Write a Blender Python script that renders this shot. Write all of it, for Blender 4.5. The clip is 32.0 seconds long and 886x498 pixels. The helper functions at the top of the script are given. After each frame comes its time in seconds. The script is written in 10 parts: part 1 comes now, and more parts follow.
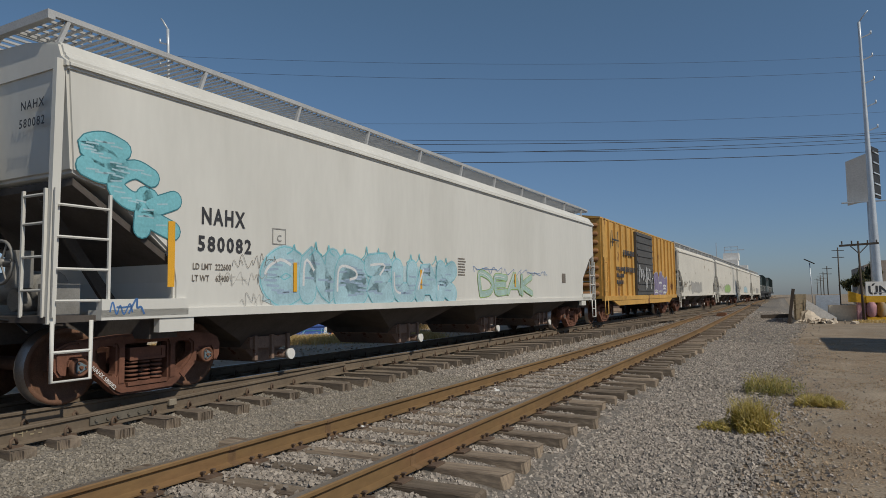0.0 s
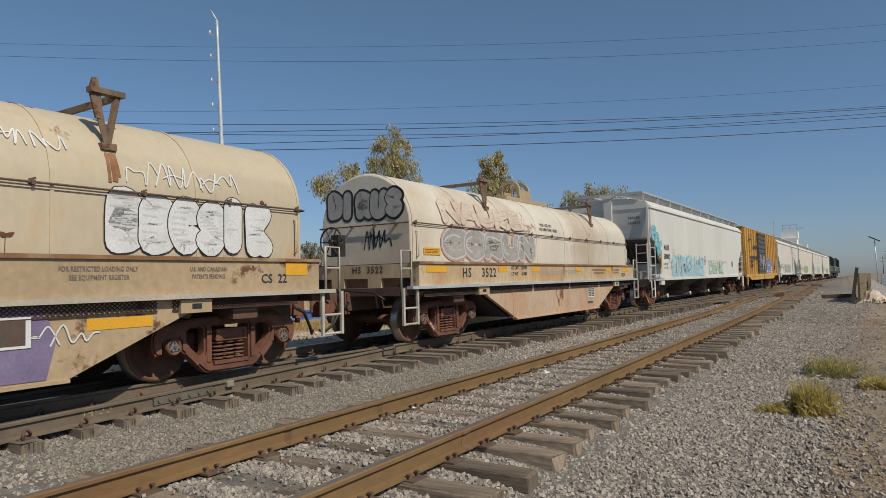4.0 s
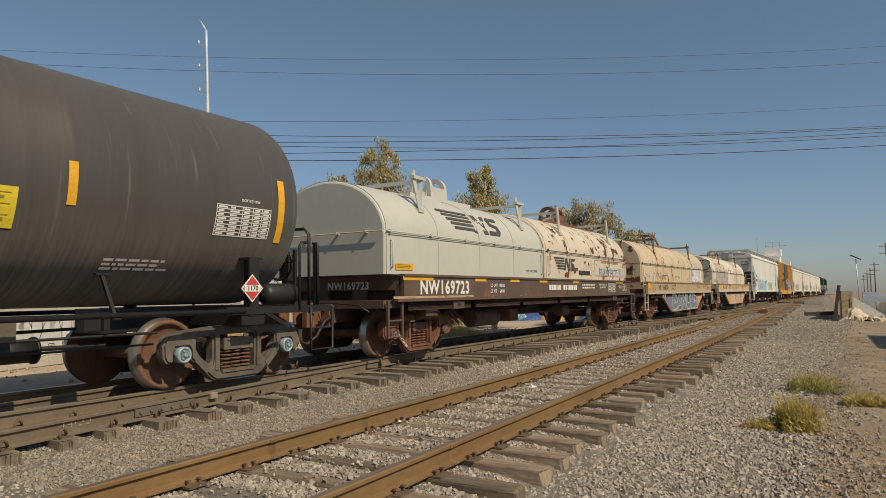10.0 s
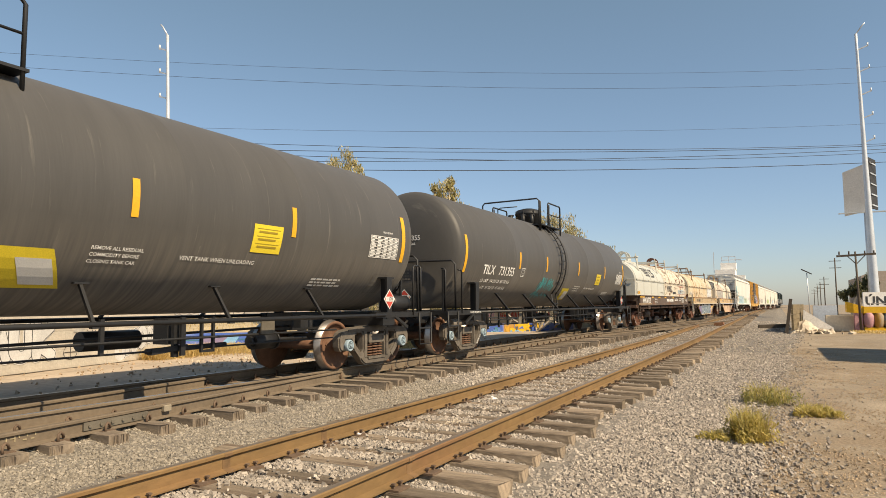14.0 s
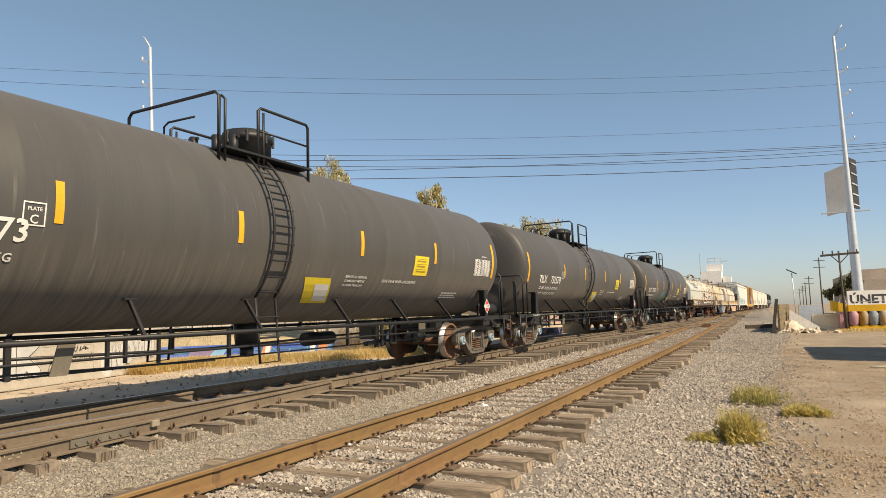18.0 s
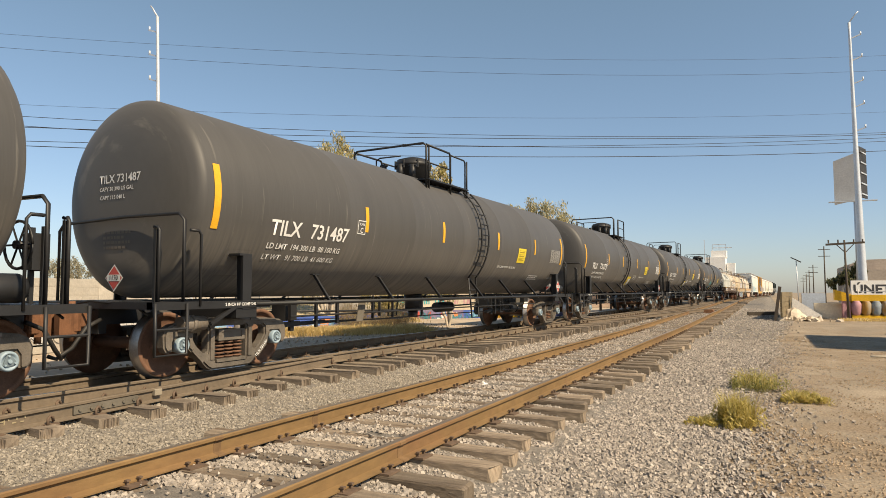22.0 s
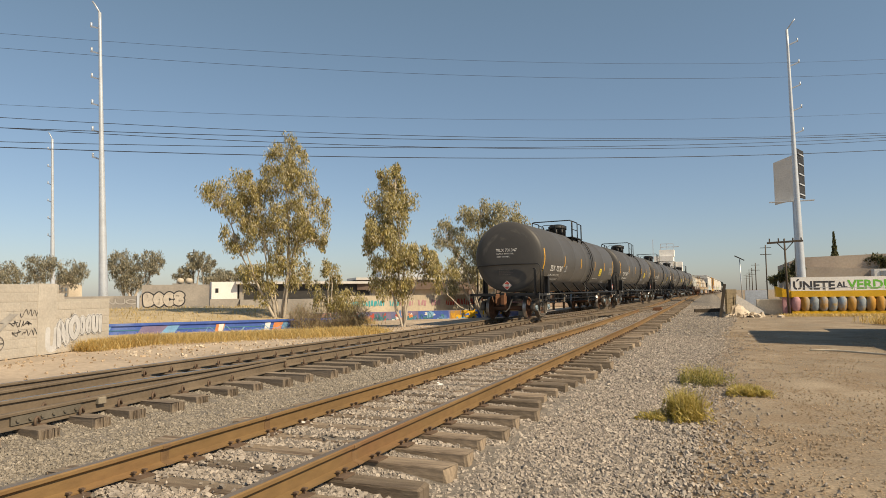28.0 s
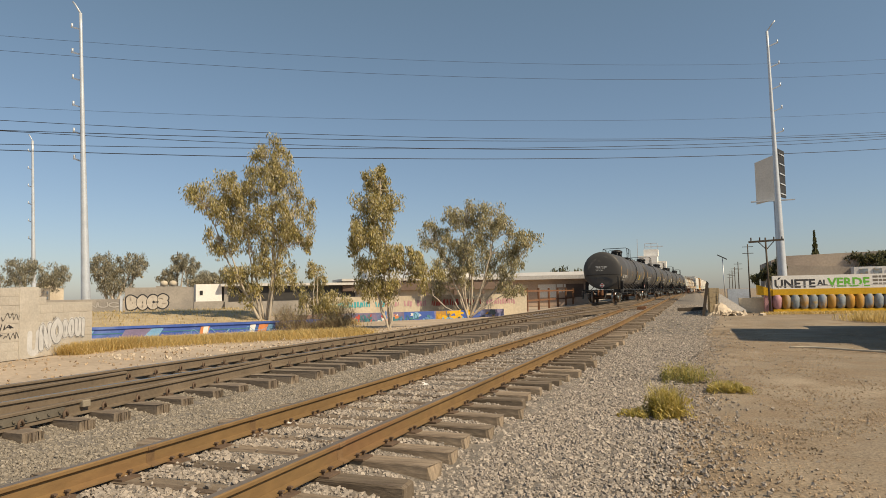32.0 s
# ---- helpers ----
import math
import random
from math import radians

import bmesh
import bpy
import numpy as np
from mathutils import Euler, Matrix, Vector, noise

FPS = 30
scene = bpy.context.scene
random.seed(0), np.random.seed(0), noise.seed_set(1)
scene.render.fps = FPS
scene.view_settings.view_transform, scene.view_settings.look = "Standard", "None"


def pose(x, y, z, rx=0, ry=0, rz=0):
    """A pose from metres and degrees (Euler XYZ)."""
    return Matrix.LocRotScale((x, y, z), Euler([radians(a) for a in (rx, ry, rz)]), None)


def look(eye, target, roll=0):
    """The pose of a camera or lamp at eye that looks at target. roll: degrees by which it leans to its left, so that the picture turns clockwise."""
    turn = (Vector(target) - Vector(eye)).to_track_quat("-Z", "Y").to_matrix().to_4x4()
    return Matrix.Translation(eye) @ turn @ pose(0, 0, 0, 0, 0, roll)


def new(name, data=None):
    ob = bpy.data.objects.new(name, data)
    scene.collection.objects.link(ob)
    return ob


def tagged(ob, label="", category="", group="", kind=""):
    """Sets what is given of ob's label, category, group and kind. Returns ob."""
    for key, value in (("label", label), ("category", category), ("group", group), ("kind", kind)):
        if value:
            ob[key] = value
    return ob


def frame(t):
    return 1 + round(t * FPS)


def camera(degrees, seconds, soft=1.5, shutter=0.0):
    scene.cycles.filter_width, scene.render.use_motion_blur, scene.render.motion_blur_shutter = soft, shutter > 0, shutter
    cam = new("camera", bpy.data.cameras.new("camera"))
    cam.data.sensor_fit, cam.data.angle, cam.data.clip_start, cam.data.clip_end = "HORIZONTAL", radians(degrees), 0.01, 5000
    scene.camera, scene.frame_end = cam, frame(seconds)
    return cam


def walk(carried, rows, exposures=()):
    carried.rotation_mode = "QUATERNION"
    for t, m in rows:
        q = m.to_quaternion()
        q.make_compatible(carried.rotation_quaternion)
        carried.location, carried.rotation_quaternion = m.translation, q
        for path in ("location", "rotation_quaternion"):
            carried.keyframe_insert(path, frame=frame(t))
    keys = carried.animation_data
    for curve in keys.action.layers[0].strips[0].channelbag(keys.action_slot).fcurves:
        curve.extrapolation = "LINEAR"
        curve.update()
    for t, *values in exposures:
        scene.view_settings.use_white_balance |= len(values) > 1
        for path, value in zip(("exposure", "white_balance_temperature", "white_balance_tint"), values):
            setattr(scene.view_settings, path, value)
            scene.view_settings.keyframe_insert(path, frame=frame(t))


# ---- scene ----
# World: metres, y runs along the near track, z = 0 is the head of its rails.
cam = camera(68.0, 32.0, soft=0.6)
PATH = [
    (0.0, -0.020, -0.004, 1.255, 27.20, 4.30, 0.67),
    (0.5, -0.019, -0.011, 1.252, 27.12, 4.24, 0.47),
    (1.0, -0.024, -0.009, 1.255, 27.03, 4.14, 0.55),
    (1.5, -0.034, -0.005, 1.260, 27.59, 4.23, 0.54),
    (2.0, -0.022, 0.007, 1.251, 27.66, 4.77, 0.51),
    (2.5, -0.041, 0.010, 1.244, 29.14, 4.13, 0.94),
    (3.0, -0.029, 0.004, 1.245, 30.24, 3.52, 1.22),
    (3.5, -0.032, -0.009, 1.239, 31.00, 3.34, 1.37),
    (4.0, -0.025, -0.005, 1.246, 31.39, 2.92, 1.26),
    (4.5, -0.024, -0.008, 1.243, 31.19, 3.49, 1.47),
    (6.5, 0.005, -0.004, 1.234, 28.86, 4.25, 1.72),
    (7.0, -0.003, 0.010, 1.239, 27.45, 4.00, 1.04),
    (7.5, -0.015, 0.017, 1.235, 27.32, 4.02, 0.20),
    (8.0, -0.047, 0.013, 1.239, 28.42, 4.03, -0.09),
    (8.5, -0.069, 0.003, 1.235, 29.53, 4.34, -0.00),
    (9.0, -0.070, -0.009, 1.241, 32.06, 4.25, 0.80),
    (9.5, -0.050, -0.010, 1.240, 31.26, 4.35, 1.16),
    (10.0, -0.054, 0.002, 1.237, 30.17, 4.07, 0.64),
    (10.5, -0.051, -0.003, 1.242, 28.65, 4.08, 0.49),
    (11.0, -0.053, 0.005, 1.236, 28.19, 4.11, 0.70),
    (11.5, -0.049, 0.009, 1.238, 27.79, 4.26, 0.62),
    (12.0, -0.042, 0.031, 1.247, 28.00, 4.42, 0.42),
    (12.5, -0.054, 0.038, 1.243, 28.01, 3.97, 0.35),
    (13.0, -0.048, 0.034, 1.247, 27.82, 4.44, 0.82),
    (13.5, -0.044, 0.024, 1.243, 27.20, 4.98, 0.24),
    (15.5, -0.040, 0.027, 1.244, 26.30, 4.63, 0.89),
    (16.0, -0.043, 0.030, 1.230, 26.25, 4.19, 0.96),
    (16.5, -0.042, 0.038, 1.239, 25.97, 4.42, 1.06),
    (17.0, -0.036, 0.036, 1.244, 25.34, 4.93, 1.21),
    (17.5, -0.040, 0.033, 1.246, 25.10, 5.42, 1.23),
    (18.0, -0.037, 0.021, 1.252, 26.02, 5.59, 1.51),
    (18.5, -0.019, 0.017, 1.256, 25.74, 6.59, 1.57),
    (19.0, 0.002, 0.014, 1.256, 24.84, 6.68, 1.54),
    (19.5, 0.008, 0.019, 1.252, 23.92, 6.75, 1.52),
    (20.0, 0.007, 0.027, 1.248, 22.83, 6.54, 1.16),
    (20.5, -0.003, 0.026, 1.241, 23.33, 5.77, 1.03),
    (21.0, -0.028, 0.027, 1.236, 24.61, 4.83, 0.54),
    (21.5, -0.023, 0.034, 1.240, 24.88, 4.54, 0.47),
    (22.0, -0.042, 0.031, 1.237, 26.25, 3.77, -0.01),
    (22.5, -0.043, 0.019, 1.230, 26.99, 4.18, 0.04),
    (23.0, -0.050, 0.033, 1.231, 26.63, 3.57, 0.07),
    (23.5, -0.041, 0.023, 1.229, 25.90, 3.93, 0.06),
    (24.0, -0.046, 0.033, 1.235, 25.09, 4.22, 0.04),
    (24.5, -0.035, 0.035, 1.238, 24.23, 4.80, 0.15),
    (25.0, -0.028, 0.029, 1.235, 23.64, 4.81, 0.00),
    (25.5, -0.029, 0.029, 1.234, 23.23, 4.35, 0.18),
    (27.5, -0.025, 0.039, 1.229, 22.09, 3.94, 0.63),
    (28.0, -0.042, 0.049, 1.231, 22.32, 3.85, 0.70),
    (28.5, -0.035, 0.038, 1.225, 22.46, 4.00, 0.70),
    (29.0, -0.031, 0.040, 1.225, 22.34, 3.70, 0.41),
    (29.5, -0.032, 0.043, 1.224, 22.38, 3.57, 0.58),
    (30.0, -0.025, 0.033, 1.229, 22.33, 3.67, 0.91),
    (30.5, -0.017, 0.027, 1.231, 22.48, 4.11, 1.05),
    (31.0, -0.002, 0.030, 1.237, 21.71, 4.08, 1.23),
    (31.5, 0.005, 0.023, 1.234, 21.19, 4.14, 1.14),
    (32.0, 0.008, -0.014, 1.224, 21.11, 3.90, 1.11),
]
walk(cam, [(t, pose(x, y, z, 90 + p, r, yaw)) for t, x, y, z, yaw, p, r in PATH],
     exposures=[(0.0, -0.74, 5850, 8), (2.0, -0.68, 5800, 8), (4.0, -0.44, 5930, 8), (6.0, -0.34, 6300, 8), (6.5, -0.32, 6950, 8), (7.0, -0.32, 6350, 8), (8.0, -0.31, 6200, 8), (9.0, -0.28, 6250, 8), (10.0, -0.31, 6900, 8), (11.0, 0.0, 7000, 9), (13.0, 0.39, 7300, 10), (16.0, 0.43, 7200, 10), (25.0, 0.40, 7250, 10), (28.0, 0.12, 7350, 10), (32.0, 0.0, 7300, 10)])

# ---- light: one sun over the right shoulder of the track, clear sky ----
SUN_AZ, SUN_EL = 105.0, 44.0   # azimuth from +y towards +x, elevation
world = bpy.data.worlds.new("world")
scene.world = world
world.use_nodes = True
wn = world.node_tree
sky = wn.nodes.new("ShaderNodeTexSky")
sky.sky_type = "NISHITA"
sky.sun_disc = False
sky.sun_elevation = radians(SUN_EL)
sky.sun_rotation = radians(SUN_AZ)
sky.air_density, sky.dust_density, sky.ozone_density = 1.0, 0.5, 2.2
bg = wn.nodes["Background"]
bg.inputs["Strength"].default_value = 0.114
# thin grey-blue haze towards the horizon
tcw = wn.nodes.new("ShaderNodeTexCoord")
sep = wn.nodes.new("ShaderNodeSeparateXYZ")
hz = wn.nodes.new("ShaderNodeMapRange")
hz.inputs["From Max"].default_value = 0.45
hmix = wn.nodes.new("ShaderNodeMix")
hmix.data_type = "RGBA"
hmix.inputs[6].default_value, hmix.inputs[7].default_value = (0.64, 0.69, 0.87, 1), (0.98, 1.0, 0.895, 1)
smul = wn.nodes.new("ShaderNodeMix")
smul.data_type, smul.blend_type = "RGBA", "MULTIPLY"
smul.inputs[0].default_value = 1.0
wn.links.new(tcw.outputs["Generated"], sep.inputs[0])
wn.links.new(sep.outputs["Z"], hz.inputs[0])
wn.links.new(hz.outputs[0], hmix.inputs[0])
wn.links.new(sky.outputs[0], smul.inputs[6])
wn.links.new(hmix.outputs[2], smul.inputs[7])
wn.links.new(smul.outputs[2], bg.inputs[0])
sun_dir = Vector((math.sin(radians(SUN_AZ)) * math.cos(radians(SUN_EL)), math.cos(radians(SUN_AZ)) * math.cos(radians(SUN_EL)), math.sin(radians(SUN_EL))))
sun = new("sun", bpy.data.lights.new("sun", "SUN"))
sun.data.energy, sun.data.angle, sun.data.color = 5.0, radians(0.53), (1.0, 0.86, 0.66)
sun.matrix_world = look(sun_dir * 50, (0, 0, 0))

# ---- materials ----
def M(name, col, rough=0.7, metal=0.0, var=0.25, scale=3.0, col2=None, amt=0.5, scale2=None, bump=0.0, bscale=40.0, spec=0.4, stretch=(1, 1, 1), fine=0.12, rust=None, rust_amt=0.0, rust_scale=1.5, rand=0.0, fscale=14.0):
    """A surface with a broad and a fine variation, an optional second colour in patches, rust and relief."""
    m = bpy.data.materials.new(name)
    m.use_nodes = True
    nt = m.node_tree
    n, l = nt.nodes, nt.links
    b = n["Principled BSDF"]
    b.inputs["Roughness"].default_value, b.inputs["Metallic"].default_value = rough, metal
    b.inputs["Specular IOR Level"].default_value = spec
    co = n.new("ShaderNodeTexCoord")
    mp = n.new("ShaderNodeMapping")
    mp.inputs["Scale"].default_value = stretch
    l.new(co.outputs["Object"], mp.inputs[0])

    def noise_node(s, d=4, r=0.6):
        t = n.new("ShaderNodeTexNoise")
        t.inputs["Scale"].default_value, t.inputs["Detail"].default_value, t.inputs["Roughness"].default_value = s, d, r
        l.new(mp.outputs[0], t.inputs[0])
        return t.outputs[0]

    def ramp(src, a, z):
        r = n.new("ShaderNodeMapRange")
        r.inputs["From Min"].default_value, r.inputs["From Max"].default_value = a, z
        l.new(src, r.inputs[0])
        return r.outputs[0]

    def mix(fac, c1, c2, mode="MIX"):
        x = n.new("ShaderNodeMix")
        x.data_type, x.blend_type = "RGBA", mode
        for sock, v in ((x.inputs[0], fac), (x.inputs[6], c1), (x.inputs[7], c2)):
            if isinstance(v, (int, float)):
                sock.default_value = v
            elif isinstance(v, tuple):
                sock.default_value = (*v, 1)
            else:
                l.new(v, sock)
        return x.outputs[2]

    c = mix(ramp(noise_node(scale), 0.3, 0.7), tuple(x * (1 - var) for x in col), tuple(min(1, x * (1 + var * 0.6)) for x in col))
    if col2:
        k = ramp(noise_node(scale2 or scale * 0.4, 5), 0.62 - 0.3 * amt, 0.72 - 0.2 * amt)
        c = mix(k, c, col2)
    f = ramp(noise_node(scale * fscale, 3), 0.25, 0.75)
    c = mix(f, c, mix(1.0, c, (1 - fine * 2,) * 3, "MULTIPLY"))
    if rust:
        k = ramp(noise_node(rust_scale, 8, 0.68), 0.66 - 0.25 * rust_amt, 0.70 - 0.2 * rust_amt)
        c = mix(k, c, mix(ramp(noise_node(rust_scale * 9), 0.3, 0.7), rust, tuple(x * 0.45 for x in rust)))
        rr = n.new("ShaderNodeMapRange")
        rr.inputs["To Min"].default_value, rr.inputs["To Max"].default_value = rough, 0.9
        l.new(k, rr.inputs[0])
        l.new(rr.outputs[0], b.inputs["Roughness"])
    if rand:
        oi = n.new("ShaderNodeObjectInfo")
        r = n.new("ShaderNodeMapRange")
        r.inputs["To Min"].default_value, r.inputs["To Max"].default_value = 1 - rand, 1 + rand
        l.new(oi.outputs["Random"], r.inputs[0])
        x = n.new("ShaderNodeVectorMath")
        x.operation = "SCALE"
        l.new(c, x.inputs[0])
        l.new(r.outputs[0], x.inputs["Scale"])
        c = x.outputs[0]
    l.new(c, b.inputs["Base Color"])
    if bump:
        t = noise_node(bscale, 6, 0.65)
        bp = n.new("ShaderNodeBump")
        bp.inputs["Strength"].default_value, bp.inputs["Distance"].default_value = bump, 0.02
        l.new(t, bp.inputs["Height"])
        l.new(bp.outputs[0], b.inputs["Normal"])
    return m


RUST = (0.16, 0.062, 0.032)
m_weld = M("brown_weld", (0.21, 0.125, 0.06), 0.8, var=0.3, scale=6)
m_dirt = M("dry_dirt", (0.41, 0.33, 0.238), 0.95, var=0.3, scale=0.45, col2=(0.34, 0.255, 0.17), amt=0.52, scale2=1.1, bump=1.0, bscale=22, fine=0.28, fscale=70)
m_dirt2 = M("pale_sandy_dirt", (0.52, 0.42, 0.32), 0.95, var=0.15, scale=0.5, col2=(0.42, 0.34, 0.26), amt=0.4, scale2=0.6, bump=0.6, bscale=14, fine=0.15)
# bed darker than its stones: shade in the gaps is put into this colour
m_ballast = M("ballast_bed", (0.27, 0.24, 0.205), 0.95, var=0.3, scale=6, bump=1.0, bscale=25, fine=0.3)
m_tie = M("weathered_tie", (0.32, 0.25, 0.18), 0.9, var=0.45, scale=2.5, col2=(0.14, 0.10, 0.07), amt=0.4, scale2=1.5, stretch=(0.35, 4, 1), bump=0.6, bscale=30, fine=0.2, rand=0.3)
m_tie_far = M("dusty_tie", (0.275, 0.22, 0.165), 0.92, var=0.35, scale=3, col2=(0.19, 0.15, 0.115), amt=0.4, scale2=2.0, stretch=(0.4, 5, 1), bump=0.5, bscale=30, rand=0.22)
m_rail = M("rusty_rail", (0.225, 0.138, 0.058), 0.75, var=0.25, scale=1.2, stretch=(1, 0.4, 1), col2=(0.20, 0.108, 0.05), amt=0.3, scale2=0.8, bump=0.15, bscale=60)
m_railhead = M("worn_rail_head", (0.23, 0.185, 0.145), 0.48, 0.3, var=0.2, scale=1.5, stretch=(1, 0.2, 1))
m_rail_far = M("dull_rail", (0.18, 0.138, 0.096), 0.75, var=0.25, scale=1.5, bump=0.15, bscale=60)
m_railhead_far = M("bright_rail_head", (0.27, 0.26, 0.25), 0.3, 0.8, var=0.15, scale=1.5)
m_plate = M("grey_steel_plate", (0.155, 0.135, 0.105), 0.7, var=0.25, scale=3)
m_rubble_pale = M("pale_dusty_block", (0.31, 0.265, 0.20), 0.9, var=0.2, scale=8)
m_spike = M("rusty_spike", (0.15, 0.10, 0.068), 0.85, var=0.3, scale=9)
m_steel = M("galvanised_steel", (0.64, 0.68, 0.72), 0.45, 0.35, var=0.15, scale=1.0)
m_dark = M("dark_steel", (0.035, 0.033, 0.031), 0.6, 0.0, var=0.3, scale=3)
m_black = M("black_paint", (0.022, 0.022, 0.023), 0.5, var=0.2, scale=3)
m_tank = M("black_tank_paint", (0.087, 0.083, 0.079), 0.55, var=0.10, scale=0.7, col2=(0.15, 0.14, 0.125), amt=0.0, scale2=2.4, stretch=(0.35, 5.0, 0.35), fine=0.06, spec=0.45)
m_tank.node_tree.nodes["Principled BSDF"].inputs["Diffuse Roughness"].default_value = 1.0


def road_dust(m, z0, z1, col, amt):
    """Dried dust that has run down and settled on a tank's flank between two heights."""
    nt = m.node_tree
    n, l = nt.nodes, nt.links
    b = n["Principled BSDF"]
    co = n.new("ShaderNodeTexCoord")
    sp = n.new("ShaderNodeSeparateXYZ")
    l.new(co.outputs["Object"], sp.inputs[0])
    ho = n.new("ShaderNodeMapRange")
    ho.inputs["From Min"].default_value, ho.inputs["From Max"].default_value = z1, z0
    l.new(sp.outputs["Z"], ho.inputs[0])
    mp = n.new("ShaderNodeMapping")
    mp.inputs["Scale"].default_value = (0.7, 13.0, 0.7)
    l.new(co.outputs["Object"], mp.inputs[0])
    ns = n.new("ShaderNodeTexNoise")
    ns.inputs["Scale"].default_value, ns.inputs["Detail"].default_value = 1.6, 6
    l.new(mp.outputs[0], ns.inputs[0])
    r = n.new("ShaderNodeMapRange")
    r.inputs["From Min"].default_value, r.inputs["From Max"].default_value, r.inputs["To Min"].default_value, r.inputs["To Max"].default_value = 0.34, 0.66, amt * 0.25, amt * 1.15
    l.new(ns.outputs[0], r.inputs[0])
    mu = n.new("ShaderNodeMath")
    mu.operation = "MULTIPLY"
    l.new(ho.outputs[0], mu.inputs[0])
    l.new(r.outputs[0], mu.inputs[1])
    x = n.new("ShaderNodeMix")
    x.data_type = "RGBA"
    src = b.inputs["Base Color"].links[0].from_socket
    l.new(mu.outputs[0], x.inputs[0])
    l.new(src, x.inputs[6])
    x.inputs[7].default_value = (*col, 1)
    l.new(x.outputs[2], b.inputs["Base Color"])


road_dust(m_tank, 1.15, 2.15, (0.21, 0.185, 0.155), 0.75)
m_streak = M("dried_run_mark", (0.17, 0.16, 0.145), 0.7, var=0.2, scale=6)
m_truck = M("brown_truck_frame", (0.195, 0.088, 0.056), 0.85, var=0.35, scale=4, bump=0.3, bscale=40)
m_truck_d = M("grey_truck_frame", (0.148, 0.127, 0.105), 0.75, var=0.35, scale=4, bump=0.3, bscale=40)
m_wheel = M("rusty_wheel", (0.20, 0.105, 0.065), 0.8, var=0.3, scale=5, fine=0.2)
m_tread = M("polished_tread", (0.35, 0.32, 0.30), 0.35, 0.8, var=0.15, scale=3)
m_cap = M("blue_bearing_cap", (0.32, 0.42, 0.49), 0.5, var=0.2, scale=8, rust=RUST, rust_amt=0.1, rust_scale=12)
m_lock = M("steel_lock_plate", (0.17, 0.22, 0.25), 0.5, var=0.2, scale=8)
m_cap_r = M("rusty_bearing_cap", (0.19, 0.09, 0.055), 0.8, var=0.3, scale=8)
m_coupler = M("orange_brown_coupler", (0.19, 0.085, 0.042), 0.85, var=0.35, scale=7, bump=0.3, bscale=50)
m_hop = M("pale_grey_hopper_paint", (0.66, 0.645, 0.60), 0.55, var=0.06, scale=0.6, col2=(0.60, 0.585, 0.54), amt=0.4, scale2=0.35, stretch=(1, 1, 0.25), bump=0.03, bscale=2, fine=0.03)
m_hopw = M("white_hopper_paint", (0.70, 0.66, 0.58), 0.6, var=0.08, scale=0.7, rust=(0.33, 0.22, 0.13), rust_amt=0.12, rust_scale=0.9)
m_box = M("yellow_boxcar_paint", (0.62, 0.36, 0.09), 0.6, var=0.18, scale=0.8, rust=(0.26, 0.12, 0.05), rust_amt=0.2, rust_scale=1.1, stretch=(1, 1, 0.5))
m_boxdoor = M("grey_boxcar_door", (0.10, 0.095, 0.09), 0.65, var=0.25, scale=2, rust=(0.20, 0.10, 0.05), rust_amt=0.2)
m_hs = M("cream_cover_paint", (0.66, 0.60, 0.50), 0.6, var=0.1, scale=0.8, col2=(0.53, 0.44, 0.33), amt=0.3, rust=(0.34, 0.18, 0.08), rust_amt=0.06, rust_scale=1.6, stretch=(1, 1, 0.5), fine=0.05)
m_hsill = M("faded_orange_sill", (0.56, 0.36, 0.235), 0.65, var=0.18, scale=1.1, col2=(0.57, 0.44, 0.31), amt=0.5, scale2=0.7, rust=(0.30, 0.14, 0.075), rust_amt=0.16, rust_scale=1.2, stretch=(1, 1, 0.5))
m_hsghost = M("scraped_primer", (0.50, 0.46, 0.40), 0.6, var=0.2, scale=6)
m_hsrail = M("rust_stained_cream_sill", (0.59, 0.455, 0.29), 0.65, var=0.14, scale=0.9, col2=(0.52, 0.33, 0.17), amt=0.5, scale2=1.0, rust=(0.34, 0.18, 0.09), rust_amt=0.15, rust_scale=1.5, stretch=(1, 1, 0.4))
m_cspost = M("rusty_guide_post", (0.21, 0.145, 0.095), 0.8, var=0.3, scale=3, rust=(0.16, 0.07, 0.035), rust_amt=0.5, rust_scale=4)
m_signprint = M("olive_sign_print", (0.36, 0.26, 0.03), 0.6, var=0.1, scale=9)
m_emblem = M("worn_dark_grey_paint", (0.085, 0.08, 0.078), 0.6, var=0.25, scale=5)
m_redworn = M("worn_red_lettering", (0.33, 0.13, 0.10), 0.6, var=0.2, scale=9)
m_rustpale = M("orange_brown_rust", (0.33, 0.165, 0.08), 0.9, var=0.3, scale=4)
m_rustflake = M("bare_rusted_steel", (0.16, 0.065, 0.035), 0.9, var=0.3, scale=5, bump=0.2, bscale=40)
m_cs = M("tan_cover_paint", (0.555, 0.472, 0.338), 0.6, var=0.1, scale=0.8, col2=(0.52, 0.36, 0.20), amt=0.25, scale2=0.8, rust=(0.27, 0.13, 0.06), rust_amt=0.16, rust_scale=1.5, stretch=(1, 1, 0.45), fine=0.05)
m_cswalk = M("dusty_beige_walkway", (0.50, 0.45, 0.36), 0.7, var=0.15, scale=1.5)
m_hsgrey = M("pale_grey_ladder_paint", (0.52, 0.48, 0.41), 0.65, var=0.2, scale=3, rust=(0.27, 0.12, 0.06), rust_amt=0.2, rust_scale=4)
m_ledge = M("rust_brown_ledge", (0.28, 0.15, 0.075), 0.8, var=0.3, scale=2, col2=(0.42, 0.29, 0.17), amt=0.35, scale2=1.5)
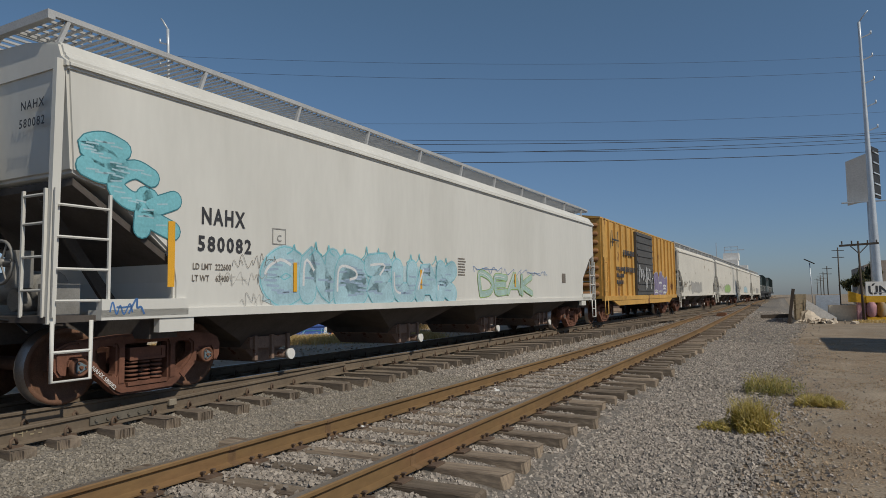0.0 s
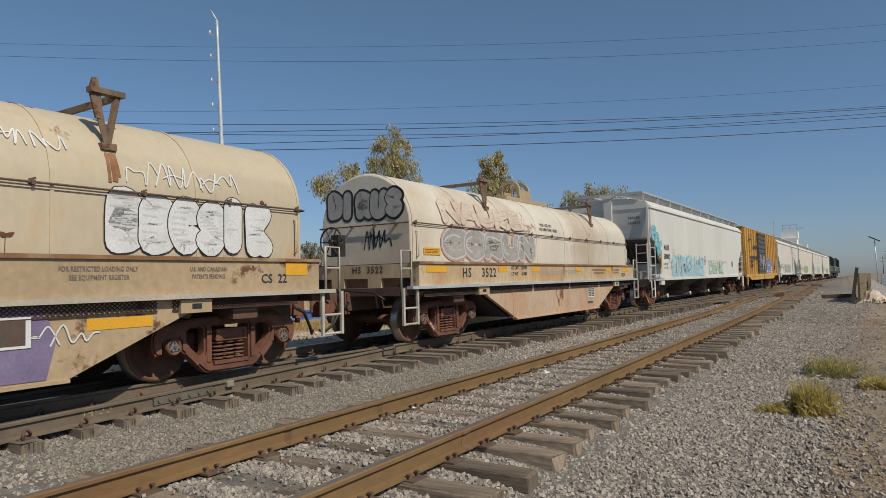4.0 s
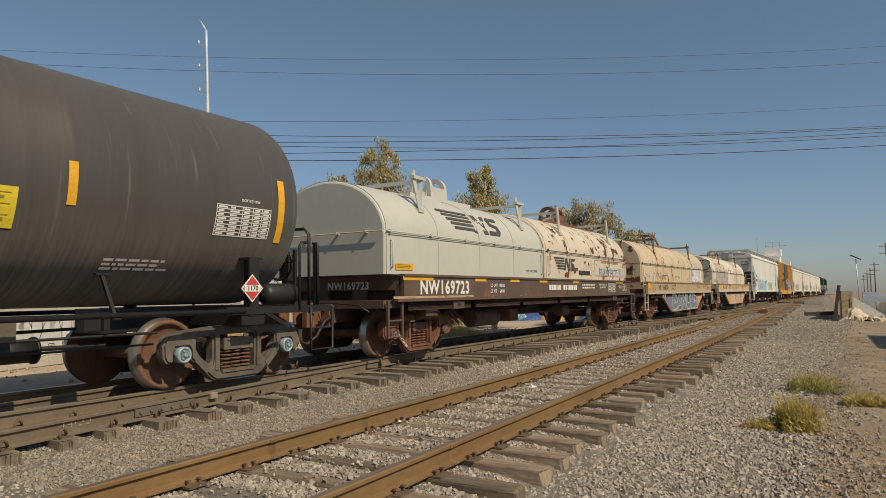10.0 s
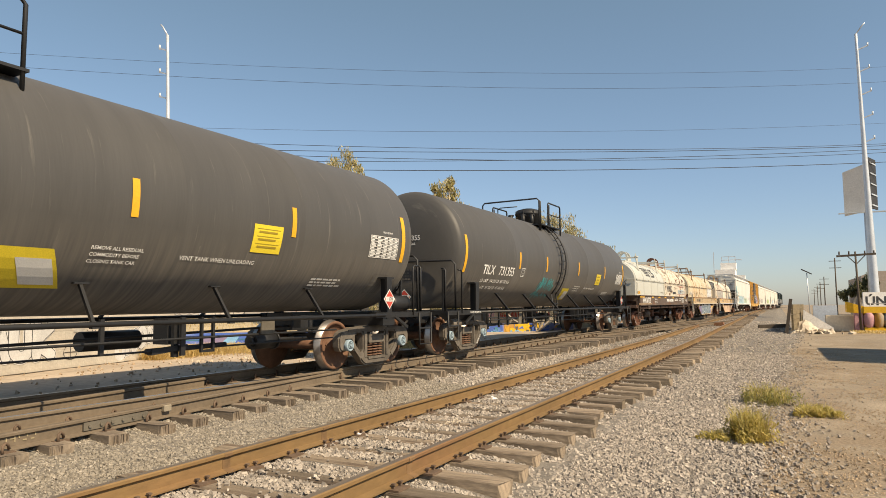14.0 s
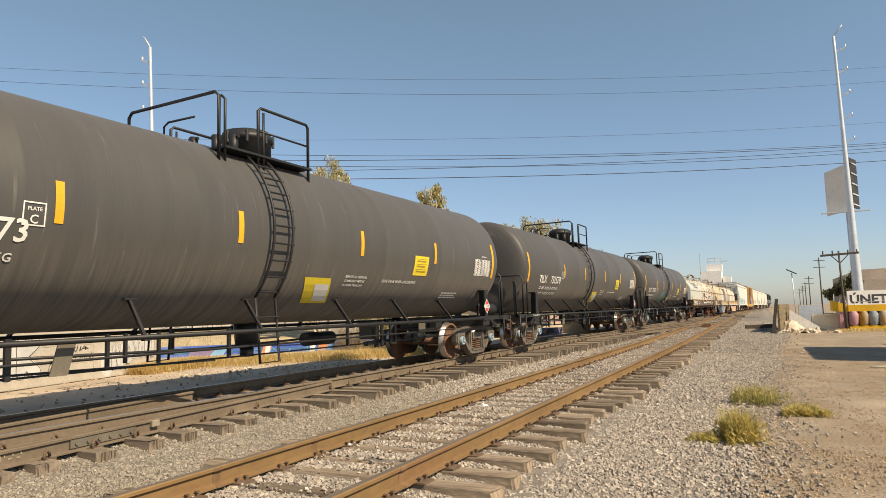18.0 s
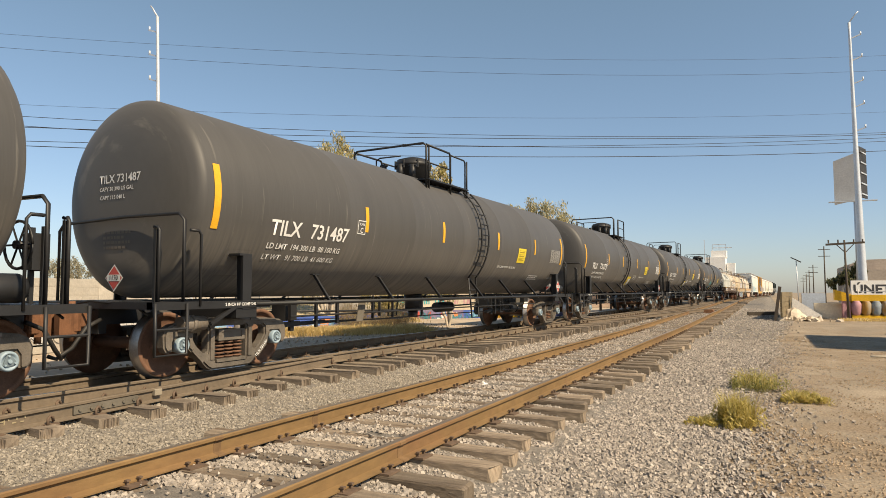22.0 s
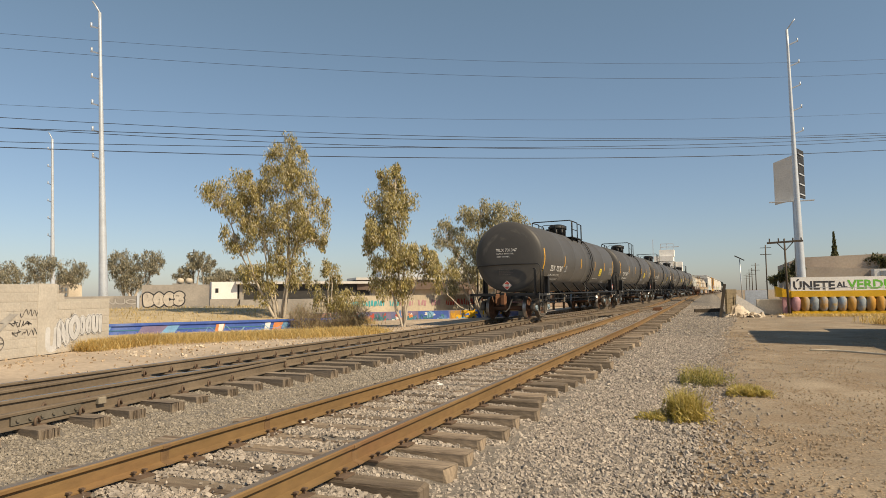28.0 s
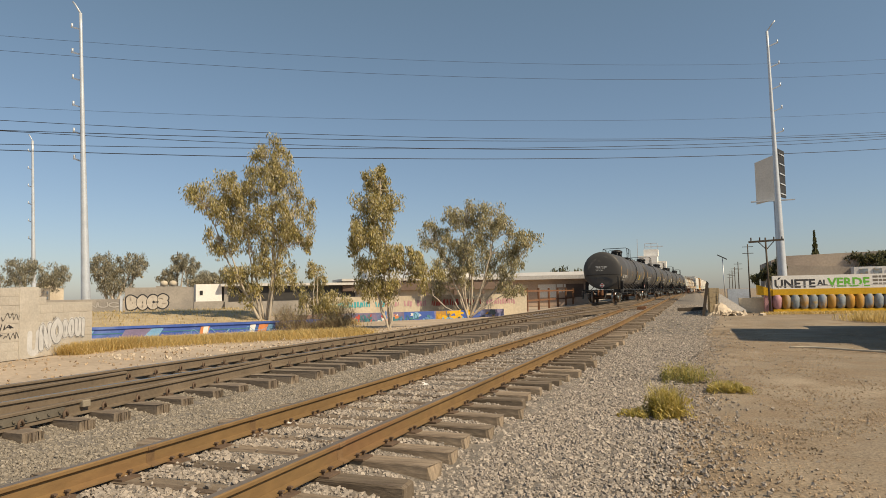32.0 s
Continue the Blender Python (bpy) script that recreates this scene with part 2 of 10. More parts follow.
m_enddeck = M("dark_rusty_end_deck", (0.115, 0.07, 0.052), 0.8, var=0.35, scale=3, rust=(0.20, 0.09, 0.05), rust_amt=0.3, rust_scale=3)
m_csill = M("tan_rusty_sill", (0.47, 0.35, 0.215), 0.65, var=0.15, scale=0.8, rust=(0.21, 0.10, 0.05), rust_amt=0.3, rust_scale=1.6)
m_nw1 = M("pale_grey_cover_paint", (0.49, 0.49, 0.445), 0.5, var=0.05, scale=0.8, stretch=(1, 1, 0.4), fine=0.03)
m_nw2 = M("rust_flaked_cover_paint", (0.60, 0.54, 0.44), 0.6, var=0.08, scale=0.8, col2=(0.58, 0.42, 0.30), amt=0.35, scale2=0.9, rust=(0.22, 0.105, 0.06), rust_amt=0.34, rust_scale=1.9, stretch=(1, 1, 0.7), fine=0.05)
m_meshdark = M("dark_rusted_mesh", (0.075, 0.045, 0.035), 0.85, var=0.3, scale=5)
m_nwsill = M("dark_brown_sill", (0.125, 0.088, 0.068), 0.65, var=0.22, scale=1.5, rust=(0.22, 0.105, 0.06), rust_amt=0.3, rust_scale=1.3, stretch=(1, 1, 0.5))
m_yellow = M("yellow_reflector", (0.80, 0.42, 0.03), 0.45, var=0.06, scale=5)
m_yel2 = M("yellow_decal", (0.80, 0.62, 0.05), 0.45, var=0.06, scale=5)
m_white = M("white_lettering", (0.78, 0.77, 0.74), 0.6, var=0.06, scale=6)
m_letter = M("dark_lettering", (0.05, 0.05, 0.055), 0.6, var=0.1, scale=6)
m_faint = M("faded_white_print", (0.36, 0.35, 0.33), 0.6, var=0.15, scale=9)
m_letgrey = M("faded_lettering", (0.20, 0.17, 0.14), 0.6, var=0.15, scale=9)
m_red = M("red_placard", (0.55, 0.07, 0.05), 0.5, var=0.08, scale=8)
m_grate = M("grating_steel", (0.30, 0.29, 0.27), 0.6, 0.3, var=0.2, scale=5)

# ---- mesh helpers ----
def part(name, bm, material, parent=None, label="", m=None, smooth=False):
    """Links a bmesh as one mesh object, under a thing or a part where one is given."""
    me = bpy.data.meshes.new(name)
    if smooth:
        for fc in bm.faces:
            fc.smooth = True
    bm.to_mesh(me)
    bm.free()
    for mt in (material if isinstance(material, (list, tuple)) else [material]):
        me.materials.append(mt)
    return put(name, me, parent, label, m)


def put(name, me, parent=None, label="", m=None):
    ob = new(name, me)
    if parent:
        ob.parent = parent
    if m is not None:
        ob.matrix_basis = m
    if label:
        ob["label"] = label
    return ob


def thing(name, label, category, group="", m=None, kind=""):
    ob = new(name)
    ob.empty_display_size = 0.1
    if m is not None:
        ob.matrix_basis = m
    return tagged(ob, label, category, group, kind)


def box(bm, x0, x1, y0, y1, z0, z1, mi=0):
    vs = [bm.verts.new((x, y, z)) for z in (z0, z1) for x, y in ((x0, y0), (x1, y0), (x1, y1), (x0, y1))]
    for a in ((0, 3, 2, 1), (4, 5, 6, 7), (0, 1, 5, 4), (1, 2, 6, 5), (2, 3, 7, 6), (3, 0, 4, 7)):
        bm.faces.new([vs[i] for i in a]).material_index = mi
    return vs


def beam(bm, p, q, w, h, mi=0):
    """A square bar from p to q."""
    p, q = Vector(p), Vector(q)
    r = (q - p).to_track_quat("Z", "Y").to_matrix()
    vs = []
    for e in (p, q):
        for a, b in ((-w, -h), (w, -h), (w, h), (-w, h)):
            vs.append(bm.verts.new(e + r @ Vector((a / 2, b / 2, 0))))
    for a in ((0, 3, 2, 1), (4, 5, 6, 7), (0, 1, 5, 4), (1, 2, 6, 5), (2, 3, 7, 6), (3, 0, 4, 7)):
        bm.faces.new([vs[i] for i in a]).material_index = mi


def rod(bm, p, q, r0, r1=None, n=8, mi=0, caps=True):
    p, q = Vector(p), Vector(q)
    r1 = r0 if r1 is None else r1
    rot = (q - p).to_track_quat("Z", "Y").to_matrix()
    rings = []
    for e, r in ((p, r0), (q, r1)):
        rings.append([bm.verts.new(e + rot @ Vector((math.cos(k * math.tau / n) * r, math.sin(k * math.tau / n) * r, 0))) for k in range(n)])
    for k in range(n):
        fc = bm.faces.new((rings[0][k], rings[0][(k + 1) % n], rings[1][(k + 1) % n], rings[1][k]))
        fc.material_index, fc.smooth = mi, n > 6
    if caps:
        bm.faces.new(rings[0][::-1]).material_index = mi
        bm.faces.new(rings[1]).material_index = mi


def pipe(bm, pts, r, n=6, mi=0):
    """A round bar along a line of points."""
    ps = [Vector(p) for p in pts]
    k = len(ps)
    up = Vector((0.0, 0.0, 1.0)) if abs((ps[-1] - ps[0]).normalized().z) < 0.9 else Vector((1.0, 0.0, 0.0))
    rings = []
    for i, p in enumerate(ps):
        d = (ps[min(i + 1, k - 1)] - ps[max(i - 1, 0)]).normalized()
        a = d.cross(up)
        if a.length < 0.05:
            a = d.cross(Vector((0.3, 1.0, 0.2)))
        a.normalize()
        b = d.cross(a)
        if rings and (rings[-1][0] - ps[i - 1]).dot(a) < 0 and abs((rings[-1][0] - ps[i - 1]).dot(a)) > abs((rings[-1][0] - ps[i - 1]).dot(b)):
            a, b = -a, -b
        rings.append([p + (a * math.cos(j * math.tau / n) + b * math.sin(j * math.tau / n)) * r for j in range(n)])
    loft(bm, rings, True, mi, n > 5)


def prism(bm, poly, axis, a, b, mi=0):
    """A flat outline pushed from a to b along an axis: x (outline in y, z), y (x, z) or z (x, y)."""
    def at(u, v, w):
        return {"x": (w, u, v), "y": (u, w, v), "z": (u, v, w)}[axis]
    lo = [bm.verts.new(at(u, v, a)) for u, v in poly]
    hi = [bm.verts.new(at(u, v, b)) for u, v in poly]
    k = len(poly)
    bm.faces.new(lo).material_index = mi
    bm.faces.new(hi[::-1]).material_index = mi
    for i in range(k):
        bm.faces.new((lo[i], hi[i], hi[(i + 1) % k], lo[(i + 1) % k])).material_index = mi


def loft(bm, rings, closed=True, mi=0, smooth=True, ends=True):
    """Skins rows of points that have the same count."""
    vr = [[bm.verts.new(p) for p in r] for r in rings]
    k = len(vr[0])
    for a, b in zip(vr, vr[1:]):
        for i in range(k if closed else k - 1):
            fc = bm.faces.new((a[i], a[(i + 1) % k], b[(i + 1) % k], b[i]))
            fc.material_index, fc.smooth = mi, smooth
    if ends and closed:
        bm.faces.new(vr[0][::-1]).material_index = mi
        bm.faces.new(vr[-1]).material_index = mi


def spin(bm, prof, axis="x", n=24, mi=0, centre=(0, 0, 0)):
    """Turns an outline of (along, radius) round an axis."""
    rings = []
    for w, r in prof:
        ring = []
        for k in range(n):
            c, s = math.cos(k * math.tau / n) * r, math.sin(k * math.tau / n) * r
            p = {"x": (w, c, s), "y": (s, w, c), "z": (c, s, w)}[axis]
            ring.append((p[0] + centre[0], p[1] + centre[1], p[2] + centre[2]))
        rings.append(ring)
    loft(bm, rings, mi=mi)


def fix(bm):
    bmesh.ops.recalc_face_normals(bm, faces=bm.faces)
    return bm


def text_mesh(s, size, wrap, align="CENTER", spread=1.0, wide=1.0, bold=0.016):
    """Flat lettering as a mesh; wrap takes (u, v) of the letter plane and gives the place on the surface."""
    cu = bpy.data.curves.new("lettering", "FONT")
    cu.body, cu.size, cu.align_x, cu.align_y, cu.resolution_u = s, size, align, "CENTER", 2
    cu.space_character, cu.offset = spread, size * bold
    tmp = bpy.data.objects.new("lettering", cu)
    scene.collection.objects.link(tmp)
    me = bpy.data.meshes.new_from_object(tmp.evaluated_get(bpy.context.evaluated_depsgraph_get()))
    bpy.data.objects.remove(tmp)
    bpy.data.curves.remove(cu)
    for v in me.vertices:
        v.co = wrap(v.co.x * wide, v.co.y)
    me.materials.clear()
    return me


def lettering(s, size, wrap, material, parent, align="CENTER", spread=1.0, name="lettering", label="", wide=1.0, bold=0.016):
    me = text_mesh(s, size, wrap, align, spread, wide, bold)
    me.materials.append(material)
    return put(name, me, parent, label)


def decal(bm, u0, u1, v0, v1, wrap, nv=1, mi=0, skew=0.0, nu=1):
    """A thin patch on a surface."""
    g = [[bm.verts.new(wrap(u0 + (u1 - u0) * i / nu + skew * j / nv, v0 + (v1 - v0) * j / nv)) for i in range(nu + 1)] for j in range(nv + 1)]
    for j in range(nv):
        for i in range(nu):
            bm.faces.new((g[j][i], g[j][i + 1], g[j + 1][i + 1], g[j + 1][i])).material_index = mi


def poly_decal(bm, pts, wrap, mi=0):
    fc = bm.faces.new([bm.verts.new(wrap(u, v)) for u, v in pts])
    fc.material_index = mi
    return fc


def side(x, y0, z0, lift=0.006):
    """The plane of a car's side that faces the sun."""
    return lambda u, v: Vector((x + lift, y0 + u, z0 + v))


def rear(y, x0, z0, lift=0.006):
    return lambda u, v: Vector((x0 + u, y - lift, z0 + v))

# ---- tracks ----
NEAR_X = -3.608
GAUGE = 0.7525


def far_x(y):
    """Centre line of the far track, which closes in on the near one."""
    if y < 4:
        return -8.303 + 0.0234 * y
    m = min(y, 32.0) - 4
    x = -8.303 + 0.0234 * y + 0.01264 * m * m / 56
    return x + 0.01264 * max(0.0, y - 32)


def far_z(y):
    return 0.07 + 0.004 * max(-10.0, min(y, 60.0))


def rise(y):
    """The tracks climb gently beyond the crossing."""
    return 0.0065 * max(0.0, min(y, 85.0) - 25.0)


def ground_z(x, y):
    w = min(1.0, max(0.0, (0.6 - x) / 0.9)) * min(1.0, max(0.0, (x + 12.0) / 2.0))
    return flat_z(x, y) + w * rise(y)


def flat_z(x, y):
    """Height of the bare ground: the right of way, the banks of ballast and the dirt on both sides."""
    k = [(-14.0, -0.12), (-10.6, -0.13), (-9.9, -0.145), (-6.95, -0.15), (-6.5, -0.215), (-6.2, -0.25), (-5.3, -0.29), (-4.9, -0.265), (-4.45, -0.235), (-4.2, -0.205), (-3.0, -0.205), (-2.8, -0.235), (-2.4, -0.265), (-2.05, -0.335), (-0.2, -0.37), (3.0, -0.38), (60.0, -0.36)]
    s = (far_x(y) + 8.3) * 0.8
    xs = x - (s if x < -5.2 else 0.0)
    if xs <= k[0][0]:
        return k[0][1]
    for (a, za), (b, zb) in zip(k, k[1:]):
        if xs <= b:
            return za + (zb - za) * (xs - a) / (b - a)
    return k[-1][1]


def sheet(name, xs, ys, zf, material, **tags):
    bm = bmesh.new()
    g = [[bm.verts.new((x, y, zf(x, y))) for x in xs] for y in ys]
    for a, b in zip(g, g[1:]):
        for i in range(len(xs) - 1):
            fc = bm.faces.new((a[i], a[i + 1], b[i + 1], b[i]))
            fc.smooth = True
            fc.material_index = 1 if xs[i] < -9.9 else 0
    ob = part(name, bm, material)
    return tagged(ob, **tags)


def steps(*spans):
    out = []
    for a, b, n in spans:
        out += [a + (b - a) * i / n for i in range(n)]
    return out + [spans[-1][1]]


sheet("ground", steps((-2500, -200, 4), (-200, -30, 8), (-30, -11, 19), (-11, 6, 85), (6, 30, 24), (30, 200, 8), (200, 2500, 4)),
      steps((-300, -20, 5), (-20, 2, 11), (2, 24, 90), (24, 80, 60), (80, 300, 12), (300, 3500, 5)),
      lambda x, y: ground_z(x, y) - 0.012 + (0.02 * noise.noise((x * 1.1, y * 1.1, 0)) + 0.008 * noise.noise((x * 5, y * 5, 3)) if abs(x) < 40 and y < 90 else 0),
      [m_dirt, m_dirt2], label="dry light brown dirt with scattered pebbles and wheel marks", category="ground", kind="structure")

# ballast bed under both tracks, with a ragged edge towards the dirt
bm = bmesh.new()
ys = steps((-12, 2, 10), (2, 30, 110), (30, 200, 60), (200, 420, 20))
cols = 26
g = []
for y in ys:
    lo = far_x(y) - 1.75 + 0.15 * noise.noise((1, y * 0.6, 0))
    hi = -0.32 + 0.22 * noise.noise((5, y * 0.5, 0)) + 0.08 * noise.noise((5, y * 2.5, 0)) + max(0, (min(y, 40) - 12)) * 0.05
    g.append([bm.verts.new((lo + (hi - lo) * i / cols, y, ground_z(lo + (hi - lo) * i / cols, y) + (0.012 if 0 < i < cols else -0.03) + 0.012 * noise.noise((lo * 4 + (hi - lo) * i / cols * 4, y * 4, 7)))) for i in range(cols + 1)])
for a, b in zip(g, g[1:]):
    for i in range(cols):
        bm.faces.new((a[i], a[i + 1], b[i + 1], b[i])).smooth = True
tagged(part("ballast_bed", bm, m_ballast), "bed of dusty grey crushed stone ballast under the tracks", "ballast", kind="structure")

RAIL = [(-0.070, 0), (0.070, 0), (0.070, 0.012), (0.012, 0.030), (0.009, 0.120), (0.036, 0.135), (0.036, 0.158), (0.028, 0.168), (-0.028, 0.168), (-0.036, 0.158), (-0.036, 0.135), (-0.009, 0.120), (-0.012, 0.030), (-0.070, 0.012)]


def rail(name, cx, top, ys, mats, label):
    """A rail along a line of centres; the worn running surface takes the second material."""
    bm = bmesh.new()
    rings = [[bm.verts.new((cx(y) + u, y, top(y) - 0.168 + v)) for u, v in RAIL] for y in ys]
    k = len(RAIL)
    for a, b in zip(rings, rings[1:]):
        for i in range(k):
            bm.faces.new((a[i], b[i], b[(i + 1) % k], a[(i + 1) % k])).material_index = 1 if i in (7, 8) else 0
    bm.faces.new(rings[0])
    bm.faces.new(rings[-1][::-1])
    fix(bm)
    return tagged(part(name, bm, mats), label, "rail", "track rails", kind="structure")


RY = steps((-12, 90, 51), (90, 420, 24))
RF = steps((-12, 300, 104))
for sgn in (1, -1):
    rail("rail_near", lambda y: NEAR_X + sgn * GAUGE, rise, RY, [m_rail, m_railhead], "rust-orange steel rail of the unused near track")
    rail("rail_far", lambda y: far_x(y) + sgn * GAUGE, far_z, RF, [m_rail_far, m_railhead_far], "dusty brown steel rail with a bright running surface")
rail("rail_switch", lambda y: far_x(y) + GAUGE + 0.09 + 0.115 * (10.0 - y), lambda y: far_z(y) - 0.025, steps((-6, 10.0, 16)), [m_rail_far, m_rail_far], "dull outer rail of the switch that closes on the running rail")
# its partner between the far rails, and the crossover's closure rails
rail("rail_closure", lambda y: far_x(y) - 0.64 + 0.115 * (10.0 - y), lambda y: far_z(y) - 0.006, steps((-6, 8.0, 14)), [m_rail_far, m_rail_far], "dull closure rail of the switch that ends between the far rails")
for o in (0.7, -0.7):
    rail("rail_crossover", lambda y: (far_x(26) + o) * (1 - (y - 26) / 26) + (NEAR_X + o) * (y - 26) / 26, lambda y: 0.10 * (1 - (y - 26) / 26) + rise(y), steps((26.5, 51.5, 14)), [m_rail_far, m_railhead_far], "rail of the crossover between the two tracks")


def tie_mesh(name, half, w, h, mat, seed, ribs=False):
    rnd = random.Random(seed)
    bm = bmesh.new()
    box(bm, -half, half, -w / 2, w / 2, -h, 0)
    bmesh.ops.bevel(bm, geom=bm.edges[:], offset=0.009, segments=1, affect="EDGES")
    if ribs:
        for j in range(6):
            y = -w / 2 + w * (j + 0.5) / 6
            for sg in (1, -1):
                box(bm, *sorted((sg * (half - 0.02), sg * (half + 0.007))), y - w * 0.05, y + w * 0.05, -h + 0.01, -0.012)
    for v in bm.verts:
        v.co += Vector((rnd.uniform(-0.03, 0.03), rnd.uniform(-0.009, 0.009), rnd.uniform(-0.008, 0.004)))
    me = bpy.data.meshes.new(name)
    bm.to_mesh(me)
    bm.free()
    me.materials.append(mat)
    return me


rnd = random.Random(3)
bed_near = thing("track_bed_near", "row of weathered brown timber ties half sunk in ballast", "track ties", kind="structure")
bed_far = thing("track_bed_far", "row of dusty grey-brown ties under the far track", "track ties", kind="structure")
TN = [tie_mesh("tie", 1.50 + 0.035 * (s - 2), 0.235, 0.20, m_tie, s) for s in range(5)]
TF = [tie_mesh("tie", 1.78 + 0.04 * (s - 6.5), 0.225, 0.21, m_tie_far, s, True) for s in range(5, 9)]
for k in range(-14, 230):
    y = 4.58 + 0.56 * k
    put("tie", TN[rnd.randrange(5)], bed_near, m=pose(NEAR_X + rnd.uniform(-0.08, 0.08), y + rnd.uniform(-0.03, 0.03), -0.185 + rise(y) + rnd.uniform(-0.012, 0.008), rnd.uniform(-0.5, 0.5), rnd.uniform(-0.4, 0.4), rnd.uniform(-1.2, 1.2)))
for k in range(-14, 230):
    y = 4.9 + 0.565 * k
    put("tie", TF[rnd.randrange(4)], bed_far, m=pose(far_x(y) + rnd.uniform(-0.05, 0.05), y + rnd.uniform(-0.03, 0.03), far_z(y) - 0.182 + rnd.uniform(-0.012, 0.006), 0, 0, rnd.uniform(-1.2, 1.2) - 1.5))

# tie plates and spikes, joint bars
bm = bmesh.new()
bmc = bmesh.new()
for k in range(-6, 60):
    y = 4.58 + 0.56 * k
    for sg in (1, -1):
        cx = NEAR_X + sg * GAUGE
        if y > 26:
            continue
        box(bm, cx - 0.15, cx + 0.15, y - 0.09, y + 0.09, -0.186, -0.170)
        for dx in (-0.085, 0.085):
            for dy in (-0.055, 0.05):
                beam(bm, (cx + dx, y + dy, -0.17), (cx + dx * 0.96, y + dy, -0.138), 0.018, 0.018)
                box(bm, cx + dx - 0.017, cx + dx + 0.017, y + dy - 0.015, y + dy + 0.015, -0.142, -0.130)
def clip(bm, cx, y, z):
    """A tie plate with a looped spring clip standing up on each side of the rail's foot."""
    box(bm, cx - 0.14, cx + 0.14, y - 0.08, y + 0.08, z - 0.014, z + 0.004)
    for dx in (-1, 1):
        pipe(bm, [(cx + dx * 0.14, y - 0.05, z), (cx + dx * 0.135, y - 0.045, z + 0.065), (cx + dx * 0.115, y - 0.01, z + 0.085), (cx + dx * 0.095, y + 0.03, z + 0.06), (cx + dx * 0.08, y + 0.045, z + 0.022)], 0.015, 6)


for k in range(-8, 70):
    y = 4.9 + 0.565 * k
    for sg in (1, -1):
        clip(bmc, far_x(y) + sg * GAUGE, y, far_z(y) - 0.17)
    if y < 8.4:
        clip(bmc, far_x(y) + GAUGE + 0.09 + 0.115 * (10.0 - y), y, far_z(y) - 0.185)
tagged(part("rail_spikes", bm, m_spike), "rusty tie plates and spikes holding the near rails", "rail fastenings", kind="stuff")
tagged(part("rail_clips", bmc, m_spike), "rusty spring clips along the far rails", "rail fastenings", kind="stuff")


def joint_bar(cx, y, z, mat, label, slope=0.0):
    """A pair of long joint bars with six bolts; slope is how far the rail drifts sideways in a metre."""
    bm = bmesh.new()
    for sg in (1, -1):
        prism(bm, [(cx + sg * o + slope * d, y + d) for o, d in ((0.012, -0.43), (0.038, -0.43), (0.038, 0.43), (0.012, 0.43))], "z", z - 0.132, z - 0.045)
        for i in range(6):
            d = -0.36 + i * 0.144
            rod(bm, (cx + sg * 0.03 + slope * d, y + d, z - 0.088), (cx + sg * 0.056 + slope * d, y + d, z - 0.088), 0.02, n=6)
    fix(bm)
    return tagged(part("joint_bar", bm, mat), label, "joint bar", "rail joints")


def weld(cx, y, z, mat):
    """Raised collar of a field weld round a rail."""
    bm = bmesh.new()
    prism(bm, [(cx + u * 1.08 + 0.002 * math.copysign(1, u), z - 0.168 + v * 0.985) for u, v in RAIL], "y", y - 0.045, y + 0.045)
    fix(bm)
    return tagged(part("rail_weld", bm, mat), "rust-brown weld collar round the near rail", "rail weld", "rail joints")


weld(NEAR_X - GAUGE, 5.72, 0, m_weld)
weld(NEAR_X - GAUGE, 4.35, 0, m_weld)
weld(NEAR_X + GAUGE, 9.95, 0, m_weld)
weld(NEAR_X + GAUGE, 4.9, 0, m_weld)
joint_bar(far_x(5.08) + GAUGE + 0.656, 5.08, far_z(5.08) - 0.025, m_plate, "grey bolted joint bar on the far switch rail", 0.0265 - 0.115)
bm = bmesh.new()
box(bm, -0.05, 0.06, -0.055, 0.055, -0.10, -0.02)
bmesh.ops.bevel(bm, geom=bm.edges[:], offset=0.008, segments=1, affect="EDGES")
tagged(part("rail_stop", bm, m_rubble_pale, m=pose(far_x(5.8) + GAUGE + 0.585, 5.8, far_z(5.8) - 0.02)), "pale dusty block clamped to the dull switch rail", "rail stop", "rail joints")

# ---- loose stones of the ballast: real pieces, one mesh ----
m_stone = bpy.data.materials.new("ballast_stone")
m_stone.use_nodes = True
nt = m_stone.node_tree
ge = nt.nodes.new("ShaderNodeNewGeometry")
cr = nt.nodes.new("ShaderNodeValToRGB")
cr.color_ramp.elements[0].color, cr.color_ramp.elements[1].color = (0.27, 0.235, 0.20, 1), (0.60, 0.53, 0.45, 1)
e = cr.color_ramp.elements.new(0.45)
e.color = (0.43, 0.375, 0.32, 1)
e = cr.color_ramp.elements.new(0.80)
e.color = (0.50, 0.43, 0.36, 1)
nt.links.new(ge.outputs["Random Per Island"], cr.inputs[0])
nz = nt.nodes.new("ShaderNodeTexNoise")
nz.inputs["Scale"].default_value = 30
mx = nt.nodes.new("ShaderNodeMix")
mx.data_type, mx.blend_type = "RGBA", "MULTIPLY"
mx.inputs[0].default_value = 0.5
nt.links.new(cr.outputs[0], mx.inputs[6])
nt.links.new(nz.outputs[0], mx.inputs[7])
nt.links.new(mx.outputs[2], nt.nodes["Principled BSDF"].inputs["Base Color"])
nt.nodes["Principled BSDF"].inputs["Roughness"].default_value = 0.95


m_stone_dull = m_stone.copy()
m_stone_dull.name = "dusty_ballast_stone"
for e, c in zip([q for q in m_stone_dull.node_tree.nodes if q.type == "VALTORGB"][0].color_ramp.elements, ((0.24, 0.21, 0.17), (0.345, 0.305, 0.25), (0.385, 0.335, 0.27), (0.50, 0.44, 0.365))):
    e.color = (*c, 1)


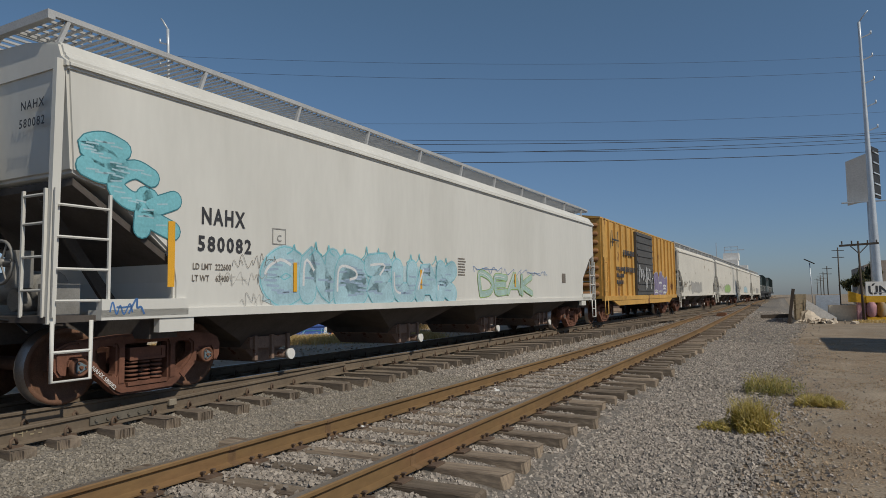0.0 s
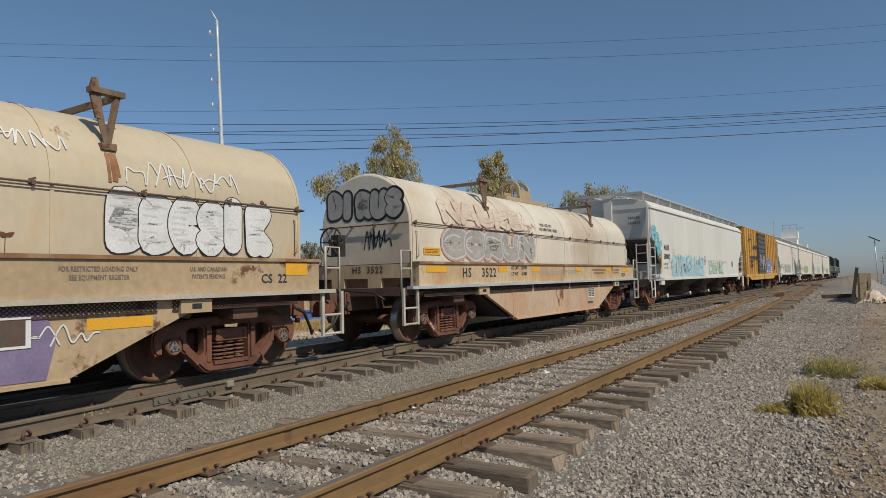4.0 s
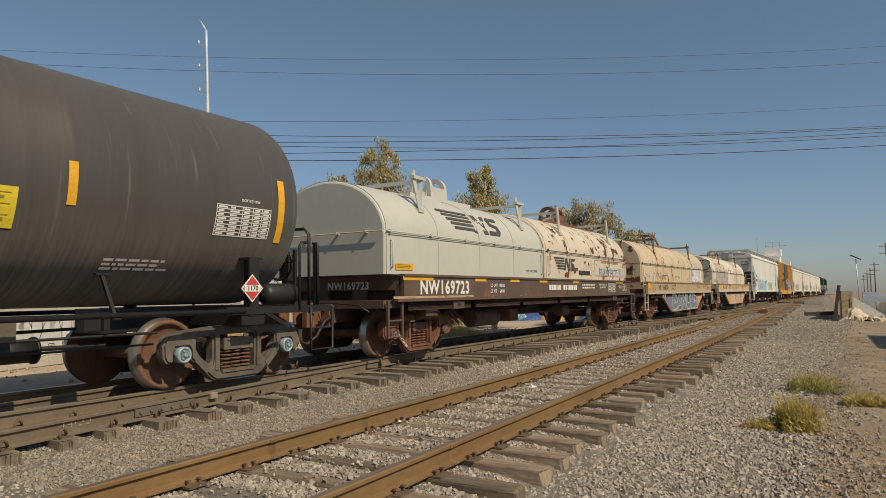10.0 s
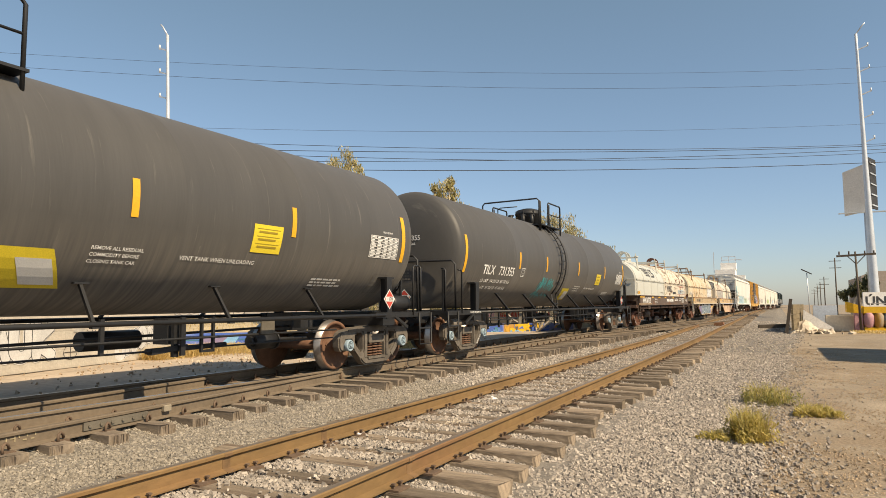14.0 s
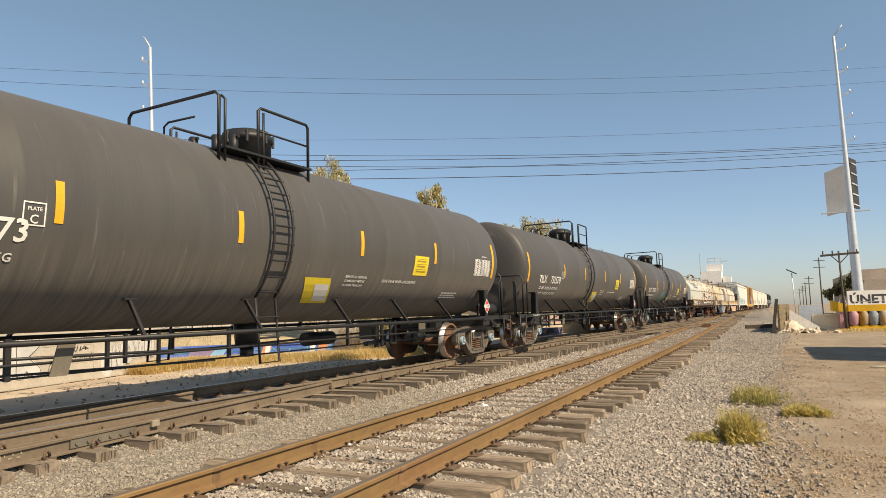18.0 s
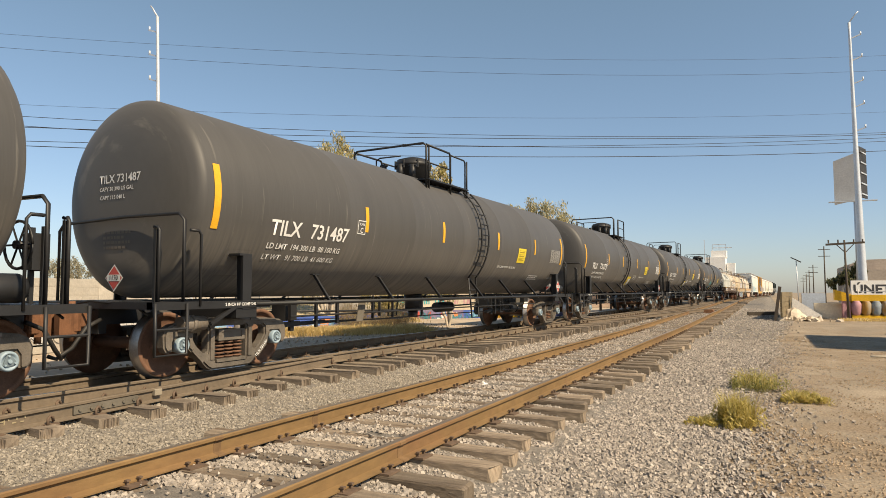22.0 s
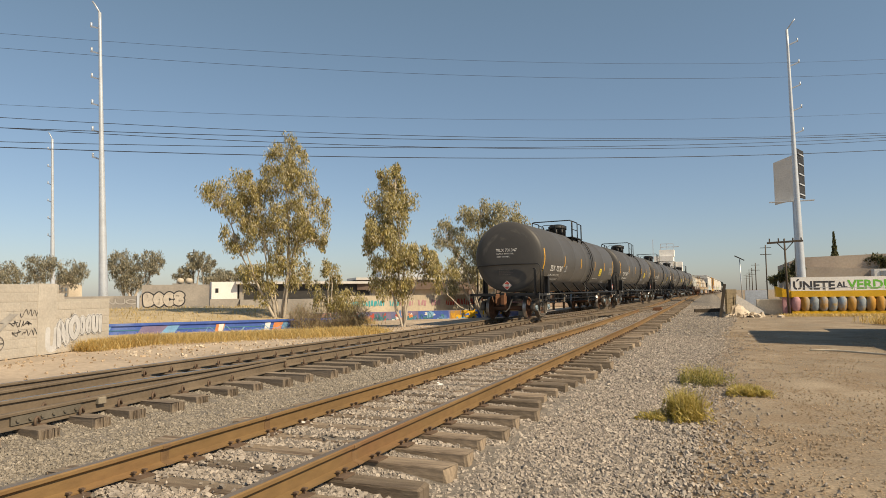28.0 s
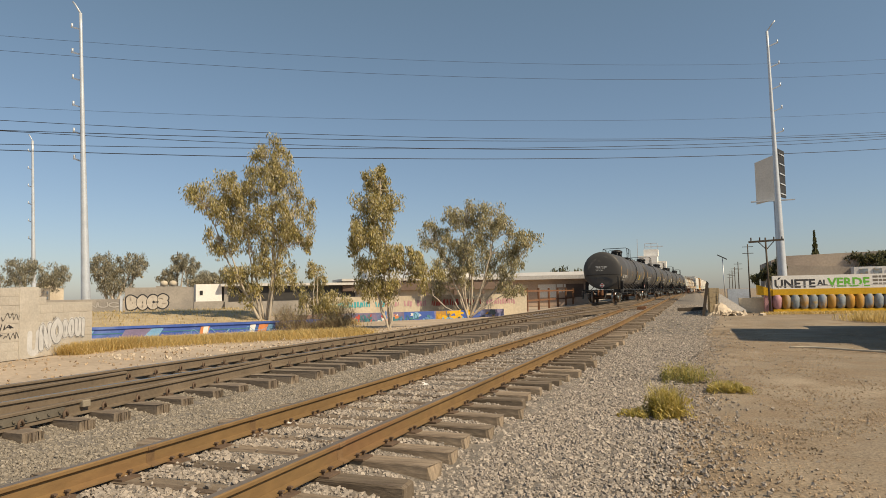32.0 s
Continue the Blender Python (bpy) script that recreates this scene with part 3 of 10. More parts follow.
def stones(name, n, place, smin, smax, mat, seed, label, category, low=False):
    """Many small broken stones in one mesh; place(rng, n) gives their feet."""
    rng = np.random.default_rng(seed)
    iv = np.array([(-1, -1, -1), (1, -1, -1), (1, 1, -1), (-1, 1, -1), (-1, -1, 1), (1, -1, 1), (1, 1, 1), (-1, 1, 1)]) * 0.72
    fi = np.array([(0, 2, 1), (0, 3, 2), (4, 5, 6), (4, 6, 7), (0, 1, 5), (0, 5, 4), (1, 2, 6), (1, 6, 5), (2, 3, 7), (2, 7, 6), (3, 0, 4), (3, 4, 7)])
    if low:
        iv = np.array([(1, 0, 0), (-1, 0, 0), (0, 1, 0), (0, -1, 0), (0, 0, 1), (0, 0, -1)]) * 1.05
        fi = np.array([(0, 2, 4), (2, 1, 4), (1, 3, 4), (3, 0, 4), (2, 0, 5), (1, 2, 5), (3, 1, 5), (0, 3, 5)])
    nv = len(iv)
    p = place(rng, n)
    n = len(p)
    s = smin + (smax - smin) * rng.random(n) ** 1.25
    sc = s[:, None] * (0.55 + 0.6 * rng.random((n, 3)))
    q = rng.normal(size=(n, 4))
    q /= np.linalg.norm(q, axis=1)[:, None]
    w, x, y, z = q.T
    R = np.stack([1 - 2 * (y * y + z * z), 2 * (x * y - z * w), 2 * (x * z + y * w), 2 * (x * y + z * w), 1 - 2 * (x * x + z * z), 2 * (y * z - x * w), 2 * (x * z - y * w), 2 * (y * z + x * w), 1 - 2 * (x * x + y * y)], 1).reshape(n, 3, 3)
    v = iv[None] * (1 + 0.85 * (rng.random((n, nv, 1)) - 0.5)) * sc[:, None, :] / 2
    v = np.einsum("nij,nkj->nki", R, v) + p[:, None, :]
    me = bpy.data.meshes.new(name)
    me.vertices.add(n * nv)
    me.vertices.foreach_set("co", v.reshape(-1))
    f = (fi[None] + (np.arange(n) * nv)[:, None, None]).reshape(-1)
    me.loops.add(len(f))
    me.loops.foreach_set("vertex_index", f.astype(np.int32))
    me.polygons.add(len(f) // 3)
    me.polygons.foreach_set("loop_start", np.arange(0, len(f), 3, dtype=np.int32))
    me.polygons.foreach_set("loop_total", np.full(len(f) // 3, 3, dtype=np.int32))
    me.polygons.foreach_set("use_smooth", np.zeros(len(f) // 3, dtype=bool))
    me.update()
    me.validate()
    me.materials.append(mat)
    return tagged(new(name, me), label, category, kind="stuff")


def bed_place(y0, y1, part_=None):
    """Feet of stones over the whole bed, or over its far or near part alone."""
    def place(rng, n):
        y = y0 + (y1 - y0) * rng.random(n)
        lo = np.array([far_x(t) - 1.6 for t in y])
        hi = -0.25 + np.maximum(0, y - 12) * 0.05
        x = lo + (hi - lo) * rng.random(n)
        if part_:
            keep = (x < -4.45) if part_ == "far" else (x >= -4.45)
            x, y, hi = x[keep], y[keep], hi[keep]
            n = len(x)
        # thin out towards the dirt, and beyond the far rails
        keep = rng.random(n) < np.clip((hi + 0.25 - x) / 0.7, 0.12, 1)
        x, y = x[keep], y[keep]
        x = np.where(rng.random(len(x)) < 0.03, x + 0.7, x)
        fx = np.array([far_x(t) for t in y])
        dn = np.abs((y - 4.58) / 0.56 - np.round((y - 4.58) / 0.56)) * 0.56
        df = np.abs((y - 4.9) / 0.565 - np.round((y - 4.9) / 0.565)) * 0.565
        bare = ((np.abs(x - NEAR_X) < 1.53) & (dn < 0.135)) | ((np.abs(x - fx) < 1.80) & (df < 0.135))
        keep = ~bare | (rng.random(len(x)) < np.where(np.abs(x - NEAR_X) < 0.68, 0.045, 0.02))
        x, y = x[keep], y[keep]
        z = np.array([ground_z(a, b) for a, b in zip(x, y)]) + 0.002 + 0.016 * rng.random(len(x)) + np.where(bare[keep], 0.022, 0)
        return np.stack([x, y, z], 1)
    return place


stones("ballast_stones", 150000, bed_place(3.0, 11.5, "near"), 0.017, 0.050, m_stone, 5, "loose angular grey ballast stones near the rails", "ballast stones")
stones("ballast_stones", 190000, bed_place(3.0, 11.5, "far"), 0.014, 0.038, m_stone_dull, 25, "finer dusty ballast stones between the two tracks", "ballast stones")
stones("ballast_stones", 34000, bed_place(-5.0, 3.0), 0.028, 0.06, m_stone, 26, "loose angular grey ballast stones beside the standpoint", "ballast stones")
stones("ballast_stones", 62000, bed_place(11.5, 24), 0.028, 0.062, m_stone, 6, "loose angular grey ballast stones along the tracks", "ballast stones")
stones("ballast_stones", 16000, bed_place(24, 60), 0.06, 0.11, m_stone, 7, "loose grey ballast stones farther along the tracks", "ballast stones", True)


def dirt_place(rng, n):
    y = 4 + 24 * rng.random(n) ** 1.7
    x = -0.4 + 6.8 * rng.random(n) ** 1.5
    # bare wheel path between the stony strips, with ragged edges
    w = np.array([noise.noise((a * 0.9, b * 0.9, 2.0)) for a, b in zip(x, y)])
    keep = (np.abs(x - 2.5 - 0.04 * y) + 0.9 * w > 0.45) & (rng.random(len(x)) < 0.45 + w)
    x, y = x[keep], y[keep]
    return np.stack([x, y, np.array([ground_z(a, b) for a, b in zip(x, y)]) - 0.004], 1)


def edge_place(rng, n):
    """Stones that have rolled off the edge of the ballast, fewer and fewer outwards."""
    y = 3.5 + 20 * rng.random(n) ** 1.4
    hi = -0.35 + np.maximum(0, y - 12) * 0.05
    x = hi + rng.exponential(0.30, n) + 0.25 * np.array([noise.noise((7.0, b * 0.8, 1.0)) for b in y])
    return np.stack([x, y, np.array([ground_z(a, b) for a, b in zip(x, y)]) + 0.003], 1)


stones("ballast_stones", 3600, edge_place, 0.014, 0.042, m_stone, 28, "loose stones thinning out from the ballast onto the dirt", "ballast stones")
m_pebble = M("pebble", (0.47, 0.355, 0.24), 0.95, var=0.5, scale=2.5)
stones("pebbles", 70000, dirt_place, 0.008, 0.034, m_pebble, 8, "small tan pebbles and clods scattered on the dirt", "pebbles", True)
stones("pebbles", 2000, dirt_place, 0.016, 0.042, m_stone, 18, "grey stones strayed from the ballast onto the dirt", "pebbles")
stones("pebbles", 1600, lambda rng, n: np.stack([-24 + 13.5 * rng.random(n), 6 + 20 * rng.random(n), np.full(n, -0.125)], 1), 0.03, 0.08, m_pebble, 9, "small pebbles on the dirt beyond the tracks", "pebbles")

# ---- train ----
V0, ACC = 5.0257, 0.0464      # the train draws away, speeding up slightly


def run(t):
    return V0 * t + ACC * t * t / 2


def car_pose(s, t, half):
    """A car whose centre had the chainage s at the start, carried on the track by its two trucks."""
    y = s + run(t)
    a, b = y - half, y + half
    xa, xb = far_x(a), far_x(b)
    return pose((xa + xb) / 2, y, (far_z(a) + far_z(b)) / 2, math.degrees(math.atan2(far_z(b) - far_z(a), b - a)), 0, -math.degrees(math.atan2(xb - xa, b - a)))


CARS = []      # thing, chainage, half distance between trucks, wheelsets
MESH = {}


def shared(key, build, mats):
    if key not in MESH:
        bm = build()
        me = bpy.data.meshes.new(key)
        bm.to_mesh(me)
        bm.free()
        for mt in mats:
            me.materials.append(mt)
        MESH[key] = me
    return MESH[key]


WR = 0.44


def wheelset_bm():
    bm = bmesh.new()
    for sg in (1, -1):
        prof = [(0.60, 0.10), (0.655, 0.12), (0.66, 0.30), (0.69, 0.355), (0.69, WR + 0.026), (0.715, WR + 0.024), (0.725, WR + 0.002), (0.825, WR - 0.006), (0.828, WR - 0.06), (0.80, WR - 0.065), (0.755, 0.30), (0.75, 0.14), (0.80, 0.13), (0.80, 0.085)]
        spin(bm, [(sg * w, r) for w, r in prof], "x", 32, 0)
        # holes drawn as raised webs that show the turn
        for k in range(2):
            a = k * math.pi + 0.4
            box(bm, *(sorted((sg * 0.757, sg * 0.772))), 0.16 * math.cos(a) - 0.03, 0.16 * math.cos(a) + 0.03, 0.2 * math.sin(a) - 0.03, 0.2 * math.sin(a) + 0.03, 0)
        spin(bm, [(sg * 1.02, 0.0001), (sg * 1.02, 0.10), (sg * 1.155, 0.105), (sg * 1.17, 0.095), (sg * 1.17, 0.078), (sg * 1.155, 0.074), (sg * 1.155, 0.0001)], "x", 20, 2)
        # three-cornered lock plate with its cap screws
        prism(bm, [(0.072 * math.cos(k * math.tau / 3 + d), 0.072 * math.sin(k * math.tau / 3 + d)) for k in range(3) for d in (-0.22, 0.22)], "x", *sorted((sg * 1.156, sg * 1.168)), 4)
        rod(bm, (sg * 1.16, 0, 0), (sg * 1.188, 0, 0), 0.024, 0.02, n=8, mi=2)
        for k in range(3):
            a = k * math.tau / 3
            rod(bm, (sg * 1.16, 0.056 * math.cos(a), 0.056 * math.sin(a)), (sg * 1.182, 0.056 * math.cos(a), 0.056 * math.sin(a)), 0.012, n=6, mi=2)
    rod(bm, (-1.05, 0, 0), (1.05, 0, 0), 0.085, n=12, mi=0)
    fix(bm)
    for fc in bm.faces:
        c = fc.calc_center_median()
        if fc.material_index == 0 and math.hypot(c.y, c.z) > WR - 0.03 and 0.70 < abs(c.x) < 0.83:
            fc.material_index = 1
    return bm


def side_frame_bm():
    """Cast side frame: one thick plate with three openings, jaws over the bearings, rounded edges."""
    half = [(0.0, 0.775), (0.36, 0.775), (0.62, 0.755), (0.86, 0.735), (1.02, 0.715), (1.12, 0.665), (1.165, 0.57), (1.155, 0.42), (1.11, 0.35), (1.04, 0.335), (1.015, 0.37), (1.01, 0.49), (0.98, 0.535), (0.80, 0.535), (0.77, 0.49), (0.765, 0.38), (0.71, 0.335), (0.63, 0.275), (0.43, 0.095), (0.36, 0.06), (0.0, 0.055)]
    outer = half + [(-y, z) for y, z in half[-2:0:-1]]
    window = [(0.435, 0.655), (0.63, 0.645), (0.675, 0.61), (0.68, 0.50), (0.62, 0.405), (0.50, 0.30), (0.435, 0.295), (0.42, 0.35), (0.42, 0.63)]
    middle = [(0.285, 0.66), (-0.285, 0.66), (-0.30, 0.64), (-0.30, 0.20), (-0.28, 0.17), (0.28, 0.17), (0.30, 0.20), (0.30, 0.64)]
    x0, x1 = 0.95, 1.12
    bm = bmesh.new()
    for loop in (outer, window, [(-y, z) for y, z in window], middle):
        vs = [bm.verts.new((x1, y, z)) for y, z in loop]
        for p, q in zip(vs, vs[1:] + vs[:1]):
            bm.edges.new((p, q))
    bmesh.ops.triangle_fill(bm, use_beauty=True, use_dissolve=False, edges=bm.edges[:])
    ext = bmesh.ops.extrude_face_region(bm, geom=bm.faces[:])
    for v in ext["geom"]:
        if isinstance(v, bmesh.types.BMVert):
            v.co.x = x0
    fix(bm)
    bmesh.ops.bevel(bm, geom=[ed for ed in bm.edges if len(ed.link_faces) == 2 and ed.calc_face_angle(0) > 1.0], offset=0.026, segments=2, affect="EDGES")
    for sg in (1, -1):
        # bearing adapter, wear plate and raised pad on the diagonal
        prism(bm, [(sg * 0.775, 0.455), (sg * 1.005, 0.455), (sg * 0.985, 0.53), (sg * 0.795, 0.53)], "x", x0 - 0.02, x1 - 0.02)
        beam(bm, (x1 + 0.002, sg * 0.50, 0.205), (x1 + 0.002, sg * 0.68, 0.375), 0.018, 0.09)
        box(bm, x1 - 0.03, x1 + 0.012, sg * 0.36 - 0.035, sg * 0.36 + 0.035, 0.20, 0.62)
    beam(bm, (x1 + 0.004, -0.90, 0.70), (x1 + 0.004, -0.36, 0.74), 0.02, 0.03)
    beam(bm, (x1 + 0.004, 0.90, 0.70), (x1 + 0.004, 0.36, 0.74), 0.02, 0.03)
    # bolster end with its hollow, and the spring seat
    box(bm, 0.75, x1 - 0.01, -0.25, 0.25, 0.47, 0.60)
    box(bm, x1 - 0.012, x1 + 0.006, -0.25, 0.25, 0.58, 0.61)
    box(bm, x1 - 0.012, x1 + 0.006, -0.25, 0.25, 0.455, 0.485)
    box(bm, x1 - 0.012, x1 + 0.006, -0.25, -0.20, 0.485, 0.58)
    box(bm, x1 - 0.012, x1 + 0.006, 0.20, 0.25, 0.485, 0.58)
    box(bm, x0 - 0.03, x1 + 0.015, -0.28, 0.28, 0.155, 0.20)
    fix(bm)
    return bm


def springs_bm():
    bm = bmesh.new()
    for yy in (-0.17, 0.0, 0.17):
        for xx in (0.92, 1.035):
            for k in range(5):
                z = 0.205 + 0.051 * k
                spin(bm, [(z, 0.04), (z + 0.012, 0.082), (z + 0.026, 0.082), (z + 0.036, 0.04)], "z", 10, 0, (xx, yy, 0))
    fix(bm)
    return bm


def bolster_bm():
    bm = bmesh.new()
    prism(bm, [(-0.95, 0.47), (-0.75, 0.58), (-0.3, 0.62), (0.3, 0.62), (0.75, 0.58), (0.95, 0.47), (0.5, 0.38), (-0.5, 0.38)], "y", -0.19, 0.19)
    for sg in (1, -1):
        box(bm, -0.7, 0.7, sg * 0.42 - 0.03, sg * 0.42 + 0.03, 0.30, 0.38)
        for xx in (-0.76, 0.76):
            box(bm, xx - 0.05, xx + 0.05, sg * 0.40 - 0.05, sg * 0.40 + 0.05, 0.22, 0.56)
    fix(bm)
    return bm


def truck(car, y, style, turning):
    """A two-axle truck under a car; returns its wheelsets."""
    frame_m = m_truck_d if style == "tank" else m_truck
    cap = m_cap if style == "tank" else m_cap_r
    tr = put("truck", shared("truck_" + style, bolster_bm, [frame_m]), car, m=pose(0, y, 0))
    for rz in (0, 180):
        put("side_frame", shared("side_frame_" + style, side_frame_bm, [frame_m]), tr, m=pose(0, 0, 0, 0, 0, rz))
        put("spring_nest", shared("spring_group_" + style, springs_bm, [m_truck if style != "tank" else m_wheel]), tr, m=pose(0, 0, 0, 0, 0, rz))
    for yy in (-0.89, 0.89):
        w = put("wheelset", shared("wheelset_" + style, wheelset_bm, [m_wheel, m_tread, cap, m_dark, m_lock]), tr, m=pose(0, yy, WR))
        turning.append((w, yy))


def frame_text(y, sg):
    """The raised pad on a side frame's slanting member, rising (1) or falling (-1) along the car."""
    return lambda u, v: Vector((1.136, y + sg * 0.59 + u * 0.727 - sg * v * 0.687, 0.29 + sg * u * 0.687 + v * 0.727))


def coupler(car, y, sg, mat):
    """Knuckle coupler with its shank and hose, at a car's end."""
    bm = bmesh.new()
    k = y + sg * 0.14
    box(bm, -0.10, 0.10, *sorted((y, k)), 0.68, 0.90)
    prism(bm, [(-0.17, k), (0.15, k), (0.20, k + sg * 0.10), (0.15, k + sg * 0.20), (0.02, k + sg * 0.16), (-0.10, k + sg * 0.14), (-0.17, k + sg * 0.30), (-0.22, k + sg * 0.28)], "z", 0.63, 0.93)
    prism(bm, [(-0.24, k + sg * 0.02), (-0.12, k), (-0.10, k + sg * 0.16), (-0.20, k + sg * 0.26)], "z", 0.56, 1.0)
    fix(bm)
    bmesh.ops.bevel(bm, geom=[ed for ed in bm.edges if ed.calc_face_angle(0) > 0.9], offset=0.02, segments=1, affect="EDGES")
    cp = part("coupler", bm, mat, car)
    bm = bmesh.new()
    prism(bm, [(0.06, k + sg * 0.10), (0.17, k + sg * 0.08), (0.20, k + sg * 0.18), (0.15, k + sg * 0.30), (0.04, k + sg * 0.30), (-0.01, k + sg * 0.22)], "z", 0.60, 0.96)
    rod(bm, (0.14, k + sg * 0.14, 0.52), (0.14, k + sg * 0.14, 1.03), 0.042, n=8)
    fix(bm)
    part("knuckle", bm, mat, cp)
    bm = bmesh.new()
    box(bm, -0.27, 0.27, *sorted((y, y - sg * 0.12)), 0.60, 1.02)
    box(bm, -0.22, 0.22, *sorted((y + sg * 0.04, y)), 0.90, 1.0)
    fix(bm)
    part("striker", bm, m_black if mat is m_coupler else mat, cp)
    bm = bmesh.new()
    pipe(bm, [(0.10, k + sg * 0.06, 1.0), (0.30, k, 1.03), (0.9, y - sg * 0.05, 0.98), (1.15, y - sg * 0.05, 0.86)], 0.016, 6)
    part("uncoupling_lever", bm, m_black, cp)
    bm = bmesh.new()
    pipe(bm, [(0.35, y, 0.80), (0.36, y + sg * 0.22, 0.70), (0.33, y + sg * 0.38, 0.45), (0.24, y + sg * 0.52, 0.32), (0.18, y + sg * 0.60, 0.36)], 0.028, 6)
    part("air_hose", bm, m_dark, car)


def hand_wheel(car, x, y, z, mat, r=0.28):
    bm = bmesh.new()
    box(bm, x - 0.10, x + 0.10, y + 0.10, y + 0.30, z - 0.28, z + 0.14)
    hb = part("hand_brake", bm, mat, car)
    bm = bmesh.new()
    n = 20
    pts = [(x + r * math.cos(k * math.tau / n), y, z + r * math.sin(k * math.tau / n)) for k in range(n + 1)]
    pipe(bm, pts, 0.018, 6)
    for k in range(6):
        a = k * math.tau / 6
        rod(bm, (x, y, z), (x + r * math.cos(a), y, z + r * math.sin(a)), 0.012, n=5)
    rod(bm, (x, y - 0.04, z), (x, y + 0.14, z), 0.05, n=10)
    part("brake_wheel", bm, mat, hb)


def ladder(bm, y0, y1, x, z0, z1, rungs, r=0.016, stile=0.03):
    for yy in (y0, y1):
        beam(bm, (x, yy, z0), (x, yy, z1), stile, stile)
    for k in range(rungs):
        z = z0 + (z1 - z0) * (k + 0.5) / rungs
        rod(bm, (x, y0, z), (x, y1, z), r, n=6)


def bars(bm, rows, wrap, width, h, gap, seed, mi=0, skew=0.0):
    """Unreadable small print as plain bars."""
    rr = random.Random(seed)
    for j in range(rows):
        u = 0.0
        while u < width * rr.uniform(0.75, 1):
            w = rr.uniform(0.05, 0.16) * width
            decal(bm, u, min(width, u + w), -j * (h + gap) - h, -j * (h + gap), wrap, mi=mi)
            u += w + 0.03 * width

TR, TZ = 1.43, 2.485     # tank radius and axis height


def tank_wrap(y0, z0, lift=0.008):
    """Lettering bent round the tank: u along the car, v up the shell from the height z0."""
    a0 = math.asin((z0 - TZ) / TR)
    return lambda u, v: Vector((math.cos(a0 + v / TR) * (TR + lift), y0 + u, TZ + math.sin(a0 + v / TR) * (TR + lift)))


HEAD = 0.28


def head_wrap(x0, z0, lift=0.008):
    """Lettering on the domed rear head."""
    def f(u, v):
        x, z = x0 + u, z0 + v - TZ
        r = min(0.999, math.hypot(x, z) / TR)
        return Vector((x, -7.82 - HEAD * math.sqrt(1 - r ** 3.2) - lift, z + TZ))
    return f


def tank_shell():
    bm = bmesh.new()
    prof = []
    for k in range(9):
        r = 1 - (1 - k / 8) ** 2
        prof.append((-7.82 - HEAD * math.sqrt(1 - r ** 3.2), max(0.001, TR * r)))
    for y in (-4.6, -2.3, 0.0, 2.3, 4.6):
        prof += [(y - 0.02, TR), (y, TR + 0.004), (y + 0.02, TR)]
    for k in range(9):
        r = 1 - (k / 8) ** 2
        prof.append((7.82 + HEAD * math.sqrt(1 - r ** 3.2), max(0.001, TR * r)))
    spin(bm, prof, "y", 64, 0, (0, 0, TZ))
    fix(bm)
    return bm


def placard(car, wrap, number):
    bm = bmesh.new()
    poly_decal(bm, [(0, -0.19), (0.19, 0), (0, 0.19), (-0.19, 0)], wrap, 0)
    w2 = lambda u, v: wrap(u, v) + (wrap(u, v) - wrap(u, v)) + (wrap(0.01, 0) - wrap(0, 0)).cross(wrap(0, 0.01) - wrap(0, 0)).normalized() * 0.004
    for a, b in (((0, -0.17), (0.17, 0)),):
        poly_decal(bm, [(0, -0.165), (0.165, 0), (0, 0.165), (-0.165, 0)], w2, 1)
    w3 = lambda u, v: w2(u, v) + (w2(u, v) - wrap(u, v))
    decal(bm, -0.14, 0.14, -0.045, 0.045, w3, mi=0)
    pl = part("hazard_placard", bm, [m_white, m_red], car, "red and white diamond hazard placard")
    w4 = lambda u, v: w3(u, v) + (w2(u, v) - wrap(u, v))
    lettering(number, 0.095, w4, m_letter, pl)


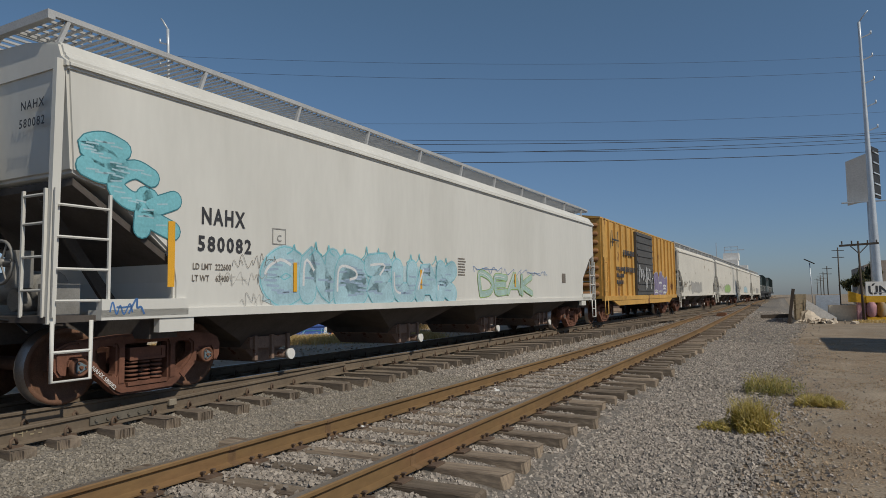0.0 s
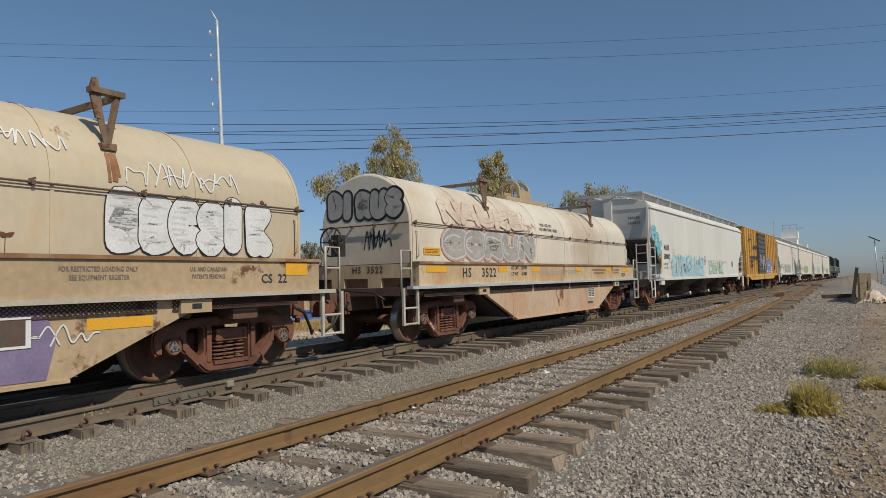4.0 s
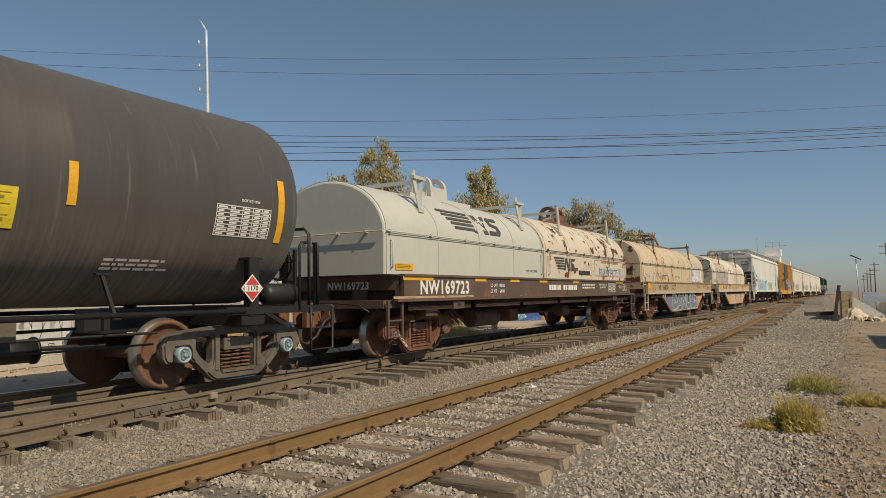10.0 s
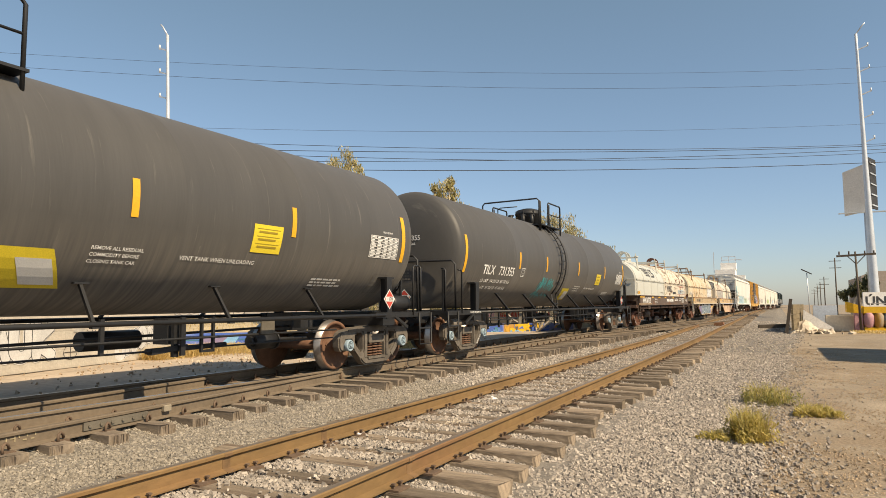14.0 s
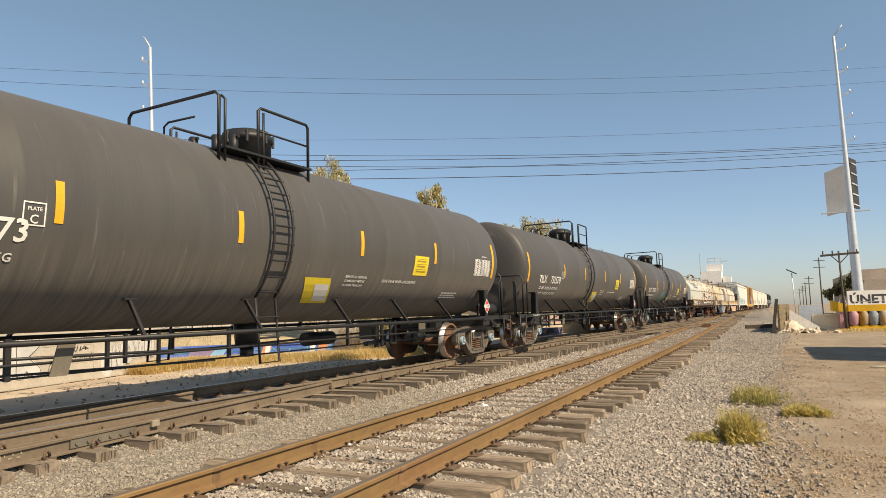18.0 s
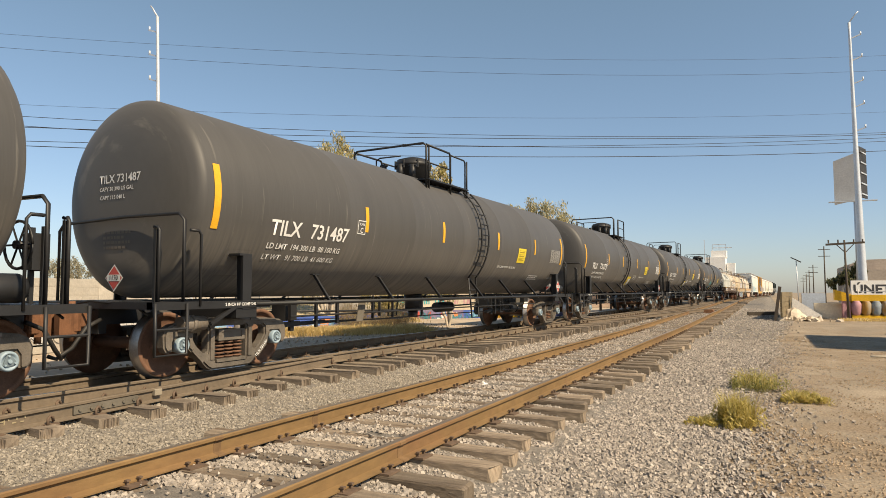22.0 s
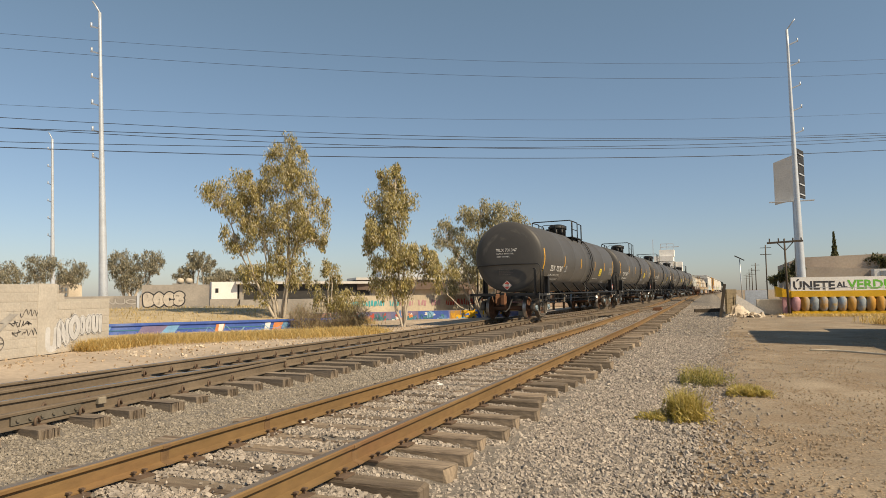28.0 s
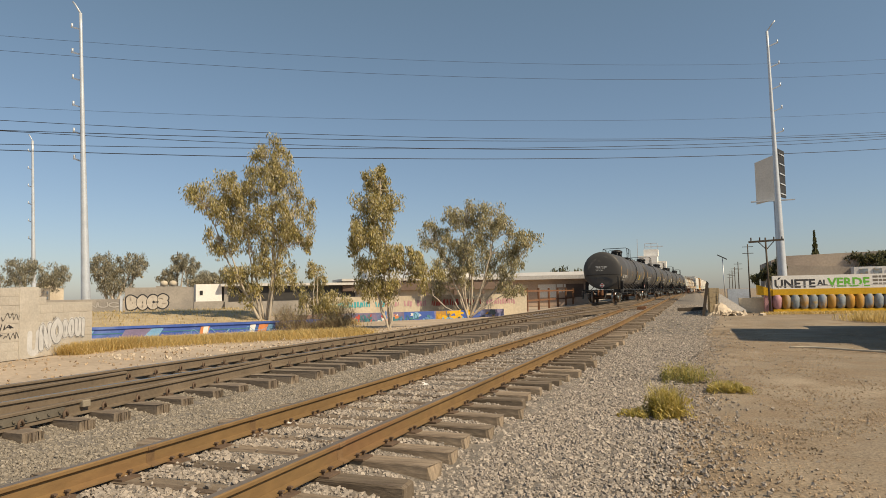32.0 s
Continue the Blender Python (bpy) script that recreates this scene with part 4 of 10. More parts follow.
def tank_car(s, number, ld, lt, capy, fit, graffiti=False):
    """fit: fore (side ladder by the rear or the front of the manway), stripes, plate mark, sign and height of the markings."""
    fore, stripes, plate_u, sign_u, dz = fit
    car = thing("tank_car", "black cylindrical tank car with white lettering and yellow reflective stripes", "tank car", "train cars")
    wheels = []
    sh = put("tank", shared("tank", tank_shell, [m_tank]), car)
    for y in (-7.06, 7.06):
        truck(car, y, "tank", wheels)
    # stub sills, end platforms, bolsters and saddles
    def frame_b(sg):
        bm = bmesh.new()
        if sg:
            box(bm, -0.30, 0.30, *sorted((sg * 5.6, sg * 8.58)), 0.72, 1.03)
            box(bm, -1.38, 1.38, *sorted((sg * 8.05, sg * 8.62)), 0.93, 1.02)
            box(bm, -1.40, 1.40, *sorted((sg * 6.86, sg * 7.26)), 0.78, 0.92)
            for xs in (1, -1):
                box(bm, *sorted((xs * 1.28, xs * 1.42)), *sorted((sg * 6.6, sg * 8.62)), 0.92, 1.02)
                # saddle: outer flange, web and cap
                box(bm, *sorted((xs * 1.37, xs * 1.41)), *sorted((sg * 6.98, sg * 7.15)), 0.90, 1.66)
                prism(bm, [(xs * 1.22, 0.90), (xs * 1.37, 0.90), (xs * 1.37, 1.66), (xs * 1.22, 1.70)], "y", *sorted((sg * 7.05, sg * 7.08)))
                box(bm, *sorted((xs * 1.18, xs * 1.41)), *sorted((sg * 6.98, sg * 7.22)), 1.66, 1.69)
                beam(bm, (xs * 1.40, sg * 7.72, 0.72), (xs * 1.40, sg * 7.25, 0.95), 0.05, 0.05)
        fix(bm)
        return bm
    for sg in (1, -1):
        put("end_frame", shared("tank_end_frame%d" % sg, lambda: frame_b(sg), [m_black]), car)

    def pads_b(sg):
        bm = bmesh.new()
        w = tank_wrap(0, 1.62, 0.012)
        if sg:
            decal(bm, sg * 7.05 - 0.24, sg * 7.05 + 0.24, -0.30, 0.16, w, nv=5)
        return bm
    for sg in (1, -1):
        put("saddle_pad", shared("saddle_pad%d" % sg, lambda: pads_b(sg), [m_tank]), car)

    def rails_b(xs):
        """A long side rail under the tank with its inclined stays."""
        bm = bmesh.new()
        if xs:
            rod(bm, (xs * 1.42, -6.9, 0.97), (xs * 1.42, 6.9, 0.97), 0.032, n=8)
            for y in (-5.12, -3.12, -1.12, 1.12, 3.1, 5.1):
                beam(bm, (xs * 1.42, y - 0.03, 0.97), (xs * 0.99, y + 0.07, 1.43), 0.035, 0.05)
                beam(bm, (xs * 0.99, y - 0.02, 1.44), (xs * 0.99, y + 0.16, 1.44), 0.09, 0.02)
                box(bm, *sorted((xs * 1.39, xs * 1.45)), y - 0.06, y + 0.03, 0.925, 0.945)
        return bm

    def brake_b():
        bm = bmesh.new()
        for y in (-1.3, 0.4):
            beam(bm, (-0.3, y, 0.62), (-0.3, y, 1.02), 0.05, 0.05)
        pipe(bm, [(0.45, -5.6, 0.80), (0.45, -1.6, 0.72), (0.2, -1.0, 0.70), (0.2, 5.6, 0.80)], 0.022, 6)
        box(bm, 0.9, 1.05, 4.95, 5.25, 0.80, 1.0)
        rod(bm, (-0.55, 2.2, 0.68), (-0.55, 3.1, 0.68), 0.14, n=12)
        beam(bm, (-0.4, -5.0, 0.55), (0.3, -1.0, 0.52), 0.05, 0.03)
        # brake rods in their hangers
        rod(bm, (1.12, -5.8, 0.74), (1.12, 5.8, 0.74), 0.018, n=6)
        rod(bm, (1.05, -5.8, 0.60), (1.05, 5.8, 0.60), 0.014, n=6)
        for y, z0, wd in ((-5.14, 0.54, 0.05), (-4.55, 0.58, 0.06), (-3.42, 0.62, 0.04), (-3.18, 0.66, 0.035), (-2.7, 0.62, 0.035), (-1.5, 0.6, 0.05), (1.4, 0.6, 0.05), (2.55, 0.52, 0.07), (2.86, 0.54, 0.035), (3.06, 0.54, 0.035)):
            box(bm, 1.09, 1.13, y - wd / 2, y + wd / 2, z0, 1.02)
        box(bm, 1.09, 1.13, 2.86, 3.06, 0.54, 0.575)
        # slack adjuster and levers hung low beside the truck, at each end
        for y in (-5.55, 2.62):
            box(bm, 0.62, 0.9, y - 0.14, y + 0.16, 0.66, 1.0)
            rod(bm, (1.02, y - 0.55, 0.60), (1.02, y + 0.75, 0.62), 0.035, n=8)
            prism(bm, [(y - 0.5, 0.55), (y + 0.05, 0.60), (y + 0.05, 0.66), (y - 0.5, 0.62)], "x", 0.98, 1.07)
            beam(bm, (1.0, y - 0.1, 0.5), (1.0, y - 0.1, 0.98), 0.06, 0.08)
        # brake cylinder and its push rod
        rod(bm, (0.86, 4.04, 0.62), (0.86, 4.50, 0.62), 0.125, n=16)
        rod(bm, (0.86, 3.98, 0.62), (0.86, 4.04, 0.62), 0.08, n=12)
        rod(bm, (0.86, 4.50, 0.62), (0.86, 4.53, 0.62), 0.145, n=16)
        rod(bm, (0.86, 4.56, 0.63), (0.86, 5.3, 0.62), 0.03, n=6)
        return bm

    def hung_plate_b(pl, x):
        """A grey plate hung below the side rail."""
        bm = bmesh.new()
        prism(bm, pl, "x", x, x + 0.02)
        return bm

    def valve_b():
        bm = bmesh.new()
        rod(bm, (0, 0, 0.66), (0, 0, 1.10), 0.19, 0.23, n=16)
        rod(bm, (0, 0, 0.50), (0, 0, 0.66), 0.12, n=12)
        return bm
    for sg in (1, -1):
        put("side_rail", shared("tank_side_rail%d" % sg, lambda: rails_b(sg), [m_black]), car)
    for k, (pl, x) in enumerate((([(-4.22, 0.60), (-4.02, 0.60), (-3.93, 0.95), (-4.13, 0.95)], 1.28), ([(3.90, 0.74), (4.18, 0.74), (4.18, 0.95), (3.90, 0.95)], 1.18))):
        put("hung_plate", shared("hung_plate%d" % k, lambda: hung_plate_b(pl, x), [m_plate]), car)
    put("brake_rigging", shared("tank_brake", brake_b, [m_black]), car)
    put("bottom_valve", shared("tank_valve", valve_b, [m_black]), car)

    def manway_b():
        bm = bmesh.new()
        spin(bm, [(3.85, 0.001), (3.85, 0.42), (4.22, 0.42), (4.24, 0.46), (4.30, 0.46), (4.33, 0.43), (4.40, 0.40), (4.46, 0.20), (4.46, 0.001)], "z", 28, 0, (0, 0.0, 0))
        fix(bm)
        return bm

    def bolt_b():
        bm = bmesh.new()
        rod(bm, (0, 0, 4.16), (0, 0, 4.36), 0.028, n=6)
        return bm
    mw = put("manway", shared("tank_manway", manway_b, [m_black]), car)
    for k in range(8):
        a = k * math.tau / 8
        put("clamp_bolt", shared("clamp_bolt", bolt_b, [m_black]), mw, m=pose(0.45 * math.cos(a), 0.45 * math.sin(a), 0))

    def top_valve_b(dx, dy):
        bm = bmesh.new()
        rod(bm, (dx, dy, 3.8), (dx, dy, 4.16), 0.07, n=8)
        rod(bm, (dx - 0.1, dy, 4.13), (dx + 0.1, dy, 4.13), 0.03, n=6)
        return bm
    for dx, dy in ((0.15, -0.85), (-0.25, -0.95), (0.4, -0.7)):
        put("top_valve", shared("top_valve%.2f" % dx, lambda: top_valve_b(dx, dy), [m_black]), car)

    def platform_b(xs):
        bm = bmesh.new()
        box(bm, *sorted((xs * 0.55, xs * 1.04)), -1.5 if fore else -1.05, 0.5 if fore else 1.05, 3.70, 3.735)
        return bm

    def top_rail_b(xs):
        bm = bmesh.new()
        x = xs * 1.0
        if fore:
            pipe(bm, [(x, -0.78, 3.48), (x, -0.78, 4.45), (x, -0.72, 4.50), (x, 0.40, 4.50), (x, 0.45, 4.45), (x, 0.45, 3.48)], 0.026, 8)
            pipe(bm, [(x, -0.66, 4.44), (x, -0.66, 3.48)], 0.02, 6)
            pipe(bm, [(x, -0.76, 4.12), (x, 0.44, 4.12)], 0.017, 6)
        else:
            pipe(bm, [(x, -1.10, 4.50), (x, 0.05, 4.50), (x, 0.10, 4.45), (x, 0.10, 3.48)], 0.026, 8)
            pipe(bm, [(x, -1.06, 4.1), (x, 0.10, 4.1)], 0.018, 6)
            pipe(bm, [(x, 0.14, 4.46), (x, 0.86, 4.46), (x, 0.92, 4.40), (x, 0.92, 3.48)], 0.02, 6)
            pipe(bm, [(x, 1.02, 4.46), (x, 1.02, 3.48)], 0.022, 6)
        return bm

    def hoop_b():
        y = -1.60 if fore else -1.10
        bm = bmesh.new()
        pipe(bm, [(-1.0, y, 3.48), (-1.0, y, 4.44), (-0.93, y, 4.52), (0.92, y, 4.54), (1.0, y, 4.47), (1.0, y, 3.48)], 0.026, 8)
        pipe(bm, [(0.92, y + 0.12, 4.52), (1.0, y + 0.12, 4.45), (1.0, y + 0.12, 3.48)], 0.022, 6)
        pipe(bm, [(-0.6, y + 0.35, 3.9), (-0.6, y + 0.35, 4.32), (-0.5, y + 0.35, 4.38), (0.1, y + 0.35, 4.38)], 0.018, 6)
        return bm
    key = "fore" if fore else "aft"
    for sg in (1, -1):
        put("top_platform", shared("tank_platform_%s%d" % (key, sg), lambda: platform_b(sg), [m_black]), car)
        put("top_railing", shared("tank_top_railing_%s%d" % (key, sg), lambda: top_rail_b(sg), [m_black]), car)
    put("end_hoop", shared("tank_hoop_" + key, hoop_b, [m_black]), car)

    ya, yb = (-1.0, -0.58) if fore else (0.80, 1.22)

    def stile_b(xs, y):
        bm = bmesh.new()
        pts = [(xs * math.cos(a) * (TR + 0.10), y, TZ + math.sin(a) * (TR + 0.10)) for a in [radians(d) for d in range(-42, 56, 7)]]
        pipe(bm, pts, 0.022, 6)
        return bm

    def hanger_b(xs):
        bm = bmesh.new()
        pipe(bm, [(xs * 1.15, ya, 1.46), (xs * 1.24, ya, 0.48), (xs * 1.24, yb, 0.48), (xs * 1.15, yb, 1.46)], 0.022, 6)
        return bm

    def rung_b():
        bm = bmesh.new()
        rod(bm, (0, -0.02, 0), (0, yb - ya + 0.04, 0), 0.016, n=6)
        return bm
    for sg in (1, -1):
        lad = put("side_ladder", shared("tank_ladder_%s%d" % (key, sg), lambda: stile_b(sg, ya), [m_black]), car)
        put("stile", shared("tank_stile_%s%d" % (key, sg), lambda: stile_b(sg, yb), [m_black]), lad)
        put("hanger", shared("tank_hanger_%s%d" % (key, sg), lambda: hanger_b(sg), [m_black]), lad)
        for d in range(-38, 56, 10):
            a = radians(d)
            put("rung", shared("tank_rung_" + key, rung_b, [m_black]), lad, m=pose(sg * math.cos(a) * (TR + 0.10), ya, TZ + math.sin(a) * (TR + 0.10)))
        for z in (0.85, 1.16):
            put("rung", shared("tank_rung_" + key, rung_b, [m_black]), lad, m=pose(sg * 1.20, ya, z))

    def end_rails_b(sg):
        """Arched railing across an end platform."""
        bm = bmesh.new()
        y = sg * 8.16
        pipe(bm, [(-1.26, y, 1.0), (-1.26, y, 2.04), (-1.16, y, 2.14), (0.2, y, 2.18), (1.28, y, 2.17), (1.38, y, 2.08), (1.38, y, 1.0)], 0.024, 8)
        return bm

    def end_post_b(sg, x):
        bm = bmesh.new()
        y = sg * 8.46
        pipe(bm, [(x, y, 0.98), (x, y, 1.93), (x - 0.03, y, 1.97), (x - 0.10, y, 1.97)], 0.024, 6)
        box(bm, x - 0.075, x - 0.03, y - 0.03, y + 0.03, 0.98, 1.94)
        return bm

    def stirrup_b(sg, xs):
        """Step under the corner, with the grab iron above it."""
        bm = bmesh.new()
        x = xs * 1.44
        pipe(bm, [(x, sg * 8.62, 1.0), (x, sg * 8.62, 0.36), (x, sg * 8.14, 0.36), (x, sg * 8.14, 1.0)], 0.022, 6)
        rod(bm, (x, sg * 8.62, 0.68), (x, sg * 8.14, 0.68), 0.018, n=6)
        return bm

    def grab_b(sg, xs):
        bm = bmesh.new()
        x = xs * 1.42
        pipe(bm, [(x, sg * 7.92, 0.96), (x, sg * 7.92, 1.90), (x, sg * 7.96, 1.95), (x, sg * 8.10, 1.95)], 0.02, 6)
        return bm
    for sg in (1, -1):
        put("end_railing", shared("tank_end_railing%d" % sg, lambda: end_rails_b(sg), [m_black]), car)
        for x in (1.28,):
            put("platform_post", shared("tank_post%d%.1f" % (sg, x), lambda: end_post_b(sg, x), [m_black]), car)
        for xs in (1, -1):
            put("stirrup_step", shared("tank_stirrup%d%d" % (sg, xs), lambda: stirrup_b(sg, xs), [m_black]), car)
            if xs > 0:
                put("grab_iron", shared("tank_grab%d%d" % (sg, xs), lambda: grab_b(sg, xs), [m_black]), car)

    def brake_box_b():
        bm = bmesh.new()
        rod(bm, (1.16, -8.02, 0.72), (1.16, -7.62, 0.72), 0.10, n=12)
        rod(bm, (1.16, -7.86, 0.72), (1.16, -7.80, 0.72), 0.115, n=12)
        return bm
    put("brake_valve", shared("tank_brake_valve", brake_box_b, [m_letgrey]), car)
    hand_wheel(car, 0.62, 8.30, 1.68, m_black, 0.27)

    def brake_mast_b():
        """Stand that carries the hand brake on the end platform."""
        bm = bmesh.new()
        for x in (0.50, 0.74):
            beam(bm, (x, 8.52, 0.98), (x, 8.52, 1.90), 0.05, 0.05)
        beam(bm, (0.50, 8.52, 1.42), (0.74, 8.52, 1.42), 0.04, 0.06)
        return bm
    put("brake_mast", shared("tank_brake_mast", brake_mast_b, [m_black]), car)

    def reservoir_b():
        bm = bmesh.new()
        spin(bm, [(7.42, 0.001), (7.44, 0.12), (7.50, 0.155), (8.0, 0.155), (8.06, 0.12), (8.08, 0.001)], "y", 16, 0, (1.16, 0, 1.19))
        fix(bm)
        return bm
    put("air_reservoir", shared("tank_reservoir", reservoir_b, [m_black]), car)

    def streaks_b():
        bm = bmesh.new()
        rr = random.Random(77)
        for j in range(26):
            y, v, ln = rr.uniform(-7.3, 7.3), rr.uniform(-0.35, 0.40), rr.uniform(0.25, 0.7)
            w = rr.uniform(0.004, 0.010)
            dy = rr.uniform(-0.05, 0.02)
            for k in range(8):
                a, b = k / 8, (k + 1) / 8
                decal(bm, y + dy * a * a - w * (1 - a * 0.7), y + dy * a * a + w * (1 - a * 0.7), v - ln * b, v - ln * a, tank_wrap(0, 1.75, 0.004))
        return bm
    stk = tagged(put("run_marks", shared("tank_run_marks", streaks_b, [m_streak]), car), kind="stuff")
    coupler(car, -8.56, -1, m_coupler)
    coupler(car, 8.56, 1, m_coupler)

    def stripe_b(y, z0, w, h):
        bm = bmesh.new()
        decal(bm, y - w, y + w, 0, h, tank_wrap(0, z0), nv=6)
        return bm
    for y, z0, w, h in [(-7.66, 1.92, 0.06, 0.90), (7.54, 1.92, 0.06, 0.90)] + [(y, 2.14, 0.05, 0.46) for y in stripes]:
        put("reflective_stripe", shared("tank_stripe%.2f%.2f" % (y, dz), lambda: stripe_b(y, z0 + dz, w, h), [m_yellow]), car)
    bm = bmesh.new()
    decal(bm, sign_u, sign_u + 0.60, 0, 0.42, tank_wrap(0, 1.86 + dz), nv=4)
    sgn = part("warning_sign", bm, m_yel2, car, "yellow warning sign with rows of print")
    for j, wd in enumerate((0.40, 0.36, 0.38)):
        bm = bmesh.new()
        decal(bm, sign_u + 0.10, sign_u + 0.10 + wd, 0.08 + 0.11 * j, 0.108 + 0.11 * j, tank_wrap(0, 1.86 + dz, 0.012), nv=1)
        decal(bm, sign_u + 0.06, sign_u + 0.54, 0.136 + 0.11 * j, 0.143 + 0.11 * j, tank_wrap(0, 1.86 + dz, 0.012), nv=1)
        part("print_bar", bm, m_signprint, sgn)
    if fore:
        bm = bmesh.new()
        decal(bm, 0.28, 0.98, 0, 0.54, tank_wrap(0, 1.30 + dz), nv=4, skew=-0.26)
        lk = part("leak_sign", bm, m_yel2, car, "slanted yellow and white sign")
        bm = bmesh.new()
        decal(bm, 0.52, 0.90, 0.06, 0.42, tank_wrap(0, 1.30 + dz, 0.012), nv=3, skew=-0.17)
        part("white_field", bm, m_white, lk)
    # lettering
    mv = 0.09 if fore and not graffiti else 0.0
    lettering("TILX", 0.34, tank_wrap((-6.26 if graffiti else -6.38) + mv if fore else -6.22, 2.02 + dz), m_white, car)
    lettering(number, 0.34, tank_wrap(-5.12 + mv, 2.02 + dz), m_white, car)
    lettering("LD LMT  " + ld, 0.135, tank_wrap(-6.56 + mv, 1.755 + dz), m_white, car, "LEFT")
    lettering("LT WT   " + lt, 0.135, tank_wrap(-6.56 + mv, 1.59 + dz), m_white, car, "LEFT")
    pz = 1.93 if dz == 0 else 2.09 + dz
    bm = bmesh.new()
    for a, b, c, d in ((0, 0.24, 0, 0.015), (0, 0.24, 0.235, 0.25), (0, 0.015, 0, 0.25), (0.225, 0.24, 0, 0.25)):
        decal(bm, plate_u + a, plate_u + b, c, d, tank_wrap(0, pz), nv=1)
    pc = part("plate_mark", bm, m_white, car)
    lettering("C", 0.13, tank_wrap(plate_u + 0.12, pz + 0.065), m_white, pc)
    lettering("PLATE", 0.055, tank_wrap(plate_u + 0.12, pz + 0.175), m_white, pc)
    bm = bmesh.new()
    if fore:
        for j, row in enumerate(("REMOVE ALL RESIDUAL", "COMMODITY BEFORE", "CLOSING TANK CAR")):
            lettering(row, 0.065, tank_wrap(1.12, 1.76 + dz - 0.075 * j), m_white, car, "LEFT")
    bars(bm, 3, tank_wrap(5.1, 1.62), 0.9, 0.035, 0.03, 5)
    part("small_print", bm, m_white, car, "rows of white small print")
    bm = bmesh.new()
    w = tank_wrap(6.42, 1.96 + dz)
    for j in range(9):
        decal(bm, 0, 0.93, 0.05 * j, 0.05 * j + 0.012, w)
    for u in (0.0, 0.42, 0.60, 0.76, 0.918):
        decal(bm, u, u + 0.012, 0, 0.41, w, nv=3)
    part("data_panel", bm, m_white if fore else m_faint, car, "white grid of small print")
    if fore:
        lettering("DOT117J100W", 0.05, tank_wrap(6.98, 2.44 + dz), m_white, car)
    lettering("VENT TANK WHEN UNLOADING", 0.088, tank_wrap(3.0, 1.71 + dz), m_white, car)
    bm = bmesh.new()
    rr = random.Random(11)
    for j in range(8):
        for u in (0.03, 0.22, 0.45, 0.63, 0.79):
            decal(bm, u, u + (rr.uniform(0.08, 0.17) if u < 0.4 else 0.10), 0.05 * j + 0.02, 0.05 * j + 0.043, w)
    part("small_print", bm, m_white if fore else m_faint, car, "rows of faded white small print")
    lettering("TILX " + number, 0.165, head_wrap(-0.02, 2.74), m_white, car)
    lettering("CAPY " + capy[0] + " US GAL", 0.08, head_wrap(-0.08, 2.60), m_white, car)
    lettering("CAPY " + capy[1] + " L", 0.08, head_wrap(-0.16, 2.48), m_white, car)
    bm = bmesh.new()
    bars(bm, 4, head_wrap(-0.35, 2.0), 0.6, 0.04, 0.03, 9)
    part("small_print", bm, m_letgrey, car)
    placard(car, rear(-8.15, 0.0, 1.34), "1170")
    placard(car, side(1.46, 6.98, 1.27), "1170")
    lettering("2 INCH HF COMP SHOES", 0.06, side(1.42, -7.15, 0.97), m_white, car)
    lettering("TILX " + number, 0.062, frame_text(-7.06, 1), m_white, car)
    if graffiti:
        scrawl(car, tank_wrap(-2.42, 1.58, 0.014), 1.35, 0.46, 10, m_gteal, 21, 0.026)
        scrawl(car, tank_wrap(-2.55, 1.34, 0.014), 1.6, 0.32, 11, m_gteal, 22, 0.026)
    CARS.append((car, s, 7.06, wheels))
    return car


# ---- graffiti: painted strokes and bubble shapes without words ----
m_gteal = M("teal_spray_paint", (0.06, 0.45, 0.50), 0.55, var=0.15, scale=4)
m_gcyan = M("cyan_spray_paint", (0.24, 0.56, 0.63), 0.55, var=0.18, scale=2)
m_gcyan2 = M("pale_blue_spray_paint", (0.42, 0.61, 0.68), 0.55, var=0.22, scale=2)
m_gpaleblue = M("washed_blue_spray_paint", (0.50, 0.62, 0.66), 0.6, var=0.12, scale=2)
m_gpale = M("faded_lilac_spray_paint", (0.36, 0.47, 0.60), 0.6, var=0.2, scale=3)
m_gforest = M("dark_slate_spray_paint", (0.085, 0.115, 0.135), 0.55, var=0.2, scale=1.5)
m_gdark = M("dark_teal_outline", (0.06, 0.22, 0.27), 0.55, var=0.2, scale=4)
m_gwhite = M("white_spray_paint", (0.74, 0.74, 0.74), 0.55, var=0.12, scale=3)
m_gfaint2 = M("thin_white_spray_paint", (0.62, 0.62, 0.62), 0.6, var=0.15, scale=3)
m_gblack = M("black_spray_paint", (0.03, 0.03, 0.035), 0.55, var=0.2, scale=4)
m_gmint = M("faded_mint_spray_paint", (0.42, 0.56, 0.50), 0.6, var=0.2, scale=3)
m_ggreen = M("lime_spray_paint", (0.34, 0.50, 0.16), 0.55, var=0.2, scale=3)
m_gblue = M("blue_spray_paint", (0.10, 0.22, 0.50), 0.55, var=0.2, scale=3)
m_gpurp = M("purple_spray_paint", (0.24, 0.195, 0.32), 0.55, var=0.25, scale=2)
m_gslate = M("slate_blue_spray_paint", (0.20, 0.25, 0.30), 0.55, var=0.3, scale=3)
m_gmintw = M("pale_mint_spray_paint", (0.70, 0.76, 0.75), 0.55, var=0.15, scale=3)
m_gfade = M("worn_beige_spray_paint", (0.52, 0.47, 0.40), 0.6, var=0.2, scale=3)
m_ggrey = M("faded_grey_spray_paint", (0.42, 0.40, 0.37), 0.6, var=0.2, scale=3)
m_gpink = M("faded_pink_spray_paint", (0.60, 0.36, 0.30), 0.6, var=0.2, scale=3)


